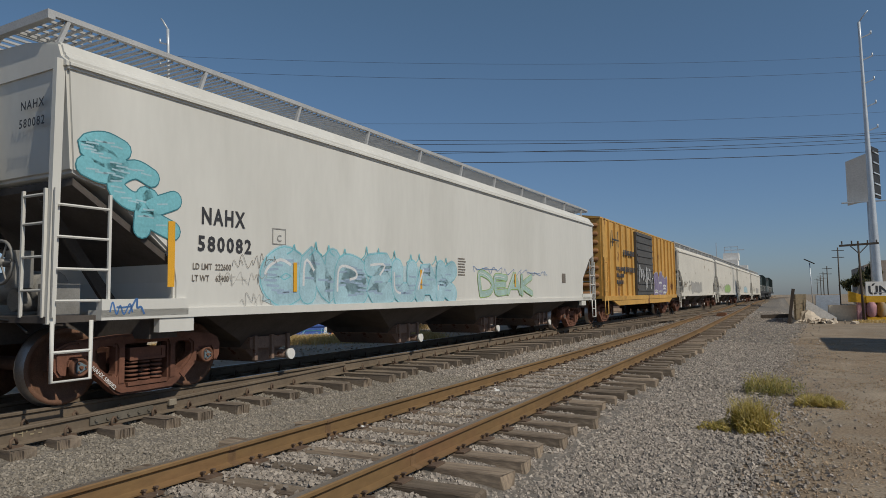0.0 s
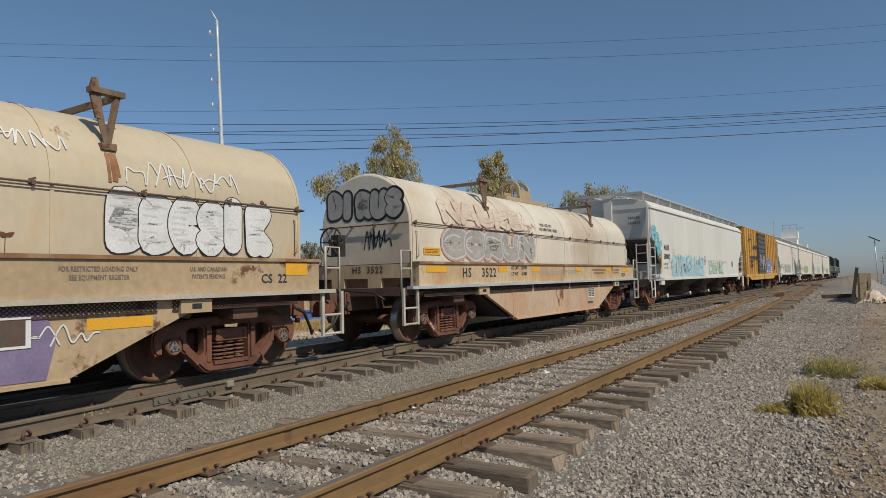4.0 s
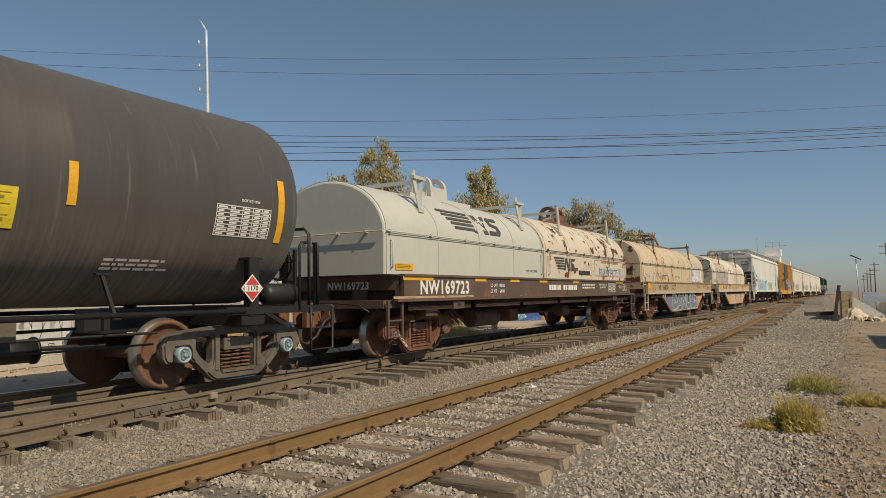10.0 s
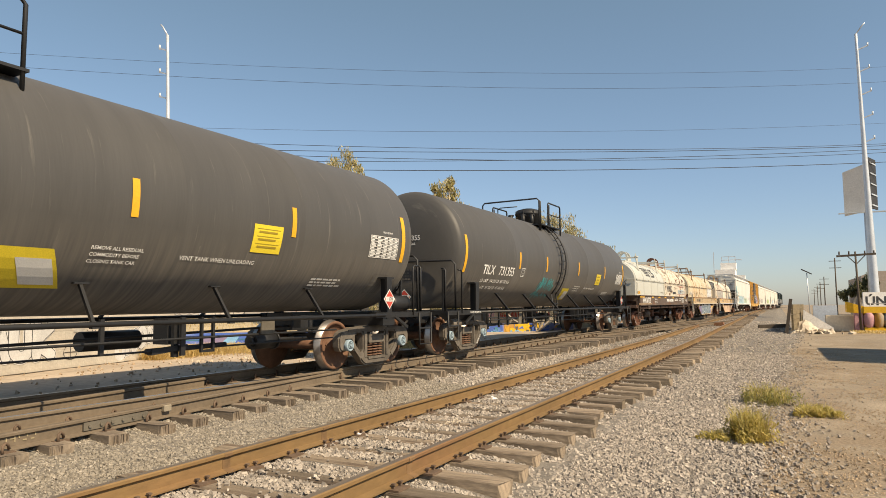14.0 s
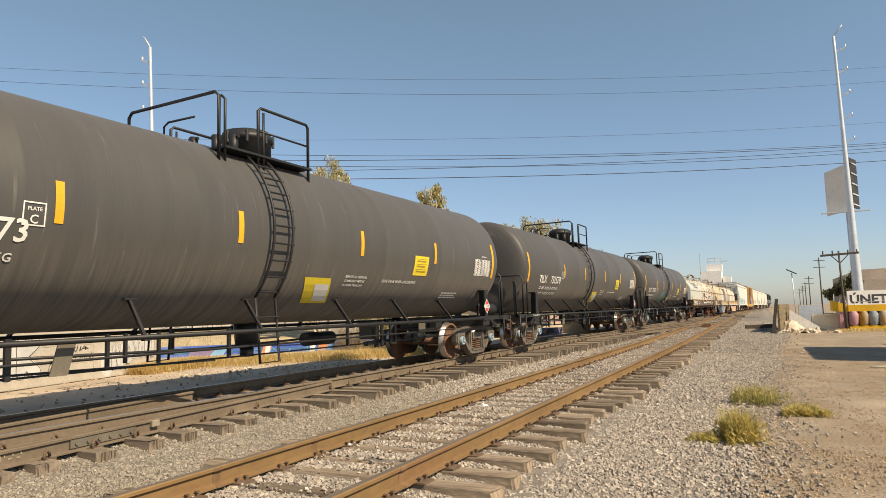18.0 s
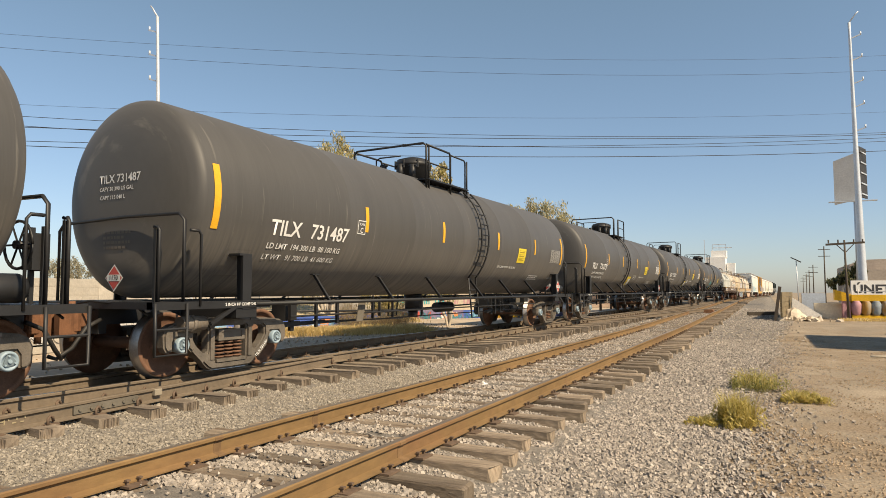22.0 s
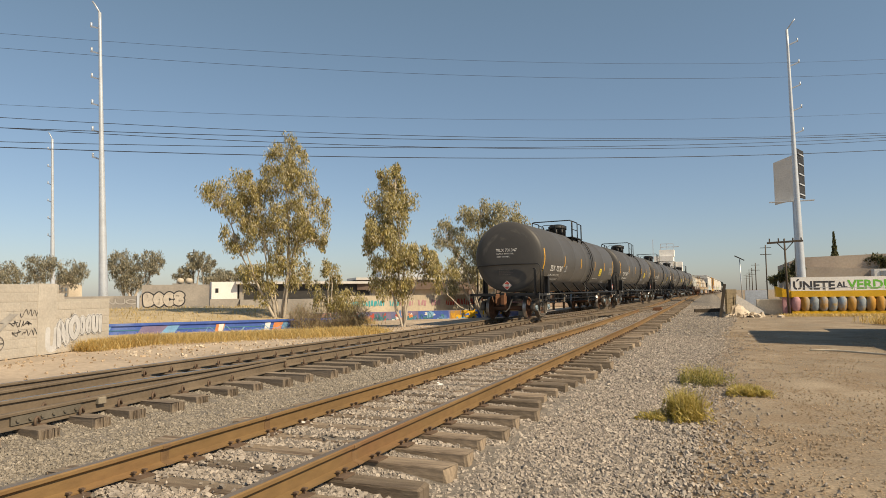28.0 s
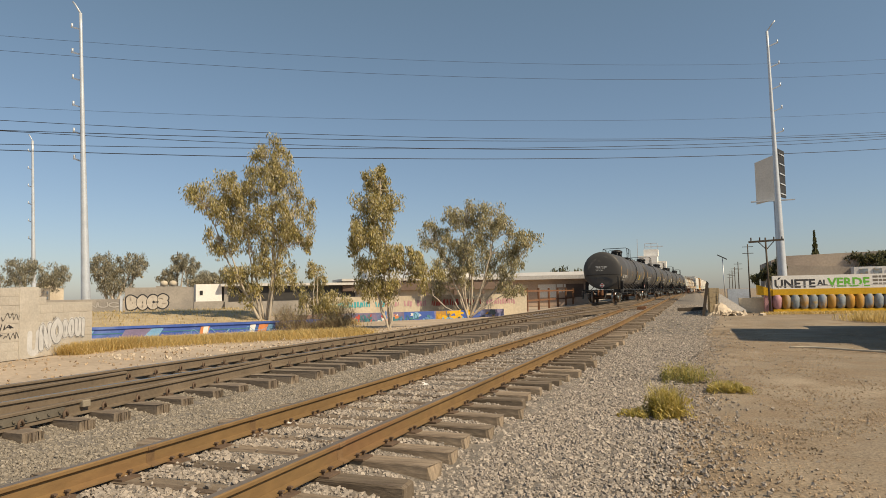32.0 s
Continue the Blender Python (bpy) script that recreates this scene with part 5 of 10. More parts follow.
def ribbon(bm, pts, w, wrap, mi=0):
    """A brush stroke of even width along a line."""
    vs = []
    k = len(pts)
    for i, (u, v) in enumerate(pts):
        a, b = pts[max(0, i - 1)], pts[min(k - 1, i + 1)]
        dx, dy = b[0] - a[0], b[1] - a[1]
        d = math.hypot(dx, dy) or 1
        vs.append((bm.verts.new(wrap(u - dy / d * w / 2, v + dx / d * w / 2)), bm.verts.new(wrap(u + dy / d * w / 2, v - dx / d * w / 2))))
    for a, b in zip(vs, vs[1:]):
        bm.faces.new((a[0], a[1], b[1], b[0])).material_index = mi


def curve_pts(ctrl, n=6):
    out = []
    c = [ctrl[0]] + list(ctrl) + [ctrl[-1]]
    for i in range(1, len(c) - 2):
        for k in range(n):
            t = k / n
            p = []
            for d in (0, 1):
                a, b, e, f = c[i - 1][d], c[i][d], c[i + 1][d], c[i + 2][d]
                p.append(0.5 * (2 * b + (e - a) * t + (2 * a - 5 * b + 4 * e - f) * t * t + (3 * b - a - 3 * e + f) * t ** 3))
            out.append(tuple(p))
    return out + [tuple(ctrl[-1])]


def scrawl(parent, wrap, w, h, strokes, mat, seed, width=0.035, name="graffiti_tag", label="spray-painted tag"):
    rr = random.Random(seed)
    bm = bmesh.new()
    s = w / strokes
    k = 0
    while k < strokes:
        n = rr.randint(2, 4)
        ctrl = []
        for i in range(n * 2 + 1):
            back = -0.55 if rr.random() < 0.35 else 0.0
            ctrl.append(((k + i * 0.5 + back + rr.uniform(-0.2, 0.2)) * s, h * ((0.08, 0.92)[i % 2] + rr.uniform(-0.12, 0.12) + (0.35 - 0.7 * (i % 2)) * (rr.random() < 0.3))))
        ribbon(bm, curve_pts(ctrl), width * rr.uniform(0.8, 1.2), wrap)
        if rr.random() < 0.6:
            a = k * s + rr.uniform(0, s)
            ribbon(bm, curve_pts([(a, h * rr.uniform(0.3, 0.6)), (a + s * 0.8, h * rr.uniform(0.45, 0.65)), (a + s * 1.9, h * rr.uniform(0.3, 0.75))]), width * 0.9, wrap)
        k += n
    return part(name, bm, mat, parent, label)


def blob(cx, cy, rx, ry, rr, n=22, rough=0.16):
    ph = [rr.uniform(0, 6.28) for _ in range(4)]
    out = []
    for k in range(n):
        a = k * math.tau / n
        r = 1 + rough * math.sin(2 * a + ph[0]) + rough * 0.8 * math.sin(3 * a + ph[1]) + rough * 0.5 * math.sin(5 * a + ph[2])
        c, s = math.cos(a), math.sin(a)
        out.append((cx + rx * r * math.copysign(abs(c) ** 0.7, c), cy + ry * r * math.copysign(abs(s) ** 0.7, s)))
    return out


def lifted(wrap, d):
    def f(u, v):
        p = wrap(u, v)
        nrm = (wrap(u + 0.01, v) - p).cross(wrap(u, v + 0.01) - p).normalized()
        return p + nrm * d
    return f


def bubble(parent, wrap, w, h, n, fill, line, seed, lw=0.05, shade=None, halo=None, overlap=1.25, label="spray-painted bubble graffiti"):
    """A row of swollen letter-like shapes, filled and outlined."""
    rr = random.Random(seed)
    bm = bmesh.new()
    mats = [fill, line, shade or fill, halo or line]
    for k in range(n):
        cx, cy = w * (k + 0.5) / n, h * (0.5 + rr.uniform(-0.06, 0.06))
        pts = blob(cx, cy, w / n / 2 * overlap, h / 2 * rr.uniform(0.88, 1.02), rr)
        lift = 0.002 * k
        if halo:
            big = [(cx + (u - cx) * (1 + 1.2 * lw / (w / n)), cy + (v - cy) * (1 + 1.6 * lw / h)) for u, v in pts]
            poly_decal(bm, big, lifted(wrap, lift), 3)
        poly_decal(bm, pts, lifted(wrap, lift + 0.001), 0)
        if shade:
            for j in range(3):
                v = cy + h * rr.uniform(-0.35, 0.1)
                ribbon(bm, [(cx - w / n * 0.35, v), (cx, v + 0.02), (cx + w / n * 0.35, v - 0.01)], h * 0.08, lifted(wrap, lift + 0.0015), 2)
        ribbon(bm, pts + pts[:2], lw, lifted(wrap, lift + 0.002), 1)
        ctrl = [(cx + w / n * rr.uniform(-0.25, 0.0), cy + h * rr.uniform(0.1, 0.35)), (cx + w / n * rr.uniform(-0.1, 0.2), cy + h * rr.uniform(-0.1, 0.2)), (cx + w / n * rr.uniform(0.0, 0.25), cy + h * rr.uniform(-0.45, -0.2))]
        ribbon(bm, curve_pts(ctrl), lw * 0.8, lifted(wrap, lift + 0.002), 1)
    return part("graffiti", bm, mats, parent, label)


GLYPHS = {
    "A": [[(0, 0), (0.45, 1), (0.55, 1), (1, 0)], [(0.2, 0.36), (0.8, 0.36)]],
    "B": [[(0.05, 0), (0.05, 1), (0.7, 0.95), (0.8, 0.66), (0.15, 0.52), (0.9, 0.42), (0.85, 0.08), (0.05, 0)]],
    "C": [[(0.95, 0.82), (0.5, 1), (0.08, 0.7), (0.08, 0.3), (0.5, 0), (0.95, 0.18)]],
    "D": [[(0.08, 0), (0.08, 1), (0.7, 0.88), (0.95, 0.5), (0.7, 0.1), (0.08, 0)]],
    "E": [[(0.95, 0.92), (0.15, 0.97), (0.08, 0.5), (0.15, 0.03), (0.95, 0.08)], [(0.1, 0.5), (0.8, 0.52)]],
    "I": [[(0.5, 0), (0.5, 1)]],
    "K": [[(0.08, 0), (0.08, 1)], [(0.92, 1), (0.15, 0.48), (0.95, 0)]],
    "L": [[(0.1, 1), (0.1, 0.2), (0.25, 0.05), (0.9, 0.05)]],
    "N": [[(0.05, 0), (0.08, 1), (0.92, 0.02), (0.95, 1)]],
    "O": [[(0.5, 1), (0.08, 0.7), (0.08, 0.3), (0.5, 0), (0.92, 0.3), (0.92, 0.7), (0.5, 1)]],
    "R": [[(0.08, 0), (0.08, 1), (0.85, 0.9), (0.85, 0.6), (0.2, 0.5), (0.95, 0)]],
    "S": [[(0.92, 0.85), (0.5, 1), (0.1, 0.78), (0.4, 0.54), (0.9, 0.3), (0.5, 0), (0.06, 0.14)]],
    "T": [[(0.5, 0), (0.5, 1)], [(0.02, 0.97), (0.98, 0.97)]],
    "U": [[(0.06, 1), (0.1, 0.2), (0.5, 0), (0.9, 0.2), (0.94, 1)]],
    "W": [[(0, 1), (0.25, 0), (0.5, 0.7), (0.75, 0), (1, 1)]],
    "Z": [[(0.05, 0.95), (0.95, 0.97), (0.08, 0.05), (0.95, 0.03)]],
}


def brush(bm, pts, w, wrap, mi):
    """A stroke with round ends."""
    ribbon(bm, pts, w, wrap, mi)
    for (u, v), d in ((pts[0], 0.0001), (pts[-1], 0.0002)):
        poly_decal(bm, [(u + w / 2 * math.cos(k * math.tau / 12), v + w / 2 * math.sin(k * math.tau / 12)) for k in range(12)], lifted(wrap, d), mi)


def throwup(parent, wrap, word, w, h, fill, line, seed, fat=0.30, lw=0.04, halo=None, shade=None, gloss=None, drop=0.0, name="graffiti", label="spray-painted bubble graffiti"):
    """Swollen overlapping letter shapes: halo, outline, fill and strokes of shading on top of one another."""
    rr = random.Random(seed)
    bm = bmesh.new()
    mats = [fill, line, halo or line, shade or fill, gloss or fill]
    n = len(word)
    cw = w / n
    f = fat * h
    def layer(strokes, wd, mi, z0):
        for i, st in enumerate(strokes):
            brush(bm, st, wd, lifted(wrap, z0 + 0.0003 * i), mi)
    letters = []
    for k, c in enumerate(word):
        x0, y0 = k * cw + f * 0.35, -drop * k + rr.uniform(-0.05, 0.05) * h + f * 0.5
        sx, sy = (cw * 1.06 - f * 0.7) * (0.5 if c == "I" else 1), (h - f) * rr.uniform(0.9, 1.06)
        ang = rr.uniform(-0.12, 0.12)
        letters.append([curve_pts([(x0 + (u + ang * (v - 0.5)) * sx, y0 + v * sy) for u, v in st], 5) for st in GLYPHS[c]])
    if halo:
        for st in letters:
            layer(st, f + 4.5 * lw, 2, 0.0)
    for k, st in enumerate(letters):
        z = 0.0012 + 0.0026 * k
        layer(st, f + 2 * lw, 1, z)
        layer(st, f, 0, z + 0.0010)
        if shade:
            for p in st:
                for j in range(2, len(p) - 2, 2):
                    u, v = p[j]
                    ribbon(bm, [(u - f * 0.34, v + rr.uniform(-0.01, 0.01)), (u, v), (u + f * 0.34, v + rr.uniform(-0.012, 0.012))], f * 0.09, lifted(wrap, z + 0.0018), 3)
        if gloss:
            p = st[0]
            ribbon(bm, [(u - f * 0.28, v) for u, v in p[1:len(p) // 2]], f * 0.12, lifted(wrap, z + 0.0022), 4)
    return part(name, bm, mats, parent, label)


tank_car(-53.18, "731355", "194 200 LB  88 100 KG", "91 700 LB  41 600 KG", ("30 370", "114 965"), (True, (-4.30, -2.1, 1.16, 4.58), -4.11, 3.46, 0.0), True)
tank_car(-71.20, "731570", "194 200 LB  88 100 KG", "91 800 LB  41 600 KG", ("30 380", "115 000"), (True, (-4.12, -1.50, 1.56, 4.34), -4.42, 3.50, 0.08))
tank_car(-89.20, "731673", "194 200 LB  88 100 KG", "91 800 LB  41 600 KG", ("30 380", "114 995"), (True, (-4.24, -1.58, 1.47, 4.32), -4.62, 3.42, 0.09))
tank_car(-107.45, "731487", "194 300 LB  88 100 KG", "91 700 LB  41 600 KG", ("30 390", "115 040"), (False, (-4.08, -1.04, 2.10, 4.93), -4.36, 3.58, 0.09))
tank_car(-125.55, "731347", "194 500 LB  88 200 KG", "91 500 LB  41 500 KG", ("30 420", "115 148"), (False, (-4.34, -1.06, 2.22, 4.91), -4.10, 3.60, 0.0))

# ---- covered hoppers ----
def hopper_car(s, half, trucks, paint, label, detail=True):
    """Covered hopper: smooth bulged sides, sloped end sheets, roof walk, outlets below."""
    car = thing("hopper_car", label, "hopper car", "train cars")
    wheels = []
    for sg in (1, -1):
        truck(car, sg * trucks, "freight", wheels)
    h = half
    X = 1.56
    # side sheets follow this outline; the end sheets slope inwards below
    def body_b():
        bm = bmesh.new()
        out = [(-h + 0.55, 1.18), (-h + 1.32, 1.20), (-h + 1.42, 1.40), (-h + 1.36, 1.74), (-h + 0.52, 2.42), (-h + 0.22, 2.50), (-h + 0.10, 2.56), (-h + 0.02, 3.72)]
        full = out + [(-y, z) for y, z in out[::-1]]
        prism(bm, [(-h + 1.42, 1.0), (h - 1.42, 1.0)] + [(h - 1.42, 1.40), (h - 1.36, 1.74), (h - 0.52, 2.42), (h - 0.22, 2.50), (h - 0.10, 2.56), (h - 0.02, 3.71), (-h + 0.02, 3.71), (-h + 0.10, 2.56), (-h + 0.22, 2.50), (-h + 0.52, 2.42), (-h + 1.36, 1.74), (-h + 1.42, 1.40)], "x", -X, X)
        bmesh.ops.recalc_face_normals(bm, faces=bm.faces)
        # shoulder and roof
        prof = [(-X - 0.05, 3.65), (X + 0.05, 3.65), (X + 0.05, 3.74), (1.50, 3.82), (1.44, 3.96), (0.8, 4.08), (0, 4.12), (-0.8, 4.08), (-1.44, 3.96), (-1.50, 3.82), (-X - 0.05, 3.74)]
        prism(bm, prof, "y", -h, h)
        fix(bm)
        bmesh.ops.bevel(bm, geom=[ed for ed in bm.edges if len(ed.link_faces) == 2 and ed.calc_face_angle(0) > 0.5], offset=0.03, segments=2, affect="EDGES")
        return bm
    key = "hopper_%.2f_" % half + paint.name
    put("body", shared(key + "body", body_b, [paint]), car)

    def sill_b(xs):
        bm = bmesh.new()
        box(bm, *sorted((xs * 1.36, xs * 1.60)), -h + 0.45, h - 0.45, 0.97, 1.08)
        box(bm, *sorted((xs * 1.50, xs * 1.60)), -h + 0.45, -h + 1.6, 1.0, 1.20)
        box(bm, *sorted((xs * 1.50, xs * 1.60)), h - 1.6, h - 0.45, 1.0, 1.20)
        box(bm, *sorted((xs * 1.48, xs * 1.58)), -trucks - 0.2, -trucks + 0.3, 0.80, 1.0)
        box(bm, *sorted((xs * 1.48, xs * 1.58)), trucks - 0.3, trucks + 0.2, 0.80, 1.0)
        return bm
    for xs in (1, -1):
        put("side_sill", shared(key + "sill%d" % xs, lambda: sill_b(xs), [paint]), car)

    def slope_b(sg):
        """Sloping end sheet under the body with its gussets."""
        bm = bmesh.new()
        prism(bm, [(sg * (h - 0.15), 2.50), (sg * (h - 0.15), 2.42), (sg * (h - 2.3), 1.02), (sg * (h - 2.3), 1.12)], "x", -1.5, 1.5)
        fix(bm)
        return bm

    def gusset_b(sg, x):
        bm = bmesh.new()
        prism(bm, [(sg * (h - 0.2), 2.42), (sg * (h - 0.35), 2.35), (sg * (h - 1.35), 1.03), (sg * (h - 1.15), 1.03)], "x", x - 0.03, x + 0.03)
        fix(bm)
        return bm

    def block_b(x, y0, y1, z0, z1):
        bm = bmesh.new()
        box(bm, -x, x, *sorted((y0, y1)), z0, z1)
        return bm
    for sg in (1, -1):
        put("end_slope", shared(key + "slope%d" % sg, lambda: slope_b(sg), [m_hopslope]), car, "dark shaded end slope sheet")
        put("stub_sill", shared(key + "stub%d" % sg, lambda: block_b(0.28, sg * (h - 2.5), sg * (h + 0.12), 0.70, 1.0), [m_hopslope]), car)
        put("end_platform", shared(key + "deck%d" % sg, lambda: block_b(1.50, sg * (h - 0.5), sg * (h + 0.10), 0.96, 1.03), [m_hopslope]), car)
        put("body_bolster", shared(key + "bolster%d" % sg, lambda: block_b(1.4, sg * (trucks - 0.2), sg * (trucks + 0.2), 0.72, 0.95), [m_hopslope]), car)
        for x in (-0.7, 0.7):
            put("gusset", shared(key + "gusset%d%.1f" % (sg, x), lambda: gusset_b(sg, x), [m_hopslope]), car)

    def post_b(sg, xs):
        bm = bmesh.new()
        beam(bm, (xs * 1.49, sg * (h + 0.05), 0.95), (xs * 1.49, sg * (h + 0.02), 3.75), 0.07, 0.09)
        return bm

    def ladder_b(sg, xs):
        bm = bmesh.new()
        ladder(bm, *sorted((sg * (h + 0.06), sg * (h - 0.55))), xs * 1.56, 1.02, 2.36, 4)
        pipe(bm, [(xs * 1.56, sg * (h + 0.06), 0.98), (xs * 1.56, sg * (h + 0.06), 0.36), (xs * 1.56, sg * (h - 0.36), 0.36), (xs * 1.56, sg * (h - 0.36), 0.98)], 0.022, 6)
        rod(bm, (xs * 1.56, sg * (h + 0.06), 0.66), (xs * 1.56, sg * (h - 0.36), 0.66), 0.018, n=6)
        # end ladder
        for x in (xs * 1.05, xs * 1.45):
            beam(bm, (x, sg * (h + 0.1), 1.02), (x, sg * (h + 0.1), 2.36), 0.03, 0.03)
        for z in (1.3, 1.65, 2.0, 2.3):
            rod(bm, (xs * 1.05, sg * (h + 0.1), z), (xs * 1.45, sg * (h + 0.1), z), 0.016, n=6)
        return bm
    for sg in (1, -1):
        for xs in (1, -1):
            put("corner_post", shared(key + "post%d%d" % (sg, xs), lambda: post_b(sg, xs), [paint]), car)
            put("ladder", shared(key + "lad%d%d" % (sg, xs), lambda: ladder_b(sg, xs), [paint]), car)

    def end_post_b(sg):
        bm = bmesh.new()
        box(bm, -0.15, 0.15, *sorted((sg * (h - 0.02), sg * (h + 0.09))), 1.0, 4.12)
        prism(bm, [(-0.15, 4.12), (0.15, 4.12), (0.34, 4.24), (-0.34, 4.24)], "y", *sorted((sg * (h - 0.02), sg * (h + 0.12))))
        fix(bm)
        return bm
    for sg in (1, -1):
        put("end_post", shared(key + "end_post%d" % sg, lambda: end_post_b(sg), [paint]), car)

    def walk_b():
        """Grating walks round the roof on short posts, with an edge rail."""
        bm = bmesh.new()
        for xs in (1, -1):
            box(bm, *sorted((xs * 1.30, xs * 1.36)), -h, h, 4.25, 4.31)
            for k in range(int(h * 2 / 1.9) + 1):
                y = -h + 0.05 + k * 1.9
                beam(bm, (xs * 1.33, y, 3.95), (xs * 1.33, y + 0.12, 4.28), 0.05, 0.04)
            for k in range(int(h * 2 / 0.11)):
                y = -h + 0.1 + k * 0.11
                box(bm, *sorted((xs * 0.62, xs * 1.30)), y, y + 0.03, 4.225, 4.25)
            box(bm, *sorted((xs * 0.60, xs * 0.64)), -h, h, 4.22, 4.27)
        for sg in (1, -1):
            box(bm, -1.36, 1.36, *sorted((sg * h, sg * (h + 0.08))), 4.21, 4.31)
            for k in range(16):
                x = -1.3 + k * 0.165
                box(bm, x, x + 0.03, *sorted((sg * (h - 0.62), sg * h)), 4.235, 4.26)
        return bm
    put("roof_walk", shared(key + "walk", walk_b, [m_hop_walk]), car, "grey grating roof walk with its edge rail")

    def hatch_b():
        bm = bmesh.new()
        box(bm, -0.42, 0.42, -h + 1.0, h - 1.0, 4.10, 4.24)
        for k in range(10):
            y = -h + 1.4 + k * (2 * h - 2.8) / 9
            box(bm, -0.46, 0.46, y - 0.05, y + 0.05, 4.24, 4.30)
        return bm
    put("roof_hatch", shared(key + "hatch", hatch_b, [paint]), car)

    def outlet_b():
        bm = bmesh.new()
        rings = []
        for z, hy, hx in ((1.02, 1.75, 1.30), (0.55, 0.55, 0.80), (0.42, 0.42, 0.66)):
            rings.append([(-hx, -hy, z), (hx, -hy, z), (hx, hy, z), (-hx, hy, z)])
        loft(bm, rings, smooth=False)
        fix(bm)
        return bm

    def gate_b():
        bm = bmesh.new()
        box(bm, -0.9, 0.9, -0.44, 0.44, 0.42, 0.60)
        prism(bm, [(-0.42, 0.42), (0.42, 0.42), (0.15, 0.20), (-0.15, 0.20)], "x", -0.75, 0.75)
        rod(bm, (-1.0, 0.3, 0.30), (1.0, 0.3, 0.30), 0.07, n=14)
        rod(bm, (1.0, 0.3, 0.30), (1.06, 0.3, 0.30), 0.085, n=14, mi=1)
        for yy in (-0.36, 0.0, 0.36):
            beam(bm, (0.92, yy, 0.25), (0.92, yy, 0.62), 0.05, 0.06)
        fix(bm)
        return bm
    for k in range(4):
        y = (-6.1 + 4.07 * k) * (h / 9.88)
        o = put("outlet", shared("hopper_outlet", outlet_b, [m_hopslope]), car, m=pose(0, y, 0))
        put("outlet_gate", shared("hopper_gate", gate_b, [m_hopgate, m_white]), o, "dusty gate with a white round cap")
    hand_wheel(car, 0.55, -h - 0.05, 1.62, m_grate, 0.24)
    coupler(car, -h - 0.12, -1, m_truck)
    coupler(car, h + 0.12, 1, m_truck)
    if detail:
        bm = bmesh.new()
        rod(bm, (-0.5, -h + 0.5, 1.35), (0.6, -h + 0.5, 1.35), 0.2, n=16)
        box(bm, 0.75, 1.05, -h + 0.25, -h + 0.55, 1.03, 1.38)
        rod(bm, (0.35, -h + 0.2, 1.2), (0.35, -h + 0.75, 1.2), 0.13, n=12)
        part("brake_reservoir", bm, m_grate, car)
    CARS.append((car, s, trucks, wheels if detail else []))
    return car


# Dark brown underside; the shade below the pale body is in this colour.
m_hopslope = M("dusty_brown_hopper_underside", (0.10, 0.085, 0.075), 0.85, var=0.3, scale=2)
m_hopgate = M("dusty_gate", (0.26, 0.18, 0.14), 0.8, var=0.3, scale=4, rust=RUST, rust_amt=0.4, rust_scale=4)
m_hop_walk = M("galvanised_walk", (0.50, 0.50, 0.50), 0.6, 0.2, var=0.12, scale=4)

nahx = hopper_car(14.15, 9.88, 8.48, m_hop, "pale grey covered hopper car with cyan graffiti along its side")
SX = 1.562
lettering("NAHX", 0.30, side(SX, -7.70, 2.25), m_letter, nahx, spread=1.25, wide=0.76, bold=0.03)
lettering("580082", 0.27, side(SX, -7.66, 1.89), m_letter, nahx, spread=1.25, wide=0.95, bold=0.03)
lettering("LD LMT  222600", 0.115, side(SX, -8.20, 1.60), m_letgrey, nahx, "LEFT", wide=0.8)
lettering("LT WT    63400", 0.115, side(SX, -8.21, 1.45), m_letgrey, nahx, "LEFT", wide=0.8)
lettering("NAHX", 0.14, rear(-9.88, 0.98, 3.34), m_letter, nahx, spread=1.2)
lettering("580082", 0.14, rear(-9.88, 0.98, 3.14), m_letter, nahx, spread=1.2)
lettering("NAHX 580082", 0.066, frame_text(-8.48, -1), m_white, nahx)
bm = bmesh.new()
for a, b, c, d in ((-6.78, -6.50, 1.97, 1.985), (-6.78, -6.50, 2.195, 2.21), (-6.78, -6.765, 1.97, 2.21), (-6.515, -6.50, 1.97, 2.21)):
    decal(bm, a, b, c, d, side(SX, 0, 0))
pm = part("plate_mark", bm, m_faint, nahx)
lettering("C", 0.14, side(SX, -6.64, 2.06), m_faint, pm)
for y, z0, z1, k in ((-8.53, 1.34, 2.14, 0.05), (-6.31, 1.28, 1.72, 0.04), (-2.59, 1.33, 1.72, 0.04), (2.3, 1.4, 1.75, 0.04)):
    bm = bmesh.new()
    decal(bm, y - k, y + k, z0, z1, side(SX, 0, 0, 0.022))
    part("reflective_stripe", bm, m_yellow, nahx)
bm = bmesh.new()
bars(bm, 7, side(SX, -0.95, 2.03), 0.38, 0.03, 0.03, 31)
decal(bm, 6.2, 6.55, 1.55, 1.85, side(SX, 0, 0))
part("small_print", bm, m_letgrey, nahx)
throwup(nahx, side(SX, -9.74, 2.50), "S", 0.62, 0.60, m_gcyan, m_gdark, 4, 0.36, 0.014, shade=m_gcyan2, label="cyan bubble graffiti with dark outlines")
throwup(nahx, side(SX, -9.36, 2.24), "C", 0.60, 0.58, m_gcyan, m_gdark, 14, 0.36, 0.014, shade=m_gcyan2, label="cyan bubble graffiti with dark outlines")
throwup(nahx, side(SX, -9.03, 1.88), "K", 0.60, 0.64, m_gcyan, m_gdark, 15, 0.34, 0.014, shade=m_gcyan2, label="cyan bubble graffiti with dark outlines")
bm = bmesh.new()
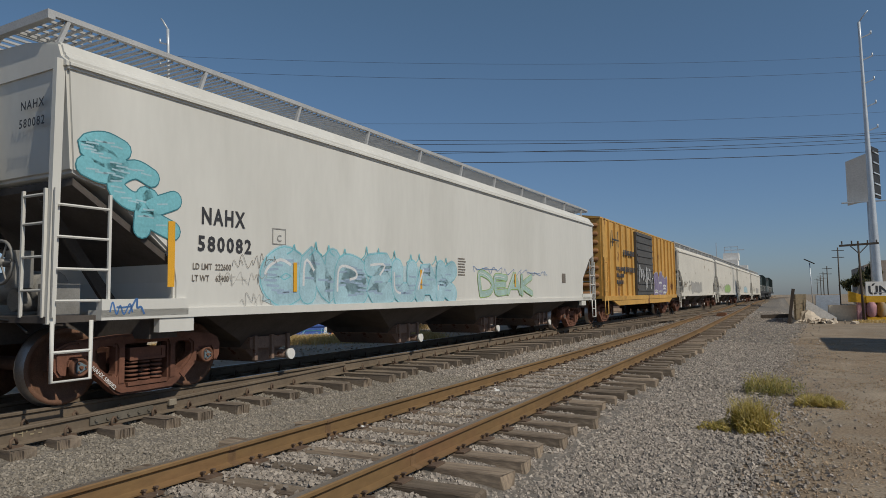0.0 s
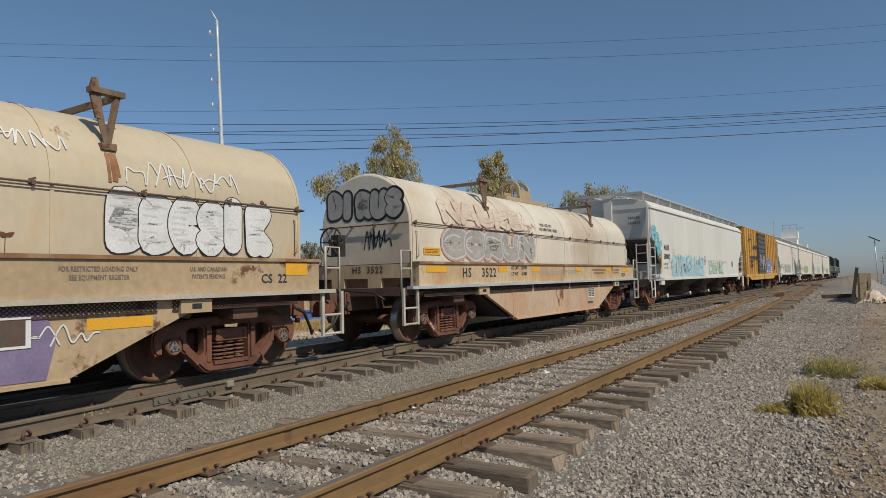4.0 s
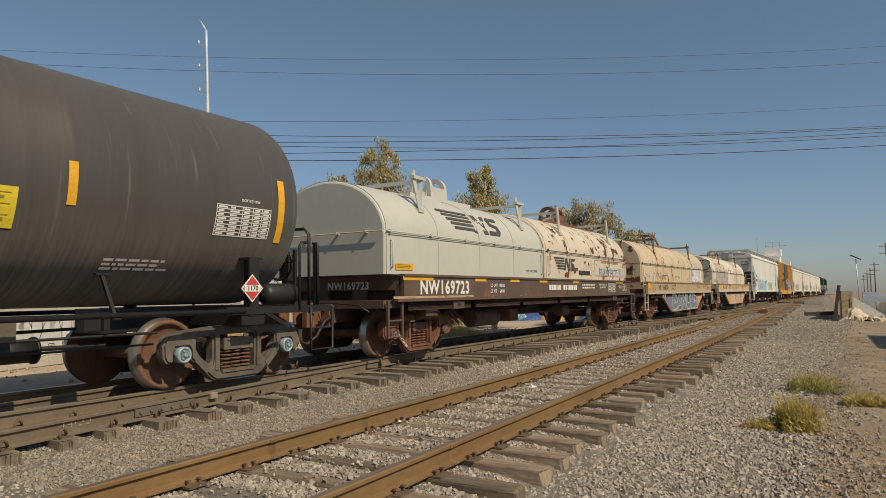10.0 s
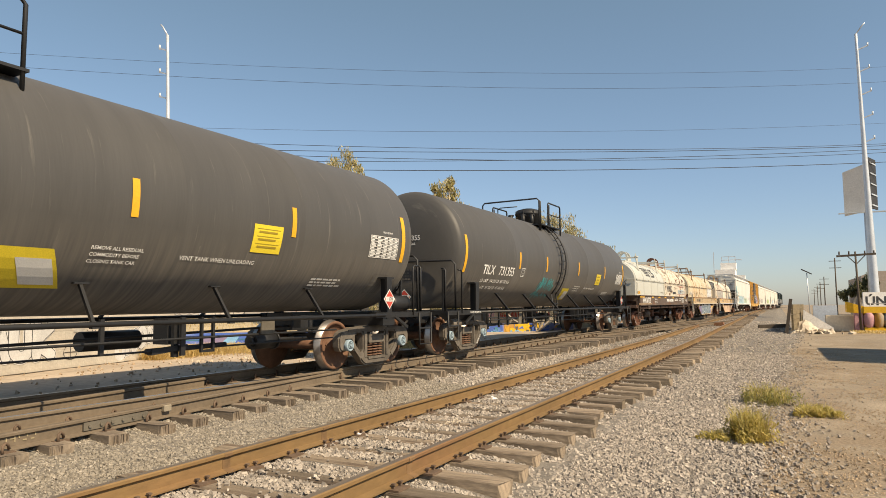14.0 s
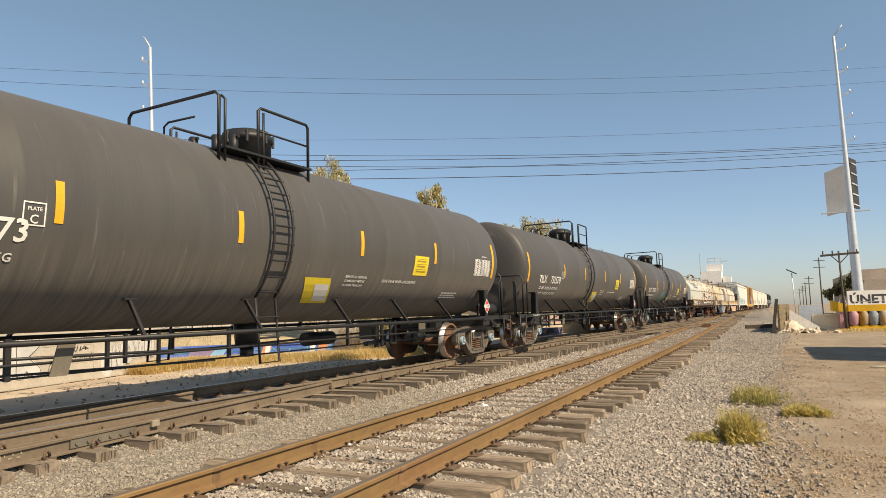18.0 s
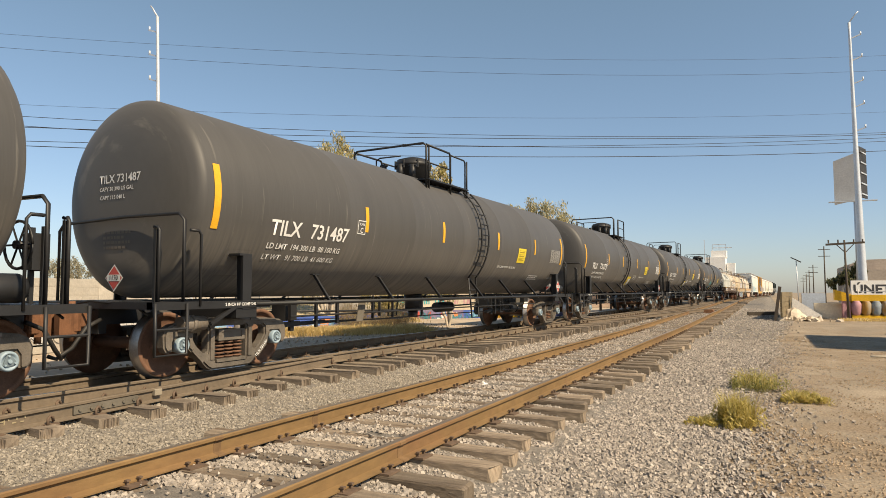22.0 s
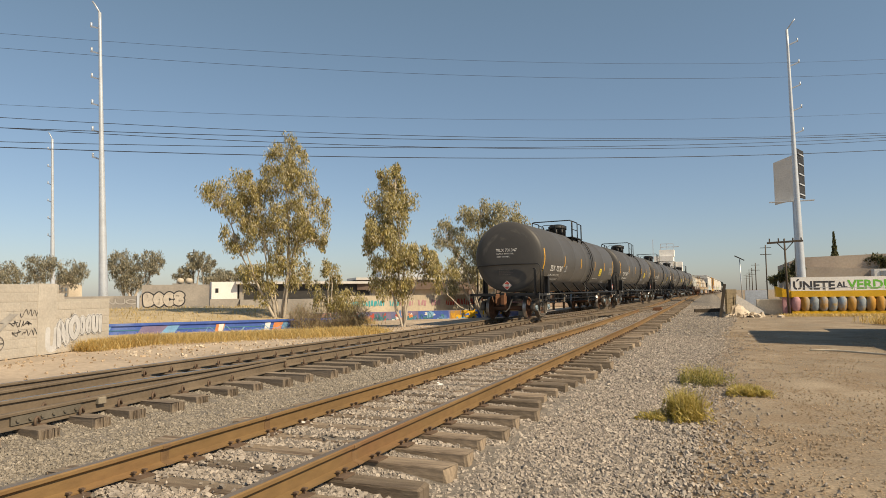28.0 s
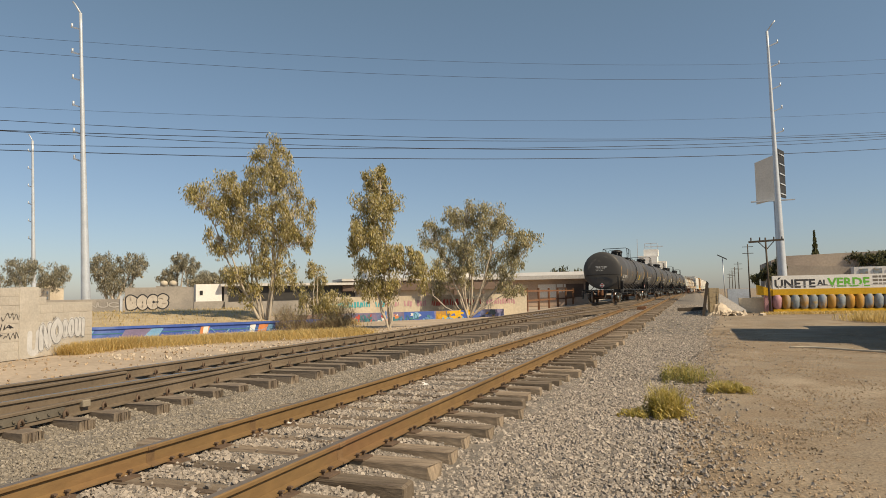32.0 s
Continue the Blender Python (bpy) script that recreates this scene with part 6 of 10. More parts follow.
poly_decal(bm, [(0, 0.1), (0.3, 0.0), (5.3, 0.02), (5.75, 0.12), (5.7, 0.62), (5.3, 0.74), (3.4, 0.70), (1.6, 0.80), (0.5, 0.76), (0.08, 0.6)], side(SX, -6.98, 1.06, 0.004))
part("graffiti_field", bm, m_gpaleblue, nahx, "pale blue ground of the graffiti")
throwup(nahx, side(SX, -6.98, 1.06), "CNBZUAK", 5.85, 0.86, m_gcyan2, m_gcyan, 5, 0.44, 0.016, m_gcyan2, m_gpale, m_gwhite, label="wide pale blue bubble graffiti")
rr = random.Random(78)
bm = bmesh.new()
for k in range(11):
    u, hh = 0.5 + k * 0.48 + rr.uniform(-0.12, 0.12), rr.uniform(0.14, 0.26)
    ribbon(bm, curve_pts([(u - 0.16, 0), (u - 0.04, hh * 0.4), (u, hh), (u + 0.04, hh * 0.4), (u + 0.15, 0.02)], 4), 0.022, side(SX, -6.9, 1.84, 0.012))
part("graffiti_spikes", bm, m_gcyan, nahx, "teal spiked tips of the graffiti")
throwup(nahx, side(SX, 0.05, 1.16), "DEAK", 3.5, 0.60, m_gmint, m_ggreen, 8, 0.24, 0.018, None, m_gcyan2, m_gwhite, label="green and blue angular graffiti")
scrawl(nahx, side(SX, -0.1, 1.72, 0.012), 3.9, 0.16, 9, m_gblue, 81, 0.012, "graffiti_strokes", "thin blue graffiti strokes")
scrawl(nahx, side(SX, -7.55, 1.62, 0.012), 0.8, 0.20, 8, m_letgrey, 79, 0.006)
scrawl(nahx, side(SX, -7.75, 1.36, 0.012), 0.9, 0.2, 9, m_ggrey, 82, 0.006)
scrawl(nahx, side(SX, -7.4, 1.08, 0.012), 0.6, 0.2, 6, m_ggrey, 83, 0.006)
scrawl(nahx, side(1.60, -9.35, 1.03), 0.5, 0.17, 5, m_gblue, 80, 0.02)

# ---- boxcar ----
def box_car(s):
    car = thing("box_car", "rusty yellow boxcar with a grey sliding door", "boxcar", "train cars")
    wheels = []
    h = 7.75
    for sg in (1, -1):
        truck(car, sg * 6.2, "freight", wheels)
    bm = bmesh.new()
    box(bm, -1.48, 1.48, -h, h, 1.0, 4.15)
    prism(bm, [(-1.5, 4.12), (1.5, 4.12), (1.5, 4.17), (0.8, 4.27), (0, 4.31), (-0.8, 4.27), (-1.5, 4.17)], "y", -h - 0.05, h + 0.05)
    fix(bm)
    body = part("body", bm, m_box, car)
    for xs in (1, -1):
        for k in range(17):
            y = -h + 0.1 + k * (2 * h - 0.2) / 16
            if -2.4 < y < 1.3 and xs == 1:
                continue
            bm = bmesh.new()
            box(bm, *sorted((xs * 1.475, xs * 1.555)), y - 0.06, y + 0.06, 1.02, 4.10)
            part("side_rib", bm, m_box, body)
        bm = bmesh.new()
        box(bm, *sorted((xs * 1.47, xs * 1.58)), -h, h, 0.92, 1.10)
        prism(bm, [(-h + 1.2, 0.94), (h - 1.2, 0.94), (h - 2.2, 0.70), (-h + 2.2, 0.70)], "x", *sorted((xs * 1.49, xs * 1.56)))
        part("side_sill", bm, m_box, car)
    bm = bmesh.new()
    box(bm, 1.50, 1.60, -2.30, 1.15, 1.12, 4.02)
    door = part("door", bm, m_boxdoor, car, "dark grey ribbed sliding door")
    for k in range(9):
        bm = bmesh.new()
        z = 1.3 + k * 0.32
        box(bm, 1.595, 1.635, -2.22, 1.07, z, z + 0.09)
        part("door_rib", bm, m_boxdoor, door)
    for sg in (1, -1):
        for k in range(9):
            bm = bmesh.new()
            z = 1.2 + k * 0.33
            spin(bm, [(-1.4, 0.001), (-1.35, 0.09), (1.35, 0.09), (1.4, 0.001)], "x", 10, 0, (0, sg * (h + 0.02), z))
            part("end_rib", bm, m_box if sg > 0 else m_boxend, car)
        coupler(car, sg * (h + 0.3), sg, m_truck)
    bm = bmesh.new()
    box(bm, -0.3, 0.3, -h - 0.3, h + 0.3, 0.7, 1.0)
    part("centre_sill", bm, m_dark, car)
    bm = bmesh.new()
    ladder(bm, -h + 0.05, -h + 0.5, 1.58, 1.1, 2.6, 4)
    pipe(bm, [(1.58, -h + 0.05, 1.0), (1.58, -h + 0.05, 0.4), (1.58, -h + 0.5, 0.4), (1.58, -h + 0.5, 1.0)], 0.022, 6)
    part("ladder", bm, m_box, car)
    bm = bmesh.new()
    decal(bm, -6.4, -5.3, 3.35, 3.42, side(1.56, 0, 0))
    decal(bm, -6.4, -6.28, 3.1, 3.75, side(1.56, 0, 0))
    decal(bm, -5.5, -5.38, 3.1, 3.75, side(1.56, 0, 0))
    bars(bm, 2, side(1.56, -4.6, 3.05), 2.0, 0.22, 0.5, 41)
    bars(bm, 3, side(1.56, -5.8, 2.3), 1.4, 0.16, 0.12, 42)
    part("lettering_bars", bm, m_letter, car)
    bubble(car, side(1.56, 1.5, 1.05), 3.2, 1.2, 3, m_gpurp, m_ggrey, 44, 0.06, m_gwhite, label="faded purple graffiti")
    scrawl(car, side(1.64, -2.1, 1.2), 2.6, 1.3, 6, m_gwhite, 45, 0.05)
    CARS.append((car, s, 6.2, []))


m_boxend = M("rusty_boxcar_end", (0.30, 0.15, 0.06), 0.75, var=0.3, scale=2, rust=RUST, rust_amt=0.4)
box_car(33.05)
# the cars ahead
for k, (s, tint) in enumerate(((50.4, 0), (68.6, 1), (86.9, 2), (105.2, 0))):
    hc = hopper_car(s, 8.55, 7.0, m_hopw, "off-white covered hopper car with faded graffiti", False)
    bubble(hc, side(SX, -4 + k, 1.15), 4.5, 0.75, 5, (m_ggrey, m_ggreen, m_gcyan2)[tint], m_ggrey, 50 + k, 0.05, label="faded graffiti")
    scrawl(hc, side(SX, -7, 1.3), 2.2, 0.7, 4, m_letgrey, 60 + k, 0.04)


def locomotive(s, flip):
    """Diesel locomotive with a long hood, seen far off."""
    car = thing("locomotive", "dark green diesel locomotive with a long hood", "locomotive", "train cars")
    bm = bmesh.new()
    box(bm, -1.5, 1.5, -9.6, 9.6, 1.15, 1.5)
    prism(bm, [(-5.0, 1.15), (5.0, 1.15), (4.0, 0.55), (-4.0, 0.55)], "x", -1.2, 1.2)
    part("frame", bm, m_dark, car)
    bm = bmesh.new()
    prism(bm, [(-0.95, 1.5), (0.95, 1.5), (0.95, 3.9), (0.75, 4.1), (-0.75, 4.1), (-0.95, 3.9)], "y", -8.6, 4.6)
    part("hood", bm, m_loco, car)
    bm = bmesh.new()
    prism(bm, [(-1.5, 1.5), (1.5, 1.5), (1.5, 3.9), (1.0, 4.4), (-1.0, 4.4), (-1.5, 3.9)], "y", 4.6, 7.2)
    cab = part("cab", bm, m_loco, car)
    for y in (5.0, 6.1):
        bm = bmesh.new()
        box(bm, 1.49, 1.52, y, y + 0.8, 3.0, 3.7)
        part("window", bm, m_black, cab)
    bm = bmesh.new()
    prism(bm, [(-0.9, 1.5), (0.9, 1.5), (0.9, 2.9), (-0.9, 2.9)], "y", 7.2, 9.1)
    part("nose", bm, m_loco, car)
    bm = bmesh.new()
    for k in range(3):
        rod(bm, (0, -7.2 + k * 1.6, 4.1), (0, -7.2 + k * 1.6, 4.3), 0.6, n=16)
    box(bm, -1.3, 1.3, -8.6, -4.2, 3.6, 4.0)
    part("radiator", bm, m_dark, car)
    for sg in (1, -1):
        bm = bmesh.new()
        prism(bm, [(sg * 6.3 - 2.3, 0.9), (sg * 6.3 + 2.3, 0.9), (sg * 6.3 + 2.0, 0.45), (sg * 6.3 - 2.0, 0.45)], "x", -1.1, 1.1)
        for k in (-1.6, 0, 1.6):
            rod(bm, (-0.8, sg * 6.3 + k, 0.5), (0.8, sg * 6.3 + k, 0.5), 0.5, n=16)
        part("truck", bm, m_dark, car)
        bm = bmesh.new()
        for k in range(10):
            y = -9.3 + k * 2.05
            rod(bm, (sg * 1.45, y, 1.5), (sg * 1.45, y, 2.4), 0.02, n=5)
        pipe(bm, [(sg * 1.45, -9.4, 2.4), (sg * 1.45, 9.4, 2.4)], 0.02, 5)
        part("handrail", bm, m_white, car)
    CARS.append((car, s, 6.3, []))


m_loco = M("dark_green_locomotive_paint", (0.035, 0.05, 0.045), 0.5, var=0.2, scale=1)
locomotive(124.8, False)
locomotive(145.2, True)

# ---- coil cars ----
CW = 1.40      # half width of a cover


def cover_prof(w=CW, z0=1.52, z1=2.26, z2=3.38, n=18):
    p = [(-w, z0), (-w, z1)]
    for k in range(1, n):
        a = math.pi * k / n
        p.append((-w * math.cos(a), z1 + (z2 - z1) * math.sin(a)))
    return p + [(w, z1), (w, z0)]


def cover_wrap(y0, z0, z2=3.38, lift=0.01, w=CW):
    """Paint on a cover: flat side below the seam, then round the arch."""
    def f(u, v):
        z = z0 + v
        if z <= 2.26:
            return Vector((w + lift, y0 + u, z))
        a = min(1.5, (z - 2.26) / 1.22)
        return Vector(((w + lift) * math.cos(a), y0 + u, 2.26 + (z2 - 2.26 + lift) * math.sin(a)))
    return f


def coil_cover(car, y0, y1, mat, ribs, z2=3.38, name="cover", label="", w=CW, rail_mat=None):
    bm = bmesh.new()
    k = cover_prof(w, z2=z2)
    n = len(k)
    rows = [(y0, 0.972), (y0 + 0.015, 0.988), (y0 + 0.045, 1.0), (y1 - 0.045, 1.0), (y1 - 0.015, 0.988), (y1, 0.972)]
    loft(bm, [[(x * s, y, 1.52 + (z - 1.52) * s) for x, z in k] for y, s in rows], smooth=False)
    fix(bm)
    for fc in bm.faces:
        fc.smooth = abs(fc.normal.y) < 0.5
    bmesh.ops.split_edges(bm, edges=[ed for ed in bm.edges if len(ed.link_faces) == 2 and ed.calc_face_angle(0) > 0.5])
    cv = part(name, bm, mat, car, label)
    for i in range(ribs + 1):
        y = y0 + 0.06 + (y1 - y0 - 0.12) * i / ribs
        bm = bmesh.new()
        a = cover_prof(w + 0.012, 1.52, 2.26, z2 + 0.012)
        b = cover_prof(w - 0.02, 1.52, 2.26, z2 - 0.02)
        for p, q, r, t in zip(a, a[1:], b, b[1:]):
            vs = [[bm.verts.new((u[0], yy, u[1])) for u in (p, q, t, r)] for yy in (y - 0.02, y + 0.02)]
            bm.faces.new((vs[0][0], vs[0][1], vs[1][1], vs[1][0]))
            bm.faces.new((vs[0][0], vs[0][1], vs[0][2], vs[0][3]))
            bm.faces.new((vs[1][0], vs[1][1], vs[1][2], vs[1][3]))
        fix(bm)
        part("cover_seam", bm, mat, cv)
    for xs in (1, -1):
        bm = bmesh.new()
        rod(bm, (xs * (w + 0.04), y0 + 0.02, 2.28), (xs * (w + 0.04), y1 - 0.02, 2.28), 0.014, n=6)
        m = max(2, int((y1 - y0) / 1.25))
        for i in range(m + 1):
            y = y0 + 0.12 + (y1 - y0 - 0.24) * i / m
            box(bm, *sorted((xs * (w - 0.01), xs * (w + 0.06))), y - 0.018, y + 0.018, 2.255, 2.302)
            beam(bm, (xs * (w + 0.04), y - 0.04, 2.30), (xs * (w + 0.04), y + 0.025, 2.325), 0.02, 0.022)
        part("grab_rail", bm, rail_mat or m_spike, cv)
        bm = bmesh.new()
        box(bm, *sorted((xs * (w - 0.01), xs * (w + 0.018))), y0 + 0.05, y1 - 0.05, 2.225, 2.24)
        part("cover_lip", bm, mat, cv)
        for y in (y0 + 0.16, y1 - 0.16):
            bm = bmesh.new()
            pipe(bm, [(xs * (w + 0.01), y, 1.62), (xs * (w + 0.06), y, 1.65), (xs * (w + 0.06), y, 2.1), (xs * (w + 0.01), y, 2.13)], 0.014, 6)
            part("corner_grab", bm, mat, cv)
    for yy, sg in ((y0, -1), (y1, 1)):
        bm = bmesh.new()
        rod(bm, (-w, yy + sg * 0.06, 2.28), (w, yy + sg * 0.06, 2.28), 0.014, n=6)
        for x in (-0.72 * w, -0.25 * w, 0.25 * w, 0.72 * w):
            box(bm, x - 0.018, x + 0.018, *sorted((yy - sg * 0.01, yy + sg * 0.08)), 2.258, 2.302)
        part("end_grab", bm, rail_mat or m_spike, cv)
    return cv


def bracket(cv, y, z2=3.38, mat=None, w=CW, plain=False):
    """Upright guide posts on a cover's shoulders, tied across the top: a pointed plate and a raking leg, or a flat post with an inner brace."""
    for xs in (1, -1):
        bm = bmesh.new()
        a = 0.86
        fz = 2.26 + (z2 - 2.26) * math.sin(a) - 0.24
        fx = w * math.cos(math.asin(min(1, max(0, (fz - 2.26) / (z2 - 2.26))))) + 0.02
        tx = fx * 0.95
        cap = z2 + 0.13
        if plain:
            loft(bm, [[(xs * (x + dx), y + dy, z) for dx, dy in ((-0.02, -0.065), (0.02, -0.065), (0.02, 0.065), (-0.02, 0.065))] for x, z in ((fx, fz), (tx, z2 + 0.27))], smooth=False)
            beam(bm, (xs * tx, y, cap - 0.12), (xs * tx * 0.62, y - 0.02, z2 - 0.10), 0.035, 0.06)
        else:
            beam(bm, (xs * fx, y, fz), (xs * tx, y + 0.15, cap), 0.055, 0.06)
            for dy in (-0.03, 0.03):
                beam(bm, (xs * fx, y - 0.01, fz + 0.02), (xs * tx, y - 0.13 + dy, cap + 0.02), 0.03, 0.05)
            loft(bm, [[(xs * (x + dx), y + dy, z) for dx, dy in ((-0.015, d0), (0.015, d0), (0.015, d1), (-0.015, d1))] for x, z, d0, d1 in ((fx * 0.985, fz + 0.30, -0.13, -0.04), (tx, cap, -0.19, -0.06), (tx, z2 + 0.28, -0.15, -0.09))], smooth=False)
            box(bm, *sorted((xs * (tx - 0.05), xs * (tx + 0.06))), y - 0.19, y + 0.22, cap - 0.03, cap + 0.035)
        box(bm, *sorted((xs * (fx - 0.04), xs * (fx + 0.05))), y - 0.09, y + 0.09, fz - 0.06, fz + 0.02)
        fix(bm)
        part("guide_post", bm, mat, cv)
    bm = bmesh.new()
    beam(bm, (-w * 0.8, y + (0.0 if plain else 0.14), cap - 0.03), (w * 0.8, y + (0.0 if plain else 0.14), cap - 0.03), 0.05, 0.075)
    part("tie_bar", bm, mat, cv)


def lift_loops(cv, y, mat, z2=3.38):
    """Twin lifting hoops on a raised pad at the top."""
    bm = bmesh.new()
    box(bm, -0.40, 0.40, y - 1.3, y + 1.3, z2 - 0.06, z2 + 0.04)
    part("lift_pad", bm, mat, cv)
    for yy in (y - 0.30, y + 0.30):
        bm = bmesh.new()
        arc = [(0.30 * math.cos(a), z2 + 0.30 + 0.28 * math.sin(a)) for a in [math.pi * k / 12 for k in range(13)]]
        line = [(0.33, z2 - 0.02)] + arc + [(-0.33, z2 - 0.02)]
        inner = [(x * 0.72, z2 - 0.02 + (z - z2 + 0.02) * 0.84) for x, z in line]
        for (p, q, r, t) in zip(line, line[1:], inner[1:], inner):
            prism(bm, [p, q, r, t], "y", yy - 0.05, yy + 0.05)
        bmesh.ops.remove_doubles(bm, verts=bm.verts, dist=0.001)
        fix(bm)
        part("lift_hoop", bm, mat, cv)
    for xs in (1, -1):
        bm = bmesh.new()
        box(bm, *sorted((xs * 0.25, xs * 0.31)), y - 0.30, y + 0.30, z2 + 0.02, z2 + 0.30)
        part("hoop_tie", bm, mat, cv)


def lift_arch(cv, y, mat, z2=3.38):
    """Lifting frame: two arched side plates tied across, with one steep and one long raking leg."""
    bm = bmesh.new()
    box(bm, -0.34, 0.34, y - 0.7, y + 3.4, z2 - 0.05, z2 + 0.03)
    part("lift_pad", bm, mat, cv)
    for xs in (1, -1):
        bm = bmesh.new()
        pts = [(xs * 0.30, y - 0.55, z2), (xs * 0.27, y - 0.30, z2 + 0.36), (xs * 0.25, y - 0.12, z2 + 0.50), (xs * 0.25, y + 0.35, z2 + 0.50), (xs * 0.26, y + 0.60, z2 + 0.40), (xs * 0.30, y + 1.25, z2)]
        for p, q in zip(pts, pts[1:]):
            beam(bm, p, q, 0.05, 0.10)
        part("lift_hoop", bm, mat, cv)
    for yy, zz in ((y - 0.12, 0.47), (y + 0.35, 0.47)):
        bm = bmesh.new()
        box(bm, -0.26, 0.26, yy - 0.06, yy + 0.06, z2 + zz - 0.03, z2 + zz + 0.03)
        part("hoop_tie", bm, mat, cv)


def mesh_panel(car, y0, y1, x, z0, z1):
    """Expanded-metal walkway edge in a thin frame."""
    bm = bmesh.new()
    n = int((y1 - y0) / 0.055)
    d, rows = (y1 - y0) / n, 3
    e = (z1 - z0) / rows
    for k in range(n):
        y = y0 + k * d
        for j in range(rows):
            z = z0 + j * e
            beam(bm, (x, y, z), (x, y + d, z + e), 0.008, 0.010)
            beam(bm, (x, y + d, z), (x, y, z + e), 0.008, 0.010)
    box(bm, x - 0.012, x + 0.012, y0, y1, z0 - 0.012, z0)
    part("walkway_mesh", bm, m_meshdark, car)


def coil_base(car, h, trucks, sill, fish, walk_mat, wheels, rail_mat, tall=True, off=0.0):
    for sg in (1, -1):
        truck(car, sg * trucks + off, "freight", wheels)
        coupler(car, sg * (h - 0.62), sg, m_truck)
        bm = bmesh.new()
        box(bm, -1.42, 1.42, *sorted((sg * (h - 1.3), sg * (h - 0.72))), 0.92, 1.06)
        box(bm, -0.3, 0.3, *sorted((sg * (trucks - 1.2), sg * (h - 0.65))), 0.66, 0.98)
        box(bm, -1.4, 1.4, *sorted((sg * (trucks - 0.2) + off, sg * (trucks + 0.2) + off)), 0.74, 0.95)
        part("end_platform", bm, m_enddeck, car)
        bm = bmesh.new()
        yb = sorted((sg * (h - 1.32), sg * (h - 1.24)))
        box(bm, -1.42, 1.42, *yb, 1.24, 1.50)
        for x0, x1 in ((-1.42, -1.30), (-0.62, -0.30), (0.30, 0.62), (1.30, 1.42)):
            box(bm, x0, x1, *yb, 1.04, 1.24)
        part("bulkhead", bm, sill, car)
        # Dark sheet behind the gaps stands in for the shade in the recess.
        bm = bmesh.new()
        box(bm, -1.34, 1.34, *sorted((sg * (h - 1.50), sg * (h - 1.44))), 1.04, 1.50)
        part("inner_bulkhead", bm, m_enddeck, car)
        for xs in (1, -1):
            bm = bmesh.new()
            box(bm, *sorted((xs * 1.40, xs * 1.52)), *sorted((sg * (trucks - 1.05) + off, sg * (trucks - 0.62) + off)), 0.86, 1.02)
            box(bm, *sorted((xs * 1.515, xs * 1.527)), *sorted((sg * (trucks - 0.90) + off, sg * (trucks - 0.77) + off)), 0.91, 0.97, 1)
            part("jacking_pad", bm, [sill, m_dark], car)
            bm = bmesh.new()
            y = sg * (h - 0.75)
            for a, b in ((1.50, y), (1.50, y - sg * 0.42)):
                beam(bm, (xs * a, b, 0.40), (xs * a, b, 1.05), 0.04, 0.05)
            for z in (0.42, 0.70):
                rod(bm, (xs * 1.50, y, z), (xs * 1.50, y - sg * 0.42, z), 0.02, n=6)
            if tall:
              pipe(bm, [(xs * 1.46, y, 1.05), (xs * 1.46, y, 1.72), (xs * 1.46, y - sg * 0.30, 1.72), (xs * 1.46, y - sg * 0.30, 1.05)], 0.022, 6)
              rod(bm, (xs * 1.46, y, 1.4), (xs * 1.46, y - sg * 0.30, 1.4), 0.016, n=6)
            part("step_ladder", bm, rail_mat, car)
    for xs in (1, -1):
        bm = bmesh.new()
        box(bm, *sorted((xs * 1.38, xs * 1.50)), -h + 1.24, h - 1.24, 1.08, 1.51)
        part("side_sill", bm, sill, car)
        bm = bmesh.new()
        box(bm, *sorted((xs * 1.30, xs * 1.53)), -h + 1.22, h - 1.22, 1.485, 1.53)
        part("cover_ledge", bm, m_ledge if tall else sill, car)
        bm = bmesh.new()
        box(bm, *sorted((xs * 1.43, xs * 1.57)), -h + 0.95, h - 0.95, 1.03, 1.085)
        part("walkway", bm, walk_mat, car)
        if fish:
            bm = bmesh.new()
            prism(bm, [(-4.55 + off, 1.03), (-2.72 + off, 0.26), (2.72 + off, 0.26), (4.55 + off, 1.03)], "x", *sorted((xs * 1.38, xs * 1.46)))
            box(bm, *sorted((xs * 1.36, xs * 1.49)), -2.74 + off, 2.74 + off, 0.235, 0.27)
            part("fish_belly_plate", bm, fish, car)
    bm = bmesh.new()
    if fish:
        prism(bm, [(-4.3, 1.0), (-2.6, 0.30), (2.6, 0.30), (4.3, 1.0)], "x", -1.3, 1.3)
    else:
        prism(bm, [(-trucks, 0.98), (trucks, 0.98), (trucks - 1.2, 0.66), (3.2, 0.58), (-3.2, 0.58), (-trucks + 1.2, 0.66)], "x", -0.34, 0.34)
    part("belly", bm, m_dark, car)
    for y in () if fish else (-4.4, -2.4, -0.3, 1.8, 3.6):
        bm = bmesh.new()
        prism(bm, [(-1.35, 1.03), (1.35, 1.03), (0.4, 0.62), (-0.4, 0.62)], "y", y - 0.06, y + 0.06)
        part("cross_bearer", bm, m_dark, car)


def marks(car, z, ys, w=0.42, x=1.5, hgt=0.12):
    for y in ys:
        bm = bmesh.new()
        decal(bm, y, y + w, z, z + hgt, side(x, 0, 0))
        part("reflective_stripe", bm, m_yellow, car)


NW = 1.13      # half width of the narrower covers

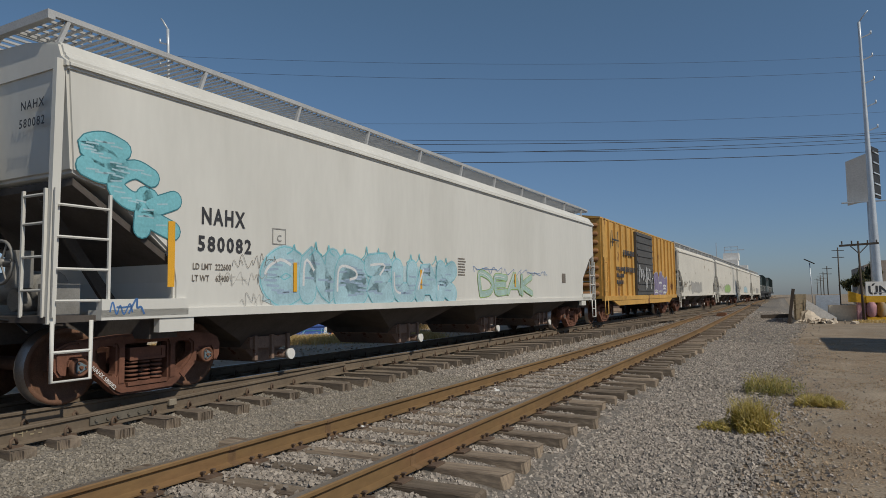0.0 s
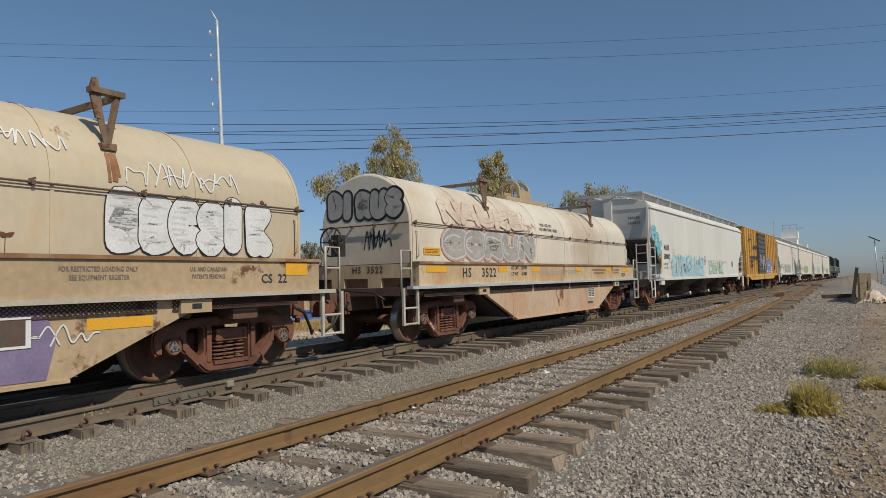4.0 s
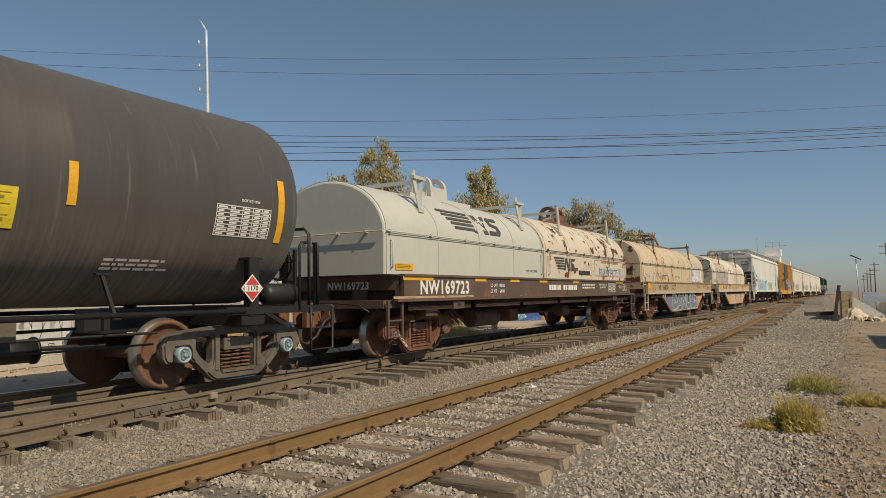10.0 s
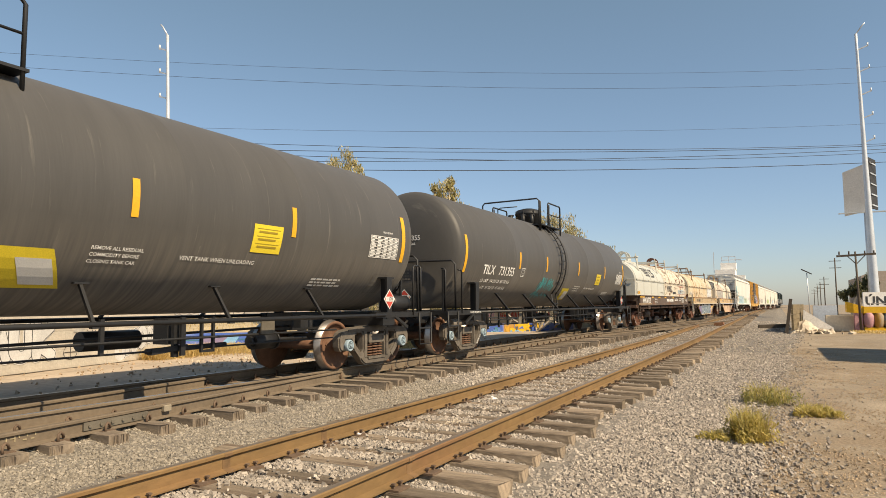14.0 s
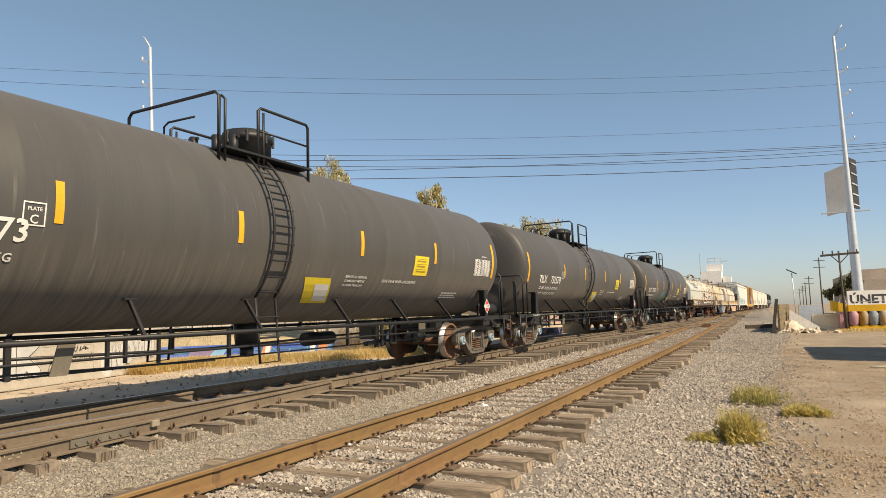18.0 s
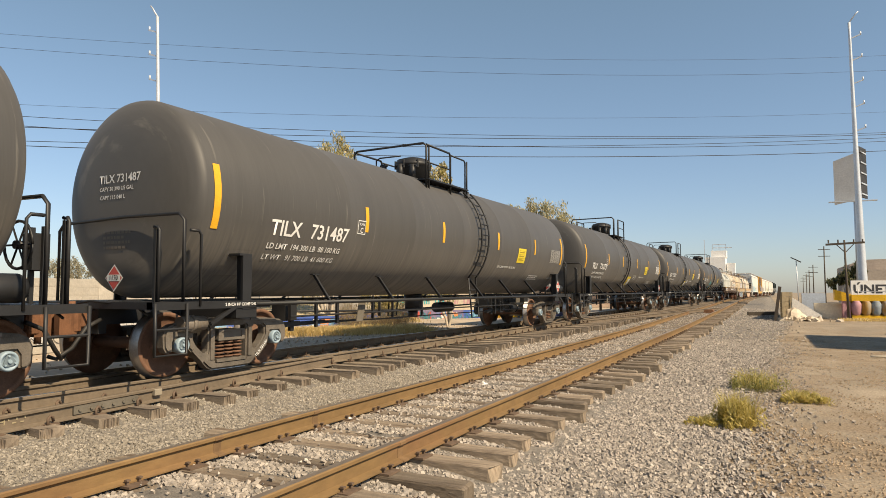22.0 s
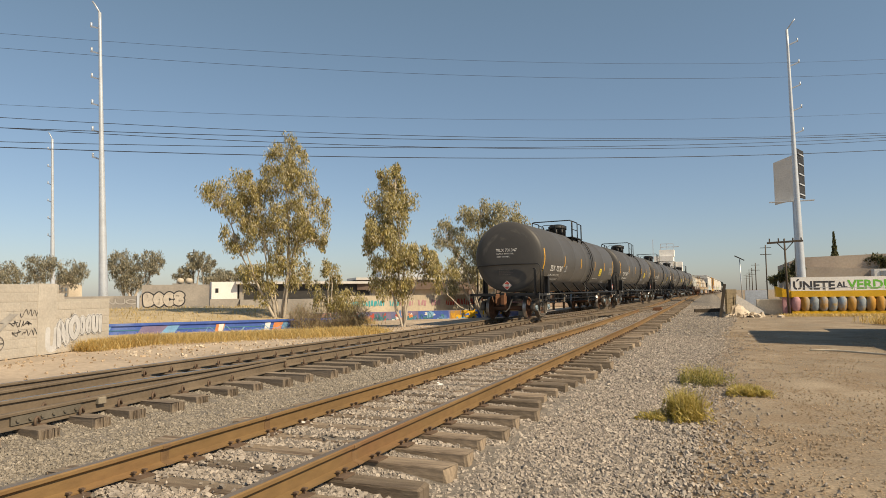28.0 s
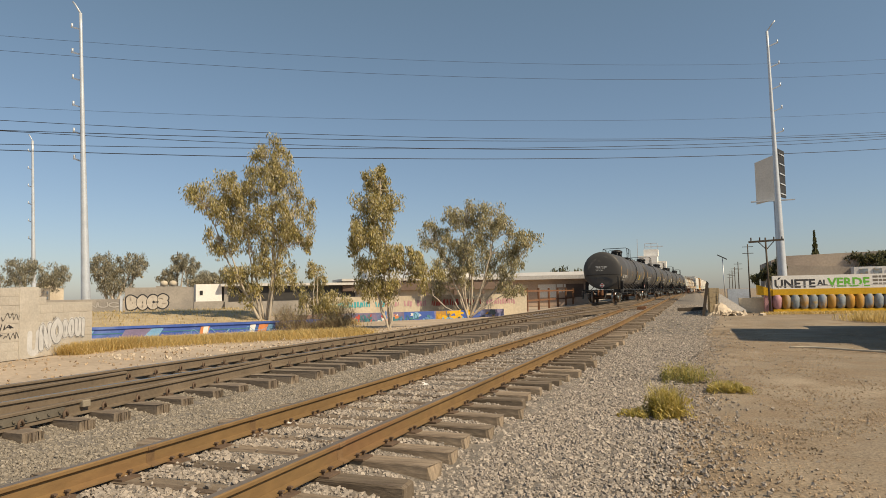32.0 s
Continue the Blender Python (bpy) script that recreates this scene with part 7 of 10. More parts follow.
# cream coil car
hs = thing("coil_car", "cream steel coil car with a rounded cover and faded graffiti", "coil car", "train cars")
w = []
coil_base(hs, 7.62, 5.13, m_hsrail, m_hsill, m_steel, w, m_hsgrey, True, 0.26)
for y0, y1 in ((-6.2, -3.9), (-3.8, -1.6), (-1.5, 0.7), (0.8, 3.0), (3.1, 6.2)):
    mesh_panel(hs, y0, y1, 1.47, 0.89, 1.03)
cv = coil_cover(hs, -6.10, 6.85, m_hs, 7, 3.32, w=NW)
for y in (-2.95, 3.85):
    bracket(cv, y, 3.32, m_cspost, NW)
lift_loops(cv, 0.55, m_csill, 3.32)
hand_wheel(hs, -0.45, -6.56, 1.97, m_dark, 0.28)
marks(hs, 1.33, (-3.37, -1.66, 1.12, 3.62), 0.42)
marks(hs, 1.33, (-6.16, 5.15), 0.70)
bm = bmesh.new()
decal(bm, -5.70, -5.12, 1.68, 1.82, side(NW, 0, 0, 0.015))
sgn = part("warning_sign", bm, m_yellow, hs, "orange-yellow warning sign with a dark print")
bm = bmesh.new()
bars(bm, 3, side(NW, -5.66, 1.79, 0.02), 0.50, 0.010, 0.022, 76)
part("print_bar", bm, m_letter, sgn)
lettering("HS    3522", 0.27, side(1.5, -4.18, 1.31), m_letter, hs, spread=1.2)
lettering("HS  3522", 0.17, rear(-6.38, 0.3, 1.40), m_letter, hs, spread=1.2)
lettering("OPEN CAR-DO NOT COVER", 0.16, side(1.5, -0.02, 1.31), m_hsghost, hs, spread=1.26, bold=0.03)
lettering("LD LMT   224700", 0.11, side(1.5, -2.35, 1.42), m_letter, hs)
lettering("LT WT      61300", 0.11, side(1.5, -2.35, 1.28), m_letter, hs)
lettering("CS 20", 0.15, side(1.5, 5.25, 1.21), m_letter, hs)
lettering("FOR RESTRICTED LOADING ONLY", 0.075, side(1.5, 3.0, 1.37), m_letgrey, hs)
lettering("SEE EQUIPMENT REGISTER", 0.075, side(1.5, 3.0, 1.28), m_letgrey, hs)
lettering("U.S. AND CANADIAN", 0.07, side(1.5, 4.55, 1.37), m_letgrey, hs)
lettering("PATENTS PENDING", 0.07, side(1.5, 4.55, 1.29), m_letgrey, hs)
lettering("FOR USE ON", 0.13, cover_wrap(0.14, 2.62, 3.32, 0.01, NW), m_letter, hs)
lettering("HS 3450 THRU 3630", 0.13, cover_wrap(0.24, 2.48, 3.32, 0.01, NW), m_letter, hs)
bm = bmesh.new()
for a, b in (((0, -0.22), (0.2, 0)), ((0.2, 0), (0, 0.22)), ((0, 0.22), (-0.2, 0)), ((-0.2, 0), (0, -0.22))):
    ribbon(bm, [a, b], 0.02, side(1.46, 0.0, 0.77))
part("diamond_mark", bm, m_truck, hs)
bm = bmesh.new()
decal(bm, 2.12, 2.62, 0.58, 0.92, side(1.46, 0, 0))
for a in (2.15, 2.39):
    decal(bm, a, a + 0.20, 0.61, 0.89, side(1.46, 0, 0, 0.009), mi=1)
    for j in range(5):
        decal(bm, a + 0.03, a + 0.16, 0.64 + 0.05 * j, 0.655 + 0.05 * j, side(1.46, 0, 0, 0.012))
part("data_stencil", bm, [m_white, m_nwsill], hs, "white-framed dark data stencil")
bm = bmesh.new()
decal(bm, 2.08, 2.56, 0.40, 0.50, side(1.46, 0, 0))
bars(bm, 1, side(1.46, 2.10, 0.47, 0.012), 0.4, 0.05, 0.04, 51, 1)
part("data_stencil", bm, [m_hsgrey, m_nwsill], hs, "pale stencil with a row of print")
for y in (-2.62, 2.02):
    bm = bmesh.new()
    box(bm, 1.459, 1.467, y - 0.012, y + 0.012, 0.27, 1.02)
    part("plate_seam", bm, m_hsill, hs)
throwup(hs, cover_wrap(-5.0, 1.60, 3.32, 0.014, NW), "CORUN", 4.2, 0.66, m_ggrey, m_gfaint2, 52, 0.46, 0.036, m_gpink, m_gfade, m_gfaint2, label="faded grey and white bubble graffiti")
throwup(hs, cover_wrap(-5.0, 2.34, 3.32, 0.014, NW), "NAUKE", 3.7, 0.60, m_hs, m_gpink, 53, 0.34, 0.022, None, m_gfade, label="worn pink outline graffiti")
scrawl(hs, cover_wrap(1.45, 1.72, 3.32, 0.01, NW), 1.6, 0.42, 9, m_gfade, 54, 0.006)
scrawl(hs, cover_wrap(-1.55, 2.44, 3.32, 0.01, NW), 0.75, 0.20, 5, m_gpink, 58, 0.022)
scrawl(hs, cover_wrap(-1.40, 2.30, 3.32, 0.01, NW), 0.55, 0.16, 4, m_gpink, 59, 0.022)
scrawl(hs, cover_wrap(2.8, 2.4, 3.32, 0.01, NW), 2.0, 0.3, 4, m_gfade, 55, 0.005)
throwup(hs, rear(-6.10, -0.92, 2.42), "DIRUS", 1.85, 0.56, m_ggrey, m_gblack, 56, 0.36, 0.022, m_gblack, label="grey bubble graffiti with a thick black outline")
scrawl(hs, rear(-6.10, 0.0, 1.8), 0.7, 0.42, 6, m_gblack, 57, 0.025)
CARS.append((hs, -4.15, 5.13, w))

# tan coil car with the big graffiti
cs = thing("coil_car", "tan rust-streaked coil car with white bubble graffiti", "coil car", "train cars")
w = []
coil_base(cs, 7.75, 5.05, m_csill, m_csill, m_cswalk, w, m_hsgrey, True, 0.18)
cv = coil_cover(cs, -6.07, 6.54, m_cs, 7, 3.32, w=NW)
rr = random.Random(86)
for y in (-3.4, 3.6):
    bracket(cv, y, 3.32, m_cspost, NW)
    for j in range(7):
        bm = bmesh.new()
        u = rr.uniform(-0.10, 0.10)
        ribbon(bm, [(u, 0.0), (u * 1.1, -0.2), (u * 1.2, -rr.uniform(0.25, 0.62))], rr.uniform(0.012, 0.04), cover_wrap(y, 2.82, 3.32, 0.006 + 0.0004 * j, NW))
        part("rust_run", bm, m_rustpale, cv)
lift_arch(cv, -1.0, m_cspost, 3.32)
marks(cs, 1.30, (5.85,), 0.42, hgt=0.17)
marks(cs, 1.25, (-6.5,), 0.35, hgt=0.22)
marks(cs, 0.74, (3.1,), 0.75, x=1.46)
for y0, y1 in ((-6.0, -0.2), (0.0, 3.9), (4.1, 6.1)):
    mesh_panel(cs, y0, y1, 1.47, 0.90, 1.03)
lettering("NS  164876", 0.31, side(1.5, -4.05, 1.29), m_letter, cs, spread=1.1)
lettering("LD LMT  220600", 0.10, side(1.5, -2.55, 1.37), m_letgrey, cs, "LEFT")
lettering("LT WT     54400", 0.10, side(1.5, -2.55, 1.24), m_letgrey, cs, "LEFT")
lettering("CS  22", 0.17, side(1.5, 5.64, 1.25), m_letter, cs)
lettering("FOR RESTRICTED LOADING ONLY", 0.075, side(1.5, 3.22, 1.38), m_letgrey, cs, wide=0.74)
lettering("SEE EQUIPMENT REGISTER", 0.075, side(1.5, 3.22, 1.29), m_letgrey, cs, wide=0.74)
lettering("U.S. AND CANADIAN", 0.075, side(1.5, 4.58, 1.38), m_letgrey, cs, wide=0.74)
lettering("PATENTS PENDING", 0.075, side(1.5, 4.58, 1.29), m_letgrey, cs, wide=0.74)
bm = bmesh.new()
decal(bm, 1.55, 2.55, 0.62, 0.92, side(1.475, 0, 0))
for a, b, c, d in ((1.60, 2.20, 0.65, 0.89), (2.25, 2.50, 0.65, 0.89)):
    decal(bm, a, b, c, d, side(1.475, 0, 0, 0.01), mi=1)
part("data_stencil", bm, [m_white, m_nwsill], cs)
throwup(cs, cover_wrap(3.52, 1.57, 3.32, 0.014, NW), "BECSIK", 2.35, 0.76, m_gwhite, m_gblack, 61, 0.38, 0.014, None, m_gfaint2, label="white bubble graffiti with black outlines")
scrawl(cs, cover_wrap(2.3, 2.72, 3.32, 0.014, NW), 0.85, 0.26, 7, m_gwhite, 62, 0.016)
scrawl(cs, cover_wrap(3.72, 2.42, 3.32, 0.014, NW), 1.2, 0.34, 8, m_gwhite, 63, 0.018)
scrawl(cs, cover_wrap(-5.45, 1.66, 3.32, 0.014, NW), 0.9, 0.30, 4, m_gwhite, 66, 0.028)
scrawl(cs, cover_wrap(-3.6, 1.64, 3.32, 0.014, NW), 1.3, 0.36, 5, m_cspost, 67, 0.022, "graffiti_tag", "worn brown tag")
for u0, u1, mt in ((-3.35, -2.3, m_gpurp), (-2.35, 2.0, m_gforest), (1.95, 2.7, m_gpurp)):
    bm = bmesh.new()
    poly_decal(bm, [(u0 + 0.15, 0.30), (u1, 0.29), (u1 + 0.1, 0.7), (u1 - 0.05, 1.0), (u0, 1.0), (u0 - 0.1, 0.68)] if u0 > -3 else [(-2.75, 0.29), (u1, 0.29), (u1, 1.0), (-3.75, 1.0), (-3.7, 0.72)], side(1.464, 0, 0))
    part("graffiti_field", bm, mt, cs, "dark painted ground of the graffiti")
throwup(cs, side(1.470, -2.45, 0.31), "DANUE", 4.6, 0.70, m_gslate, m_gmintw, 64, 0.38, 0.034, None, m_gforest, label="slate graffiti letters with pale mint outlines")
scrawl(cs, side(1.47, 2.35, 0.62), 0.6, 0.2, 4, m_gwhite, 65, 0.02)
lettering("NS 164876", 0.16, rear(-6.51, 0.55, 1.36), m_letter, cs)
rr = random.Random(41)
bm = bmesh.new()
# band of bare rust along the foot of the end sheet, with a ragged upper edge
top = [(-1.08 + 2.16 * i / 90, 1.68 + 0.13 * noise.noise((i * 0.11, 3.0, 0)) + 0.13 * abs(noise.noise((i * 0.31, 9.0, 0))) + 0.10 * math.exp(-i / 14) + rr.uniform(-0.015, 0.02)) for i in range(91)]
for (x0, z0), (x1, z1) in zip(top, top[1:]):
    poly_decal(bm, [(x0, 1.54), (x1, 1.54), (x1, max(1.56, z1)), (x0, max(1.56, z0))], rear(-6.07, 0, 0))
part("rust_band", bm, m_rustflake, cv, "red-brown band of bare rusted steel")
for px, pz, rx, rz in ((-0.98, 2.10, 0.10, 0.34), (-0.55, 2.12, 0.05, 0.13), (-0.36, 2.16, 0.05, 0.16), (-0.25, 2.10, 0.06, 0.11), (0.72, 2.86, 0.10, 0.09), (0.35, 3.18, 0.04, 0.06), (0.45, 2.05, 0.10, 0.06), (0.70, 1.98, 0.09, 0.20)):
    bm = bmesh.new()
    poly_decal(bm, blob(0, 0, rx, rz, rr, rough=0.3), rear(-6.07, px, pz))
    part("rust_patch", bm, m_rustflake, cv, "red-brown patch of bare rusted steel")
# flakes and runs of rust on the flank
for k in range(24):
    bm = bmesh.new()
    y, z = rr.uniform(-5.9, 6.3), rr.choice((rr.uniform(1.6, 1.85), rr.uniform(1.6, 2.2), rr.uniform(2.3, 2.9)))
    if y > 3.4 and z < 2.3:
        continue
    a, b = rr.uniform(0.02, 0.07), rr.uniform(0.03, 0.10)
    poly_decal(bm, blob(0, 0, a, b, rr, 14, 0.3), cover_wrap(y, z, 3.32, 0.008, NW))
    ribbon(bm, [(0, -b * 0.5), (rr.uniform(-0.01, 0.01), -b - 0.1), (0, -b - rr.uniform(0.08, 0.22))], 0.007, cover_wrap(y, z, 3.32, 0.009, NW))
    part("rust_flake", bm, m_rustflake, cv)
CARS.append((cs, -19.63, 5.05, w))

# dark-silled coil car with two covers
nw = thing("coil_car", "dark-silled coil car with one clean and one rust-flaked cover", "coil car", "train cars")
w = []
coil_base(nw, 8.30, 6.0, m_nwsill, None, m_nwsill, w, m_nwsill, False)
c1 = coil_cover(nw, -7.50, -0.56, m_nw1, 4, 3.29, label="clean pale grey cover", rail_mat=m_nw1)
c2 = coil_cover(nw, -0.40, 6.85, m_nw2, 4, 3.36, label="cream cover with flaking rust patches")
for c, ys_, mt in ((c1, (-6.1, -1.5), m_nw1), (c2, (1.15, 5.6), m_hsgrey)):
    for y in ys_:
        bracket(c, y, 3.30 if c is c1 else 3.36, mt, plain=c is c2)
lift_loops(c1, -3.95, m_nw1, 3.29)
lift_loops(c2, 3.5, m_truck, 3.36)
marks(nw, 1.415, (-7.10,), 1.0, hgt=0.07)
marks(nw, 1.415, (-4.45, -2.75, -1.05, 1.35), 0.5, hgt=0.07)
marks(nw, 1.43, (5.38,), 0.80, hgt=0.065)
bm = bmesh.new()
decal(bm, -7.19, -6.65, 1.60, 1.72, side(CW, 0, 0, 0.015))
sgn = part("warning_sign", bm, m_yellow, nw, "orange-yellow warning sign with a dark print")
bm = bmesh.new()
bars(bm, 3, side(CW, -7.15, 1.70, 0.02), 0.46, 0.009, 0.018, 77)
part("print_bar", bm, m_letter, sgn)
bm = bmesh.new()
decal(bm, -7.4, -4.55, 1.085, 1.125, side(1.5, 0, 0, 0.012))
part("pale_sill_edge", bm, m_csill, nw)
for y0, y1 in ((-6.9, -4.6), (-4.4, -2.2), (-2.0, 0.2), (0.4, 2.6), (2.8, 5.0), (5.2, 6.8)):
    mesh_panel(nw, y0, y1, 1.47, 0.88, 1.03)
lettering("NW169723", 0.36, side(1.5, -5.63, 1.275), m_white, nw, spread=1.1, bold=0.03)
lettering("NW169723", 0.20, rear(-7.06, 0.2, 1.32), m_white, nw, spread=1.08, bold=0.026)
bm = bmesh.new()
bars(bm, 1, side(1.5, -0.42, 1.36), 0.95, 0.14, 0.05, 71)
bars(bm, 1, side(1.5, 0.58, 1.36), 1.1, 0.14, 0.05, 72)
part("name_bars", bm, m_white, nw, "white bars of a worn railway name")
lettering("LD LMT  198100", 0.10, side(1.5, -3.75, 1.33), m_white, nw, "LEFT")
lettering("LT WT     64900", 0.10, side(1.5, -3.75, 1.20), m_white, nw, "LEFT")
lettering("FOR RESTRICTED LOADING ONLY", 0.075, side(1.5, 4.0, 1.38), m_white, nw, wide=0.68)
lettering("SEE EQUIPMENT REGISTER", 0.075, side(1.5, 4.0, 1.29), m_white, nw, wide=0.68)
bm = bmesh.new()
bars(bm, 2, side(1.5, 2.1, 1.385), 1.1, 0.04, 0.045, 78)
part("stencil_bars", bm, m_white, nw)
for y in (3.52, 0.9):
    bm = bmesh.new()
    box(bm, 1.499, 1.507, y - 0.015, y + 0.015, 1.09, 1.48)
    part("sill_seam", bm, m_nwsill, nw)
lettering("CS-12", 0.13, side(1.5, 5.85, 1.31), m_white, nw)
bm = bmesh.new()
for a, b, c, d in ((4.55, 5.35, 1.16, 1.18), (4.55, 5.35, 1.40, 1.42), (4.55, 4.57, 1.16, 1.42), (4.98, 5.0, 1.16, 1.42), (5.33, 5.35, 1.16, 1.42)):
    decal(bm, a, b, c, d, side(1.5, 0, 0))
bars(bm, 4, side(1.5, 4.60, 1.385), 0.34, 0.028, 0.022, 73)
bars(bm, 4, side(1.5, 5.03, 1.385), 0.26, 0.028, 0.022, 79)
part("data_panel", bm, m_white, nw)
bm = bmesh.new()
rr = random.Random(80)
edge = blob(6.35, 1.28, 0.20, 0.12, rr, 20, 0.22)
ribbon(bm, edge + edge[:1], 0.014, side(1.5, 0, 0))
bars(bm, 3, side(1.5, 6.24, 1.335), 0.22, 0.025, 0.02, 82)
part("map_emblem", bm, m_white, nw, "white outline emblem with small print")
# chips of bare and primed steel along the foot of the sill
for k in range(46):
    bm = bmesh.new()
    poly_decal(bm, blob(0, 0, rr.uniform(0.015, 0.07), rr.uniform(0.004, 0.009), rr, 9, 0.3), side(1.5, rr.uniform(-7.0, 6.9), rr.uniform(1.092, 1.115), 0.013 + 0.0001 * k))
    part("paint_chip", bm, rr.choice([m_csill, m_rustpale, m_rustpale]), nw)
# emblems as plain shapes: a block of speed lines and two slanted blocks
for y0, z0, sc in ((-5.70, 2.52, 1.0), (0.0, 1.78, 0.62)):
    bm = bmesh.new()
    wr = cover_wrap(y0, z0, 3.29 if sc == 1 else 3.36, 0.012)
    for k in range(5):
        decal(bm, (0.30 + 0.10 * k) * sc, 1.55 * sc, (0.50 - 0.115 * k) * sc, (0.57 - 0.115 * k) * sc, wr, nv=1, nu=4)
    poly = [[(1.58, 0.0), (1.72, 0.0), (1.82, 0.42), (1.98, 0.0), (2.14, 0.0), (2.28, 0.56), (2.12, 0.56), (2.04, 0.2), (1.90, 0.56), (1.72, 0.56)],
            [(2.18, 0.0), (2.62, 0.0), (2.70, 0.12), (2.66, 0.30), (2.42, 0.36), (2.44, 0.44), (2.74, 0.44), (2.78, 0.56), (2.36, 0.56), (2.28, 0.44), (2.32, 0.28), (2.54, 0.22), (2.54, 0.12), (2.22, 0.12)]]
    for pl in poly:
        poly_decal(bm, [((1.52 + (u - 1.58) * 1.16) * sc, v * sc) for u, v in pl], wr)
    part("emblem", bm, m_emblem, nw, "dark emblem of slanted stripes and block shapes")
rr = random.Random(83)
for k in range(64):
    bm = bmesh.new()
    y, z = rr.uniform(-0.3, 6.7), rr.choice((rr.uniform(1.62, 2.1), rr.uniform(2.34, 3.3), rr.uniform(2.5, 3.4)))
    big = rr.random() < 0.16
    a, b = (rr.uniform(0.10, 0.20), rr.uniform(0.07, 0.13)) if big else (rr.uniform(0.02, 0.06), rr.uniform(0.02, 0.06))
    if z < 2.3 and y > 2.0:
        a, b = a * 0.4, b * 0.4
    poly_decal(bm, blob(0, 0, a, b, rr, 16, 0.34), cover_wrap(y, z, 3.36, 0.006))
    for j in range(rr.randrange(0, 3)):
        u = rr.uniform(-a, a) * 0.8
        ribbon(bm, [(u, -b * 0.3), (u + 0.005, -b - 0.05), (u, -b - rr.uniform(0.06, 0.18))], 0.007, cover_wrap(y, z, 3.36, 0.007))
    part("rust_flake", bm, m_rustflake, c2)
# rust-eaten rim of the cover's end sheet
bm = bmesh.new()
k = cover_prof(CW * 0.955, 1.56, 2.26, 3.29, 30)
for (x0, z0), (x1, z1) in zip(k, k[1:]):
    f0, f1 = (0.80 + 0.10 * math.sin(x0 * 9 + z0 * 5) + rr.uniform(-0.03, 0.03) for i in range(2))
    poly_decal(bm, [(x0, z0), (x1, z1), (x1 * f1, 2.26 + (z1 - 2.26) * f1), (x0 * f0, 2.26 + (z0 - 2.26) * f0)], rear(-0.40, 0, 0))
part("rust_band", bm, m_rustflake, c2, "brown rusted rim of the cover's end")
# rust-stained runs below the guide posts
for y in (1.15, 5.6):
    for j in range(5):
        bm = bmesh.new()
        u = rr.uniform(-0.10, 0.10)
        ribbon(bm, [(u, 0.0), (u * 1.1, -0.2), (u * 1.2, -rr.uniform(0.3, 0.75))], rr.uniform(0.015, 0.035), cover_wrap(y, 2.70, 3.36, 0.008))
        part("rust_run", bm, m_rustflake, c2)
lettering("TYPE 3 NS COVER", 0.085, side(CW, -1.3, 1.70), m_letgrey, nw)
bm = bmesh.new()
bars(bm, 1, cover_wrap(2.1, 1.80, lift=0.012), 1.1, 0.13, 0.04, 74, skew=0.03)
part("faded_bars", bm, m_letter, nw, "dark slanted bars of a worn slogan")
lettering("PROTECTED TEMPERATURE COIL TRANSPORT", 0.115, cover_wrap(5.15, 2.12, lift=0.012), m_redworn, nw, wide=0.80, spread=0.95)
lettering("PROTECT II", 0.36, cover_wrap(5.17, 1.785, lift=0.010), m_gblue, nw, spread=1.28, bold=0.05)
lettering("PROTECT II", 0.36, cover_wrap(5.14, 1.80, lift=0.014), m_gpaleblue, nw, spread=1.28, bold=0.028)
bm = bmesh.new()
wr = cover_wrap(3.55, 1.66, lift=0.012)
for a, b, c, d in ((0, 2.95, 0, 0.022), (0, 2.95, 0.50, 0.522), (0, 0.025, 0, 0.52), (2.93, 2.955, 0, 0.52)):
    decal(bm, a, b, c, d, wr)
part("painted_frame", bm, m_gpink, nw)
bm = bmesh.new()
rod(bm, (0.75, -3.4, 0.58), (0.75, -2.2, 0.58), 0.2, n=16)
part("brake_reservoir", bm, m_nwsill, nw)
bm = bmesh.new()
rod(bm, (0.75, 2.0, 0.60), (0.75, 2.6, 0.60), 0.16, n=14)
part("brake_reservoir", bm, m_nwsill, nw)
bm = bmesh.new()
box(bm, 0.5, 0.9, -1.6, -1.1, 0.45, 0.75)
part("brake_valve", bm, m_truck, nw)
bm = bmesh.new()
for k in range(4):
    beam(bm, (0.6, -4.6 + k * 0.2, 0.85), (0.7, -4.3 + k * 0.25, 0.5), 0.04, 0.05)
beam(bm, (0.6, -4.8, 0.62), (0.6, 4.6, 0.58), 0.04, 0.04)
part("brake_rigging", bm, m_truck, nw)
lettering("NW 169723", 0.07, frame_text(-6.0, -1), m_white, nw)
lettering("HS 3522", 0.06, frame_text(-5.13 + 0.26, -1), m_white, hs)
CARS.append((nw, -35.64, 6.0, w))

# ---- surroundings ----
m_concrete = M("grey_block", (0.52, 0.48, 0.42), 0.92, var=0.14, scale=1.2, col2=(0.46, 0.415, 0.355), amt=0.4, scale2=0.8, bump=0.4, bscale=25, rand=0.05)
m_mortar = M("mortar", (0.50, 0.46, 0.40), 0.95, var=0.15, scale=3)
m_wall = M("grey_plaster", (0.36, 0.33, 0.29), 0.92, var=0.18, scale=0.6, col2=(0.28, 0.26, 0.235), amt=0.4, scale2=0.4)
m_whitewall = M("white_plaster", (0.86, 0.84, 0.80), 0.85, var=0.08, scale=0.8)
m_cream = M("cream_plaster", (0.62, 0.54, 0.42), 0.9, var=0.14, scale=0.5, col2=(0.50, 0.42, 0.32), amt=0.35)
m_tinroof = M("brown_roof_edge", (0.17, 0.12, 0.095), 0.85, var=0.2, scale=0.8)
m_roofw = M("pale_roof_sheet", (0.62, 0.60, 0.57), 0.7, var=0.1, scale=0.6)
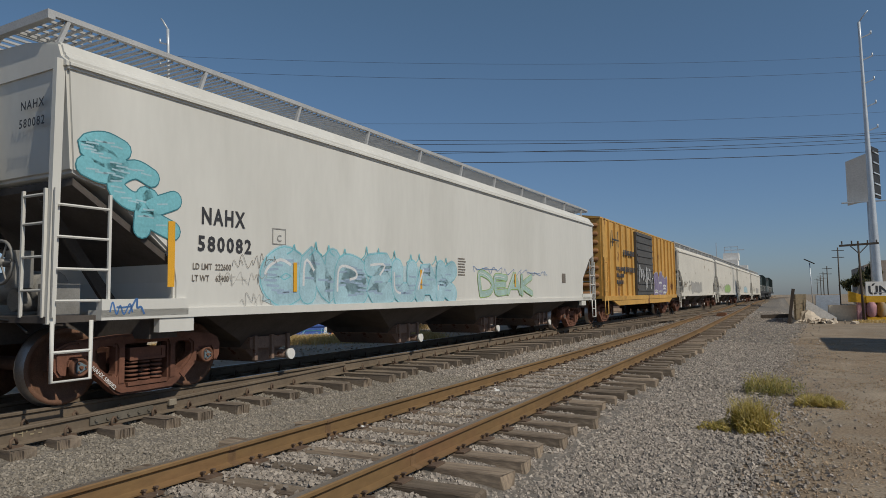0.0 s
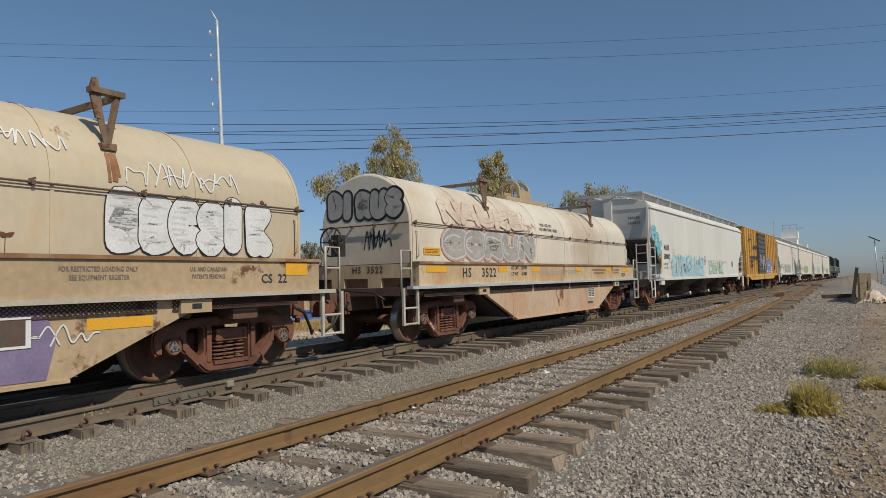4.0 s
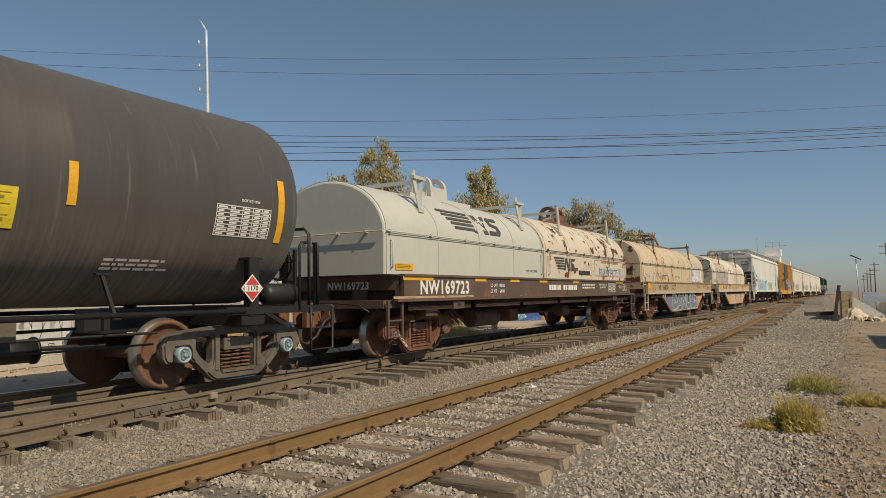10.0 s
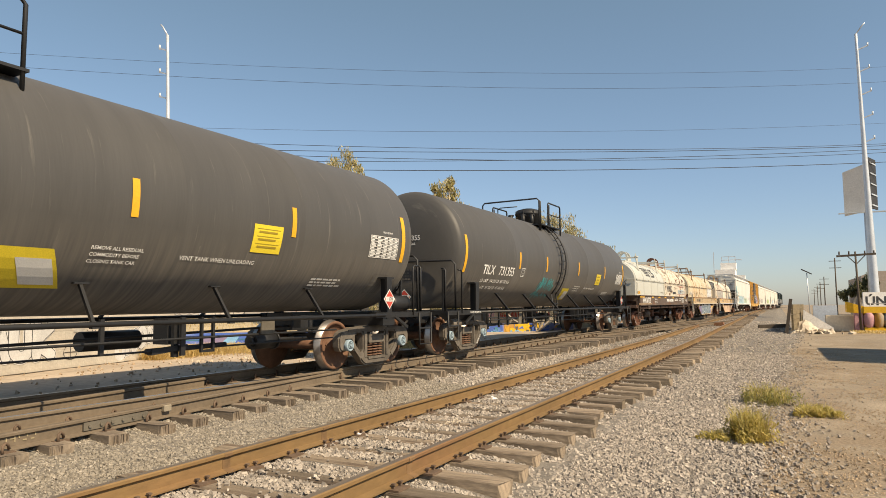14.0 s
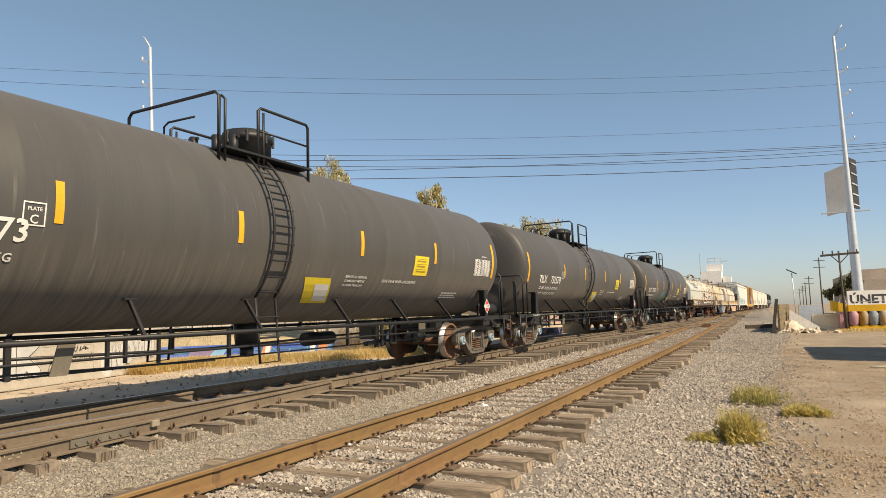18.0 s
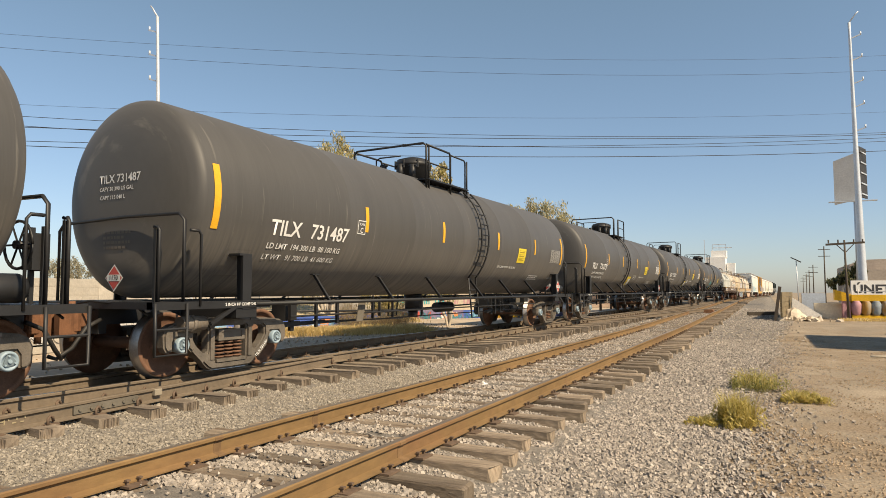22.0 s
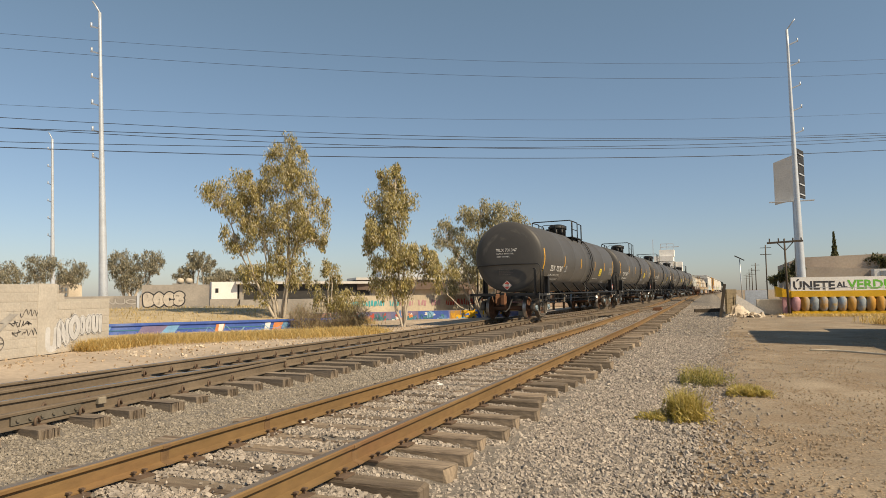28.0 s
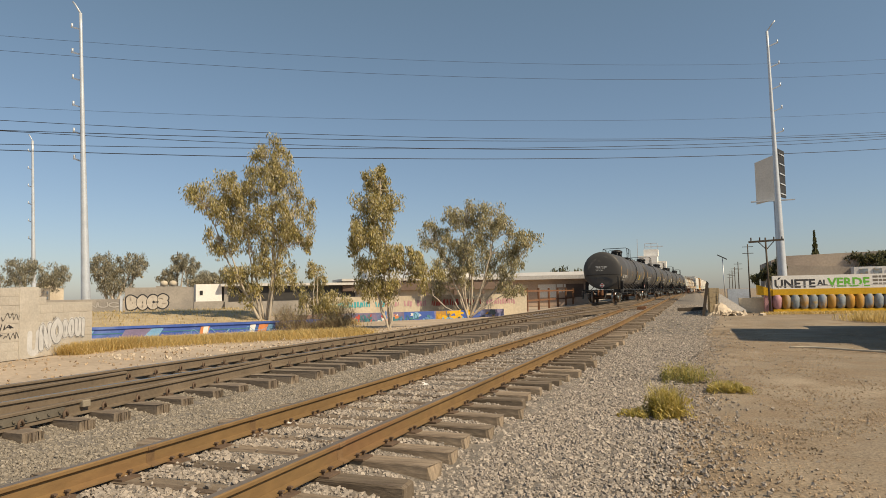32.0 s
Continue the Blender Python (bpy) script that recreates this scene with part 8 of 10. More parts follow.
m_bluewall = M("blue_mural_paint", (0.06, 0.13, 0.46), 0.7, var=0.22, scale=1.0, col2=(0.14, 0.22, 0.52), amt=0.35, scale2=0.7)
m_orange = M("orange_mural_paint", (0.70, 0.26, 0.10), 0.7, var=0.2, scale=3)
m_skyblue = M("sky_blue_mural_paint", (0.20, 0.42, 0.66), 0.7, var=0.2, scale=2)
m_muralblue = M("dull_blue_mural_paint", (0.16, 0.19, 0.36), 0.75, var=0.3, scale=1.2, col2=(0.30, 0.24, 0.36), amt=0.45, scale2=0.8)
m_pinkwall = M("faded_pink_plaster", (0.56, 0.43, 0.34), 0.9, var=0.14, scale=0.5, col2=(0.46, 0.35, 0.28), amt=0.35)
m_paleblue = M("pale_blue_paint", (0.60, 0.66, 0.74), 0.8, var=0.12, scale=1.0)
m_parapet = M("yellow_parapet_paint", (0.78, 0.45, 0.025), 0.65, var=0.1, scale=1.0)
m_ochre = M("ochre_mural_paint", (0.62, 0.33, 0.04), 0.7, var=0.25, scale=3)
m_ochre2 = M("stained_ochre_paint", (0.52, 0.27, 0.05), 0.75, var=0.3, scale=2, col2=(0.34, 0.28, 0.20), amt=0.45, scale2=1.6, stretch=(1, 1, 0.4))
m_ochre3 = M("blue_washed_ochre_paint", (0.46, 0.27, 0.09), 0.75, var=0.3, scale=3, col2=(0.26, 0.33, 0.40), amt=0.62, scale2=2.4, stretch=(1, 1, 0.5))
m_bluegrey = M("blue_grey_mural_paint", (0.27, 0.32, 0.36), 0.7, var=0.35, scale=4, col2=(0.42, 0.30, 0.13), amt=0.4, scale2=2.5)
m_pinkp = M("pink_mural_paint", (0.55, 0.30, 0.33), 0.7, var=0.25, scale=3)
m_greenp = M("green_sign_paint", (0.16, 0.52, 0.06), 0.65, var=0.1, scale=3)
m_redp = M("red_mural_paint", (0.50, 0.09, 0.07), 0.7, var=0.2, scale=3)
m_rustpost = M("rusty_post", (0.24, 0.115, 0.06), 0.9, var=0.3, scale=3, bump=0.3, bscale=20)
m_wood = M("old_wood_post", (0.10, 0.08, 0.062), 0.9, var=0.25, scale=2, stretch=(1, 1, 0.3))
m_cable = M("black_cable", (0.02, 0.02, 0.022), 0.6)
m_bark = M("pale_bark", (0.54, 0.47, 0.38), 0.9, var=0.3, scale=3, stretch=(1, 1, 0.3), bump=0.4, bscale=20)
m_rubble = M("beige_rubble", (0.60, 0.51, 0.40), 0.95, var=0.25, scale=3)
m_straw = M("straw_covered_soil", (0.60, 0.48, 0.30), 0.95, var=0.3, scale=2.0, col2=(0.48, 0.38, 0.24), amt=0.5, scale2=1.0, bump=0.8, bscale=20, fine=0.25)
m_thatch = M("grey_brown_slope", (0.42, 0.35, 0.29), 0.95, var=0.2, scale=0.25, col2=(0.50, 0.42, 0.34), amt=0.4)


def leaf_mat(name, cols):
    m = bpy.data.materials.new(name)
    m.use_nodes = True
    nt = m.node_tree
    ge = nt.nodes.new("ShaderNodeNewGeometry")
    cr = nt.nodes.new("ShaderNodeValToRGB")
    cr.color_ramp.elements[0].color, cr.color_ramp.elements[1].color = (*cols[0], 1), (*cols[-1], 1)
    for i, c in enumerate(cols[1:-1]):
        e = cr.color_ramp.elements.new((i + 1) / (len(cols) - 1))
        e.color = (*c, 1)
    nt.links.new(ge.outputs["Random Per Island"], cr.inputs[0])
    b = nt.nodes["Principled BSDF"]
    nt.links.new(cr.outputs[0], b.inputs["Base Color"])
    b.inputs["Roughness"].default_value = 0.6
    tr = nt.nodes.new("ShaderNodeBsdfTranslucent")
    nt.links.new(cr.outputs[0], tr.inputs[0])
    mx = nt.nodes.new("ShaderNodeMixShader")
    mx.inputs[0].default_value = 0.48
    out = nt.nodes["Material Output"]
    nt.links.new(b.outputs[0], mx.inputs[1])
    nt.links.new(tr.outputs[0], mx.inputs[2])
    nt.links.new(mx.outputs[0], out.inputs[0])
    return m


m_leaf = leaf_mat("eucalyptus_leaves", [(0.16, 0.155, 0.065), (0.34, 0.30, 0.11), (0.56, 0.46, 0.17), (0.58, 0.51, 0.31), (0.72, 0.65, 0.49)])
m_leafgrey = leaf_mat("grey_green_leaves", [(0.17, 0.17, 0.085), (0.36, 0.335, 0.18), (0.60, 0.54, 0.38), (0.54, 0.45, 0.23)])
m_leaffar = leaf_mat("dusty_far_leaves", [(0.16, 0.155, 0.10), (0.32, 0.30, 0.21), (0.44, 0.41, 0.31), (0.48, 0.43, 0.31)])
m_leafdark = leaf_mat("dark_leaves", [(0.06, 0.065, 0.03), (0.11, 0.115, 0.05), (0.17, 0.16, 0.07)])
m_brush = leaf_mat("dry_brown_brush", [(0.20, 0.14, 0.085), (0.33, 0.25, 0.16), (0.44, 0.35, 0.23), (0.30, 0.29, 0.14)])
m_grass = leaf_mat("dry_straw_grass", [(0.48, 0.34, 0.12), (0.64, 0.47, 0.18), (0.72, 0.58, 0.30)])
m_weedgreen = leaf_mat("olive_green_weed", [(0.16, 0.17, 0.06), (0.30, 0.29, 0.10), (0.46, 0.40, 0.14)])
m_weed = leaf_mat("yellow_green_weed", [(0.26, 0.23, 0.06), (0.46, 0.38, 0.10), (0.62, 0.50, 0.17), (0.56, 0.46, 0.22)])


def blades(name, feet, length, width, mat, seed, lean=0.35, droop=0.0, parent=None, tags=None):
    """Many thin leaves or blades in one mesh, each of two faces."""
    rng = np.random.default_rng(seed)
    n = len(feet)
    L = length * (0.55 + 0.7 * rng.random(n))
    a = rng.random(n) * math.tau
    d = np.stack([np.cos(a), np.sin(a), np.zeros(n)], 1)
    sd = np.stack([-np.sin(a + rng.normal(size=n) * 0.5), np.cos(a), np.zeros(n)], 1)
    up = np.array([0, 0, 1.0])
    ln = lean * (0.3 + rng.random(n))
    sgn = np.where(rng.random(n) < droop, -1.0, 1.0)[:, None]
    w = width * (0.6 + 0.8 * rng.random(n))[:, None]
    mid = feet + (up * sgn * 0.55 + d * ln[:, None] * 0.4) * L[:, None]
    tip = feet + (up * sgn * 0.95 + d * ln[:, None]) * L[:, None]
    v = np.stack([feet - sd * w * 0.35, feet + sd * w * 0.35, mid + sd * w * 0.5, mid - sd * w * 0.5, tip], 1)
    base = np.arange(n)[:, None] * 5
    loops = np.concatenate([base + np.array([[0, 1, 2, 3]]), base + np.array([[3, 2, 4]])], 1).reshape(-1)
    me = bpy.data.meshes.new(name)
    me.vertices.add(n * 5)
    me.vertices.foreach_set("co", v.reshape(-1))
    me.loops.add(n * 7)
    me.loops.foreach_set("vertex_index", loops.astype(np.int32))
    me.polygons.add(n * 2)
    st = np.stack([np.arange(n) * 7, np.arange(n) * 7 + 4], 1).reshape(-1)
    me.polygons.foreach_set("loop_start", st.astype(np.int32))
    me.polygons.foreach_set("loop_total", np.tile([4, 3], n).astype(np.int32))
    me.polygons.foreach_set("use_smooth", np.zeros(n * 2, dtype=bool))
    me.update()
    me.validate()
    me.materials.append(mat)
    ob = put(name, me, parent)
    return tagged(ob, **tags) if tags else ob


def tree(x, y, z, lobes, leaves, mat, label, seed, leaf=0.17, stems=4, spread=0.5, trunk_r=0.11, group="trees"):
    """Several leaning stems that fork into limbs, each limb ending in loose hanging sprays of leaves.
    Lobes are (across, height, half width, half height), with the foot at the origin."""
    rr = random.Random(seed)
    rng = np.random.default_rng(seed)
    t = thing("tree", label, "tree", group, pose(x, y, z))
    ux, uy = y / math.hypot(x, y), -x / math.hypot(x, y)
    sprays = []
    for u, h, ru, rh in lobes:
        for k in range(max(7, int(26 * ru * rh))):
            a, b, r = rr.uniform(0, math.tau), rr.uniform(-1, 1), rr.uniform(0.2, 1.0) ** 0.6
            c = math.sqrt(1 - b * b)
            p = Vector((u * ux, u * uy, h)) + Vector((ux, uy, 0)) * (ru * r * c * math.cos(a)) + Vector((-uy, ux, 0)) * (ru * 0.9 * r * c * math.sin(a)) + Vector((0, 0, rh * r * b))
            sprays.append((p, rr.uniform(0.13, 0.27) * (0.65 + 0.4 * ru)))
    bm = bmesh.new()
    joints = []
    for k in range(stems):
        a = k * math.tau / stems + rr.uniform(-0.4, 0.4)
        lo = lobes[k % len(lobes)]
        end = Vector((lo[0] * ux, lo[0] * uy, lo[1] * 0.92)) + Vector((rr.uniform(-0.2, 0.2), rr.uniform(-0.2, 0.2), 0))
        p = Vector((math.cos(a) * trunk_r * 0.9, math.sin(a) * trunk_r * 0.9, -0.1))
        n = 7
        prev, r0 = p, trunk_r * rr.uniform(0.7, 1.0)
        for i in range(1, n + 1):
            f = i / n
            q = p.lerp(end, f) + Vector((math.cos(a), math.sin(a), 0)) * spread * math.sin(f * math.pi) * 0.35 + Vector((rr.uniform(-0.06, 0.06), rr.uniform(-0.06, 0.06), 0))
            r1 = max(0.012, r0 * (1 - f) ** 0.8 + 0.012)
            rod(bm, prev, q, max(0.012, r0 * (1 - (i - 1) / n) ** 0.8 + 0.012), r1, 7, caps=False)
            if i >= 2:
                joints.append((q.copy(), r1))
            prev = q
    part("trunk", bm, m_bark, t, smooth=True)
    bm = bmesh.new()
    for p, r in sprays:
        j = min(joints, key=lambda o: (o[0] - p).length + max(0, o[0].z - p.z) * 1.5)
        m = j[0].lerp(p, 0.55) + Vector((0, 0, 0.12))
        rod(bm, j[0], m, min(0.026, j[1] * 0.7), 0.012, 5, caps=False)
        rod(bm, m, p, 0.012, 0.005, 4, caps=False)
    tagged(part("limbs", bm, m_bark, t), kind="stuff")
    per = max(8, leaves // len(sprays))
    pts = []
    for p, r in sprays:
        q = np.clip(rng.normal(size=(per, 3)), -1.7, 1.7) * np.array([r * 0.58, r * 0.58, r * 0.74])
        q[:, 2] -= 0.3 * r
        pts.append(q + np.array(p))
    blades("crown", np.concatenate(pts), leaf, leaf * 0.32, mat, seed, 0.9, 0.82, t)
    return t


tree(-17.0, 23.3, -0.1, [(0.2, 7.3, 0.85, 0.9), (0.1, 6.3, 1.25, 0.95), (-1.3, 6.1, 0.9, 0.75), (-2.4, 5.5, 0.95, 0.8), (-0.9, 5.1, 1.4, 1.0), (1.0, 5.1, 1.05, 1.05), (-1.5, 3.9, 1.05, 0.9), (0.3, 3.9, 1.15, 0.95), (1.45, 4.0, 0.55, 0.8), (-0.2, 2.7, 0.9, 0.6), (-1.3, 2.2, 0.6, 0.7), (0.9, 2.2, 0.7, 0.7), (-0.5, 1.5, 0.6, 0.5)], 30000, m_leaf, "tall multi-stemmed eucalyptus with thin drooping olive leaves", 11, 0.125, 8, 0.6, 0.062)
tree(-11.7, 24.2, -0.1, [(-0.45, 6.1, 0.6, 0.75), (-0.45, 5.0, 0.95, 1.0), (-0.75, 3.8, 1.15, 0.95), (-0.4, 2.8, 1.05, 0.8), (0.8, 2.7, 0.8, 0.65), (1.5, 2.2, 0.7, 0.55), (-0.3, 1.8, 0.95, 0.6)], 20000, m_leaf, "slender eucalyptus with sparse olive leaves", 12, 0.125, 5, 0.3, 0.042)
tree(-11.8, 34.4, -0.1, [(-0.2, 5.6, 1.25, 1.05), (-1.7, 4.5, 1.1, 1.05), (1.3, 5.3, 1.35, 1.1), (3.1, 4.1, 1.1, 1.05), (0.3, 3.9, 1.5, 1.0), (2.0, 3.0, 1.3, 0.8), (-1.2, 2.8, 1.0, 0.8), (0.2, 2.4, 1.4, 0.7), (-1.9, 1.6, 0.8, 0.6), (2.3, 1.6, 0.9, 0.6)], 22000, m_leafgrey, "broad multi-stemmed eucalyptus with grey-green leaves", 13, 0.14, 13, 1.1, 0.062)
# undergrowth by the trees and trees farther off
tree(-16.9, 26.9, -0.1, [(0.0, 2.3, 0.45, 0.9), (0.1, 1.2, 0.9, 0.7), (0.8, 0.9, 0.9, 0.6)], 6000, m_leaf, "young green tree in undergrowth", 14, 0.12, 4, 0.3, 0.05)
tree(-60.0, 44.0, 0.0, [(-3, 3.4, 2.0, 1.3), (0, 4.0, 1.8, 1.4), (2.6, 3.6, 1.6, 1.5)], 10800, m_leaffar, "distant olive-brown tree behind the wall", 15, 0.20, 5, 0.6, 0.2, "far trees")
tree(-55.3, 50.5, 0.0, [(-1.2, 4.6, 1.9, 1.5), (1.8, 4.8, 1.7, 1.3), (0, 3.0, 1.8, 1.2)], 10800, m_leaffar, "distant grey-green tree with an airy crown", 16, 0.20, 5, 0.8, 0.2, "far trees")
tree(-50.5, 55.0, 0.0, [(0, 4.9, 1.5, 1.2), (-1.5, 3.6, 1.2, 0.9), (1.6, 3.4, 1.8, 0.8)], 9600, m_leaffar, "distant grey-green tree with a rounded crown", 17, 0.20, 5, 0.6, 0.2, "far trees")
tree(-44.0, 55.0, 0.0, [(0, 3.6, 1.6, 0.9), (-2.2, 3.2, 1.4, 0.7)], 6000, m_leaffar, "distant dark tree beyond the sheds", 18, 0.20, 4, 0.5, 0.15, "far trees")
tree(-31.0, 60.0, 0.0, [(0, 3.9, 1.2, 1.3), (0.2, 2.6, 1.4, 0.9)], 4500, m_leafdark, "distant dark conifer-like tree beyond the sheds", 19, 0.28, 3, 0.3, 0.15, "far trees")
tree(-14.0, 75.0, 0.0, [(0, 3.0, 2.2, 0.8), (3, 2.8, 1.6, 0.7)], 1800, m_leafdark, "distant low dark tree", 20, 0.45, 4, 0.6, 0.15, "far trees")
tree(8.3, 95.0, 0.0, [(0.6, 3.3, 1.1, 0.9), (1.8, 4.2, 0.8, 0.75), (-0.7, 2.6, 0.9, 0.7)], 4200, m_leafdark, "dark tree beyond the parapet", 21, 0.3, 5, 0.6, 0.2, "far trees")
tree(21.5, 104.0, 3.6, [(0, 1.5, 2.2, 0.5), (2.6, 1.6, 1.6, 0.5)], 2200, m_leafdark, "low green bushes on the slope", 22, 0.5, 4, 0.8, 0.12, "far trees")
tree(24.0, 100.0, 2.0, [(0, 1.8, 2.4, 1.0), (3.0, 1.7, 1.8, 0.9)], 2200, m_leafdark, "dark green bushes on the slope", 23, 0.5, 4, 0.8, 0.12, "far trees")


def patch(rng, n, ax, ay, bx, by, wid):
    f = rng.random(n)
    o = rng.normal(size=n) * wid
    ln = math.hypot(bx - ax, by - ay)
    return np.stack([ax + (bx - ax) * f - (by - ay) / ln * o, ay + (by - ay) * f + (bx - ax) / ln * o, np.full(n, -0.14)], 1)


rng = np.random.default_rng(40)
blades("dry_grass", patch(rng, 5000, -14.75, 12.0, -15.4, 14.8, 0.22), 0.30, 0.010, m_grass, 41, 0.9, 0, None, dict(label="tall dry straw-coloured grass beside the block wall", category="dry grass", kind="stuff"))
blades("dry_grass", patch(rng, 17000, -16.0, 14.4, -10.9, 20.7, 0.62), 0.26, 0.010, m_grass, 42, 0.9, 0, None, dict(label="dry straw-coloured grass in front of the blue wall", category="dry grass", kind="stuff"))
blades("dry_grass", patch(rng, 6000, -22.0, 21.5, -15.5, 28.0, 1.2), 0.30, 0.016, m_grass, 43, 0.5, 0, None, dict(label="dry grass on the bank behind the blue wall", category="dry grass", kind="stuff"))
bf = patch(rng, 6000, -15.9, 22.4, -13.7, 24.6, 0.5)
bf[:, 2] += rng.random(6000) * (0.45 + 0.30 * np.sin(bf[:, 0] * 3.1) + 0.18 * np.sin(bf[:, 1] * 5.3))
blades("brush", bf, 0.30, 0.010, m_brush, 44, 1.6, 0.25, None, dict(label="tangled dry brown brush under the trees", category="brush", kind="stuff"))
blades("dry_grass", patch(rng, 2200, 3.6, 43.6, 10.5, 44.2, 0.5) - np.array([0, 0, 0.22]), 0.16, 0.03, m_grass, 45, 0.5, 0, None, dict(label="dry grass at the foot of the painted balustrade", category="dry grass", kind="stuff"))
blades("dry_grass", patch(rng, 2600, 6.5, 34.0, 12.0, 36.0, 0.9) - np.array([0, 0, 0.22]), 0.40, 0.03, m_grass, 46, 0.5, 0, None, dict(label="patch of dry straw grass on the dirt", category="dry grass", kind="stuff"))


def weed(x, y, r, h, n, seed, label, mat=None):
    rg = np.random.default_rng(seed)
    t = thing("weed_clump", label, "weed", "weeds on the dirt", pose(x, y, ground_z(x, y)))
    bm = bmesh.new()
    rr = random.Random(seed)
    for k in range(16):
        a, s = rr.uniform(0, math.tau), rr.uniform(0.2, 1)
        pipe(bm, [(0, 0, -0.02), (math.cos(a) * r * s * 0.5, math.sin(a) * r * s * 0.5, h * 0.55), (math.cos(a) * r * s, math.sin(a) * r * s, h * rr.uniform(0.5, 0.85))], 0.004, 4)
    tagged(part("stems", bm, m_weed, t), kind="stuff")
    a, s = rg.random(n) * math.tau, np.sqrt(rg.random(n))
    wob = 1 + 0.28 * np.sin(3 * a + seed) + 0.18 * np.sin(7 * a + 2 * seed)
    zz = rg.random(n) ** 1.1 * h * (1.0 - 0.55 * s) * (0.75 + 0.25 * np.sin(5 * a + 9 * s + seed))
    blades("leaves", np.stack([np.cos(a) * s * r * wob, np.sin(a) * s * r * wob, zz], 1), 0.042, 0.017, mat or m_weed, seed, 1.7, 0.25, t)
    m = n // 4
    tall = blades("foliage", np.stack([np.cos(a[:m]) * s[:m] * r * 0.8, np.sin(a[:m]) * s[:m] * r * 0.8, zz[:m] * 0.4], 1), h * 0.78, 0.006, m_weed, seed + 1, 0.45, 0.0, t)


weed(-0.42, 8.75, 0.26, 0.44, 2000, 51, "yellow-green weed clump on the edge of the gravel")
weed(-0.78, 8.6, 0.18, 0.14, 400, 54, "low yellow-green weed beside the taller clump")
weed(-0.28, 12.2, 0.44, 0.38, 1100, 52, "sparse green weed clump with dry stems", m_weedgreen)
weed(0.38, 11.2, 0.30, 0.18, 1400, 53, "low pale green weed clump casting a long shadow")

# ---- block wall on the far side ----
WX, WY, UX, UY = -15.12, 11.42, -0.243, 0.970
wall = thing("block_wall", "grey concrete block wall with sprayed tags, lower at one end", "wall", kind="structure")
wall.matrix_basis = Matrix.Translation((WX, WY, -0.12)) @ Euler((0, 0, math.atan2(UY, UX))).to_matrix().to_4x4()
bm = bmesh.new()
box(bm, -5.8, 0.0, -0.109, 0.09, 0, 1.66)
box(bm, 0.0, 2.02, -0.109, 0.09, 0, 1.32)
part("wall_core", bm, m_mortar, wall)
bm = bmesh.new()
box(bm, -0.196, 0.196, -0.075, 0.075, -0.099, 0.099)
bmesh.ops.bevel(bm, geom=bm.edges[:], offset=0.003, segments=1, affect="EDGES")
me = bpy.data.meshes.new("block")
bm.to_mesh(me)
bm.free()
me.materials.append(m_concrete)
rr = random.Random(9)
for row in range(8):
    z = 0.105 + row * 0.21
    k = -5.8 + (0.2 if row % 2 else 0.0)
    while k < 1.9:
        if z < (1.7 if k < -0.1 else 1.36):
            put("block", me, wall, m=pose(k + 0.2 if k < 1.62 else 1.82, -0.037 - rr.uniform(0, 0.004), z))
        k += 0.405
bm = bmesh.new()
box(bm, -0.62, -0.02, -0.128, 0.12, 0, 1.70)
part("wall_pier", bm, m_concrete, wall)
# the face towards the tracks
face = lambda u0, z0: (lambda u, v: Vector((u0 + u, -0.126, z0 + v)))
throwup(wall, face(-0.36, 0.06), "UNO", 1.18, 0.66, m_gfaint2, m_gblack, 91, 0.24, 0.012, m_gwhite, drop=-0.10, label="white sprayed letters with thin black outlines")
throwup(wall, face(0.80, 0.40), "OOUI", 0.98, 0.48, m_gfaint2, m_gblack, 92, 0.26, 0.012, m_gwhite, label="white sprayed letters with thin black outlines")
scrawl(wall, face(-0.35, 0.80), 0.25, 0.12, 4, m_gblack, 93, 0.010)
scrawl(wall, face(0.5, 0.86), 0.12, 0.10, 3, m_gblack, 94, 0.008)
scrawl(wall, face(-1.15, 0.92), 0.62, 0.18, 5, m_gblack, 95, 0.014)
scrawl(wall, face(-1.42, 0.70), 0.42, 0.15, 4, m_gblack, 96, 0.014)
scrawl(wall, face(-1.35, 0.50), 0.48, 0.15, 4, m_gblack, 97, 0.014)
bm = bmesh.new()
poly_decal(bm, [(-1.75, 0.82), (-1.25, 1.14), (-1.45, 1.0), (-1.22, 1.0), (-1.85, 0.52), (-1.62, 0.80)], lambda u, v: Vector((u, -0.127, v)))
part("graffiti_bolt", bm, m_ggrey, wall, "grey sprayed lightning bolt")
bm = bmesh.new()
for q in ([(-1.80 + 0.2 * math.cos(k * math.tau / 18), 0.36 + 0.17 * math.sin(k * math.tau / 18)) for k in range(19)], [(-1.98, 0.36), (-1.62, 0.36)], [(-1.80, 0.20), (-1.80, 0.52)]):
    ribbon(bm, q, 0.014, lambda u, v: Vector((u, -0.128, v)))
part("graffiti_tag", bm, m_gblack, wall, "black sprayed circle with a cross")
throwup(wall, face(-4.6, 0.25), "NAUK", 2.3, 0.85, m_gfaint2, m_gblack, 111, 0.28, 0.016, m_gwhite, label="white sprayed letters with thin black outlines")


def slab(name, p, q, z0, z1, thick, mat, label, cat, kind="structure"):
    """A straight upright wall from p to q."""
    p, q = Vector(p), Vector(q)
    L = (q - p).length
    t = thing(name, label, cat, kind=kind, m=Matrix.Translation((p.x, p.y, 0)) @ Euler((0, 0, math.atan2(q.y - p.y, q.x - p.x))).to_matrix().to_4x4())
    bm = bmesh.new()
    box(bm, 0, L, 0, thick, z0, z1)
    part("wall_face", bm, mat, t)
    return t, L


def on_face(u0, z0, lift=0.01):
    return lambda u, v: Vector((u0 + u, -lift, z0 + v))


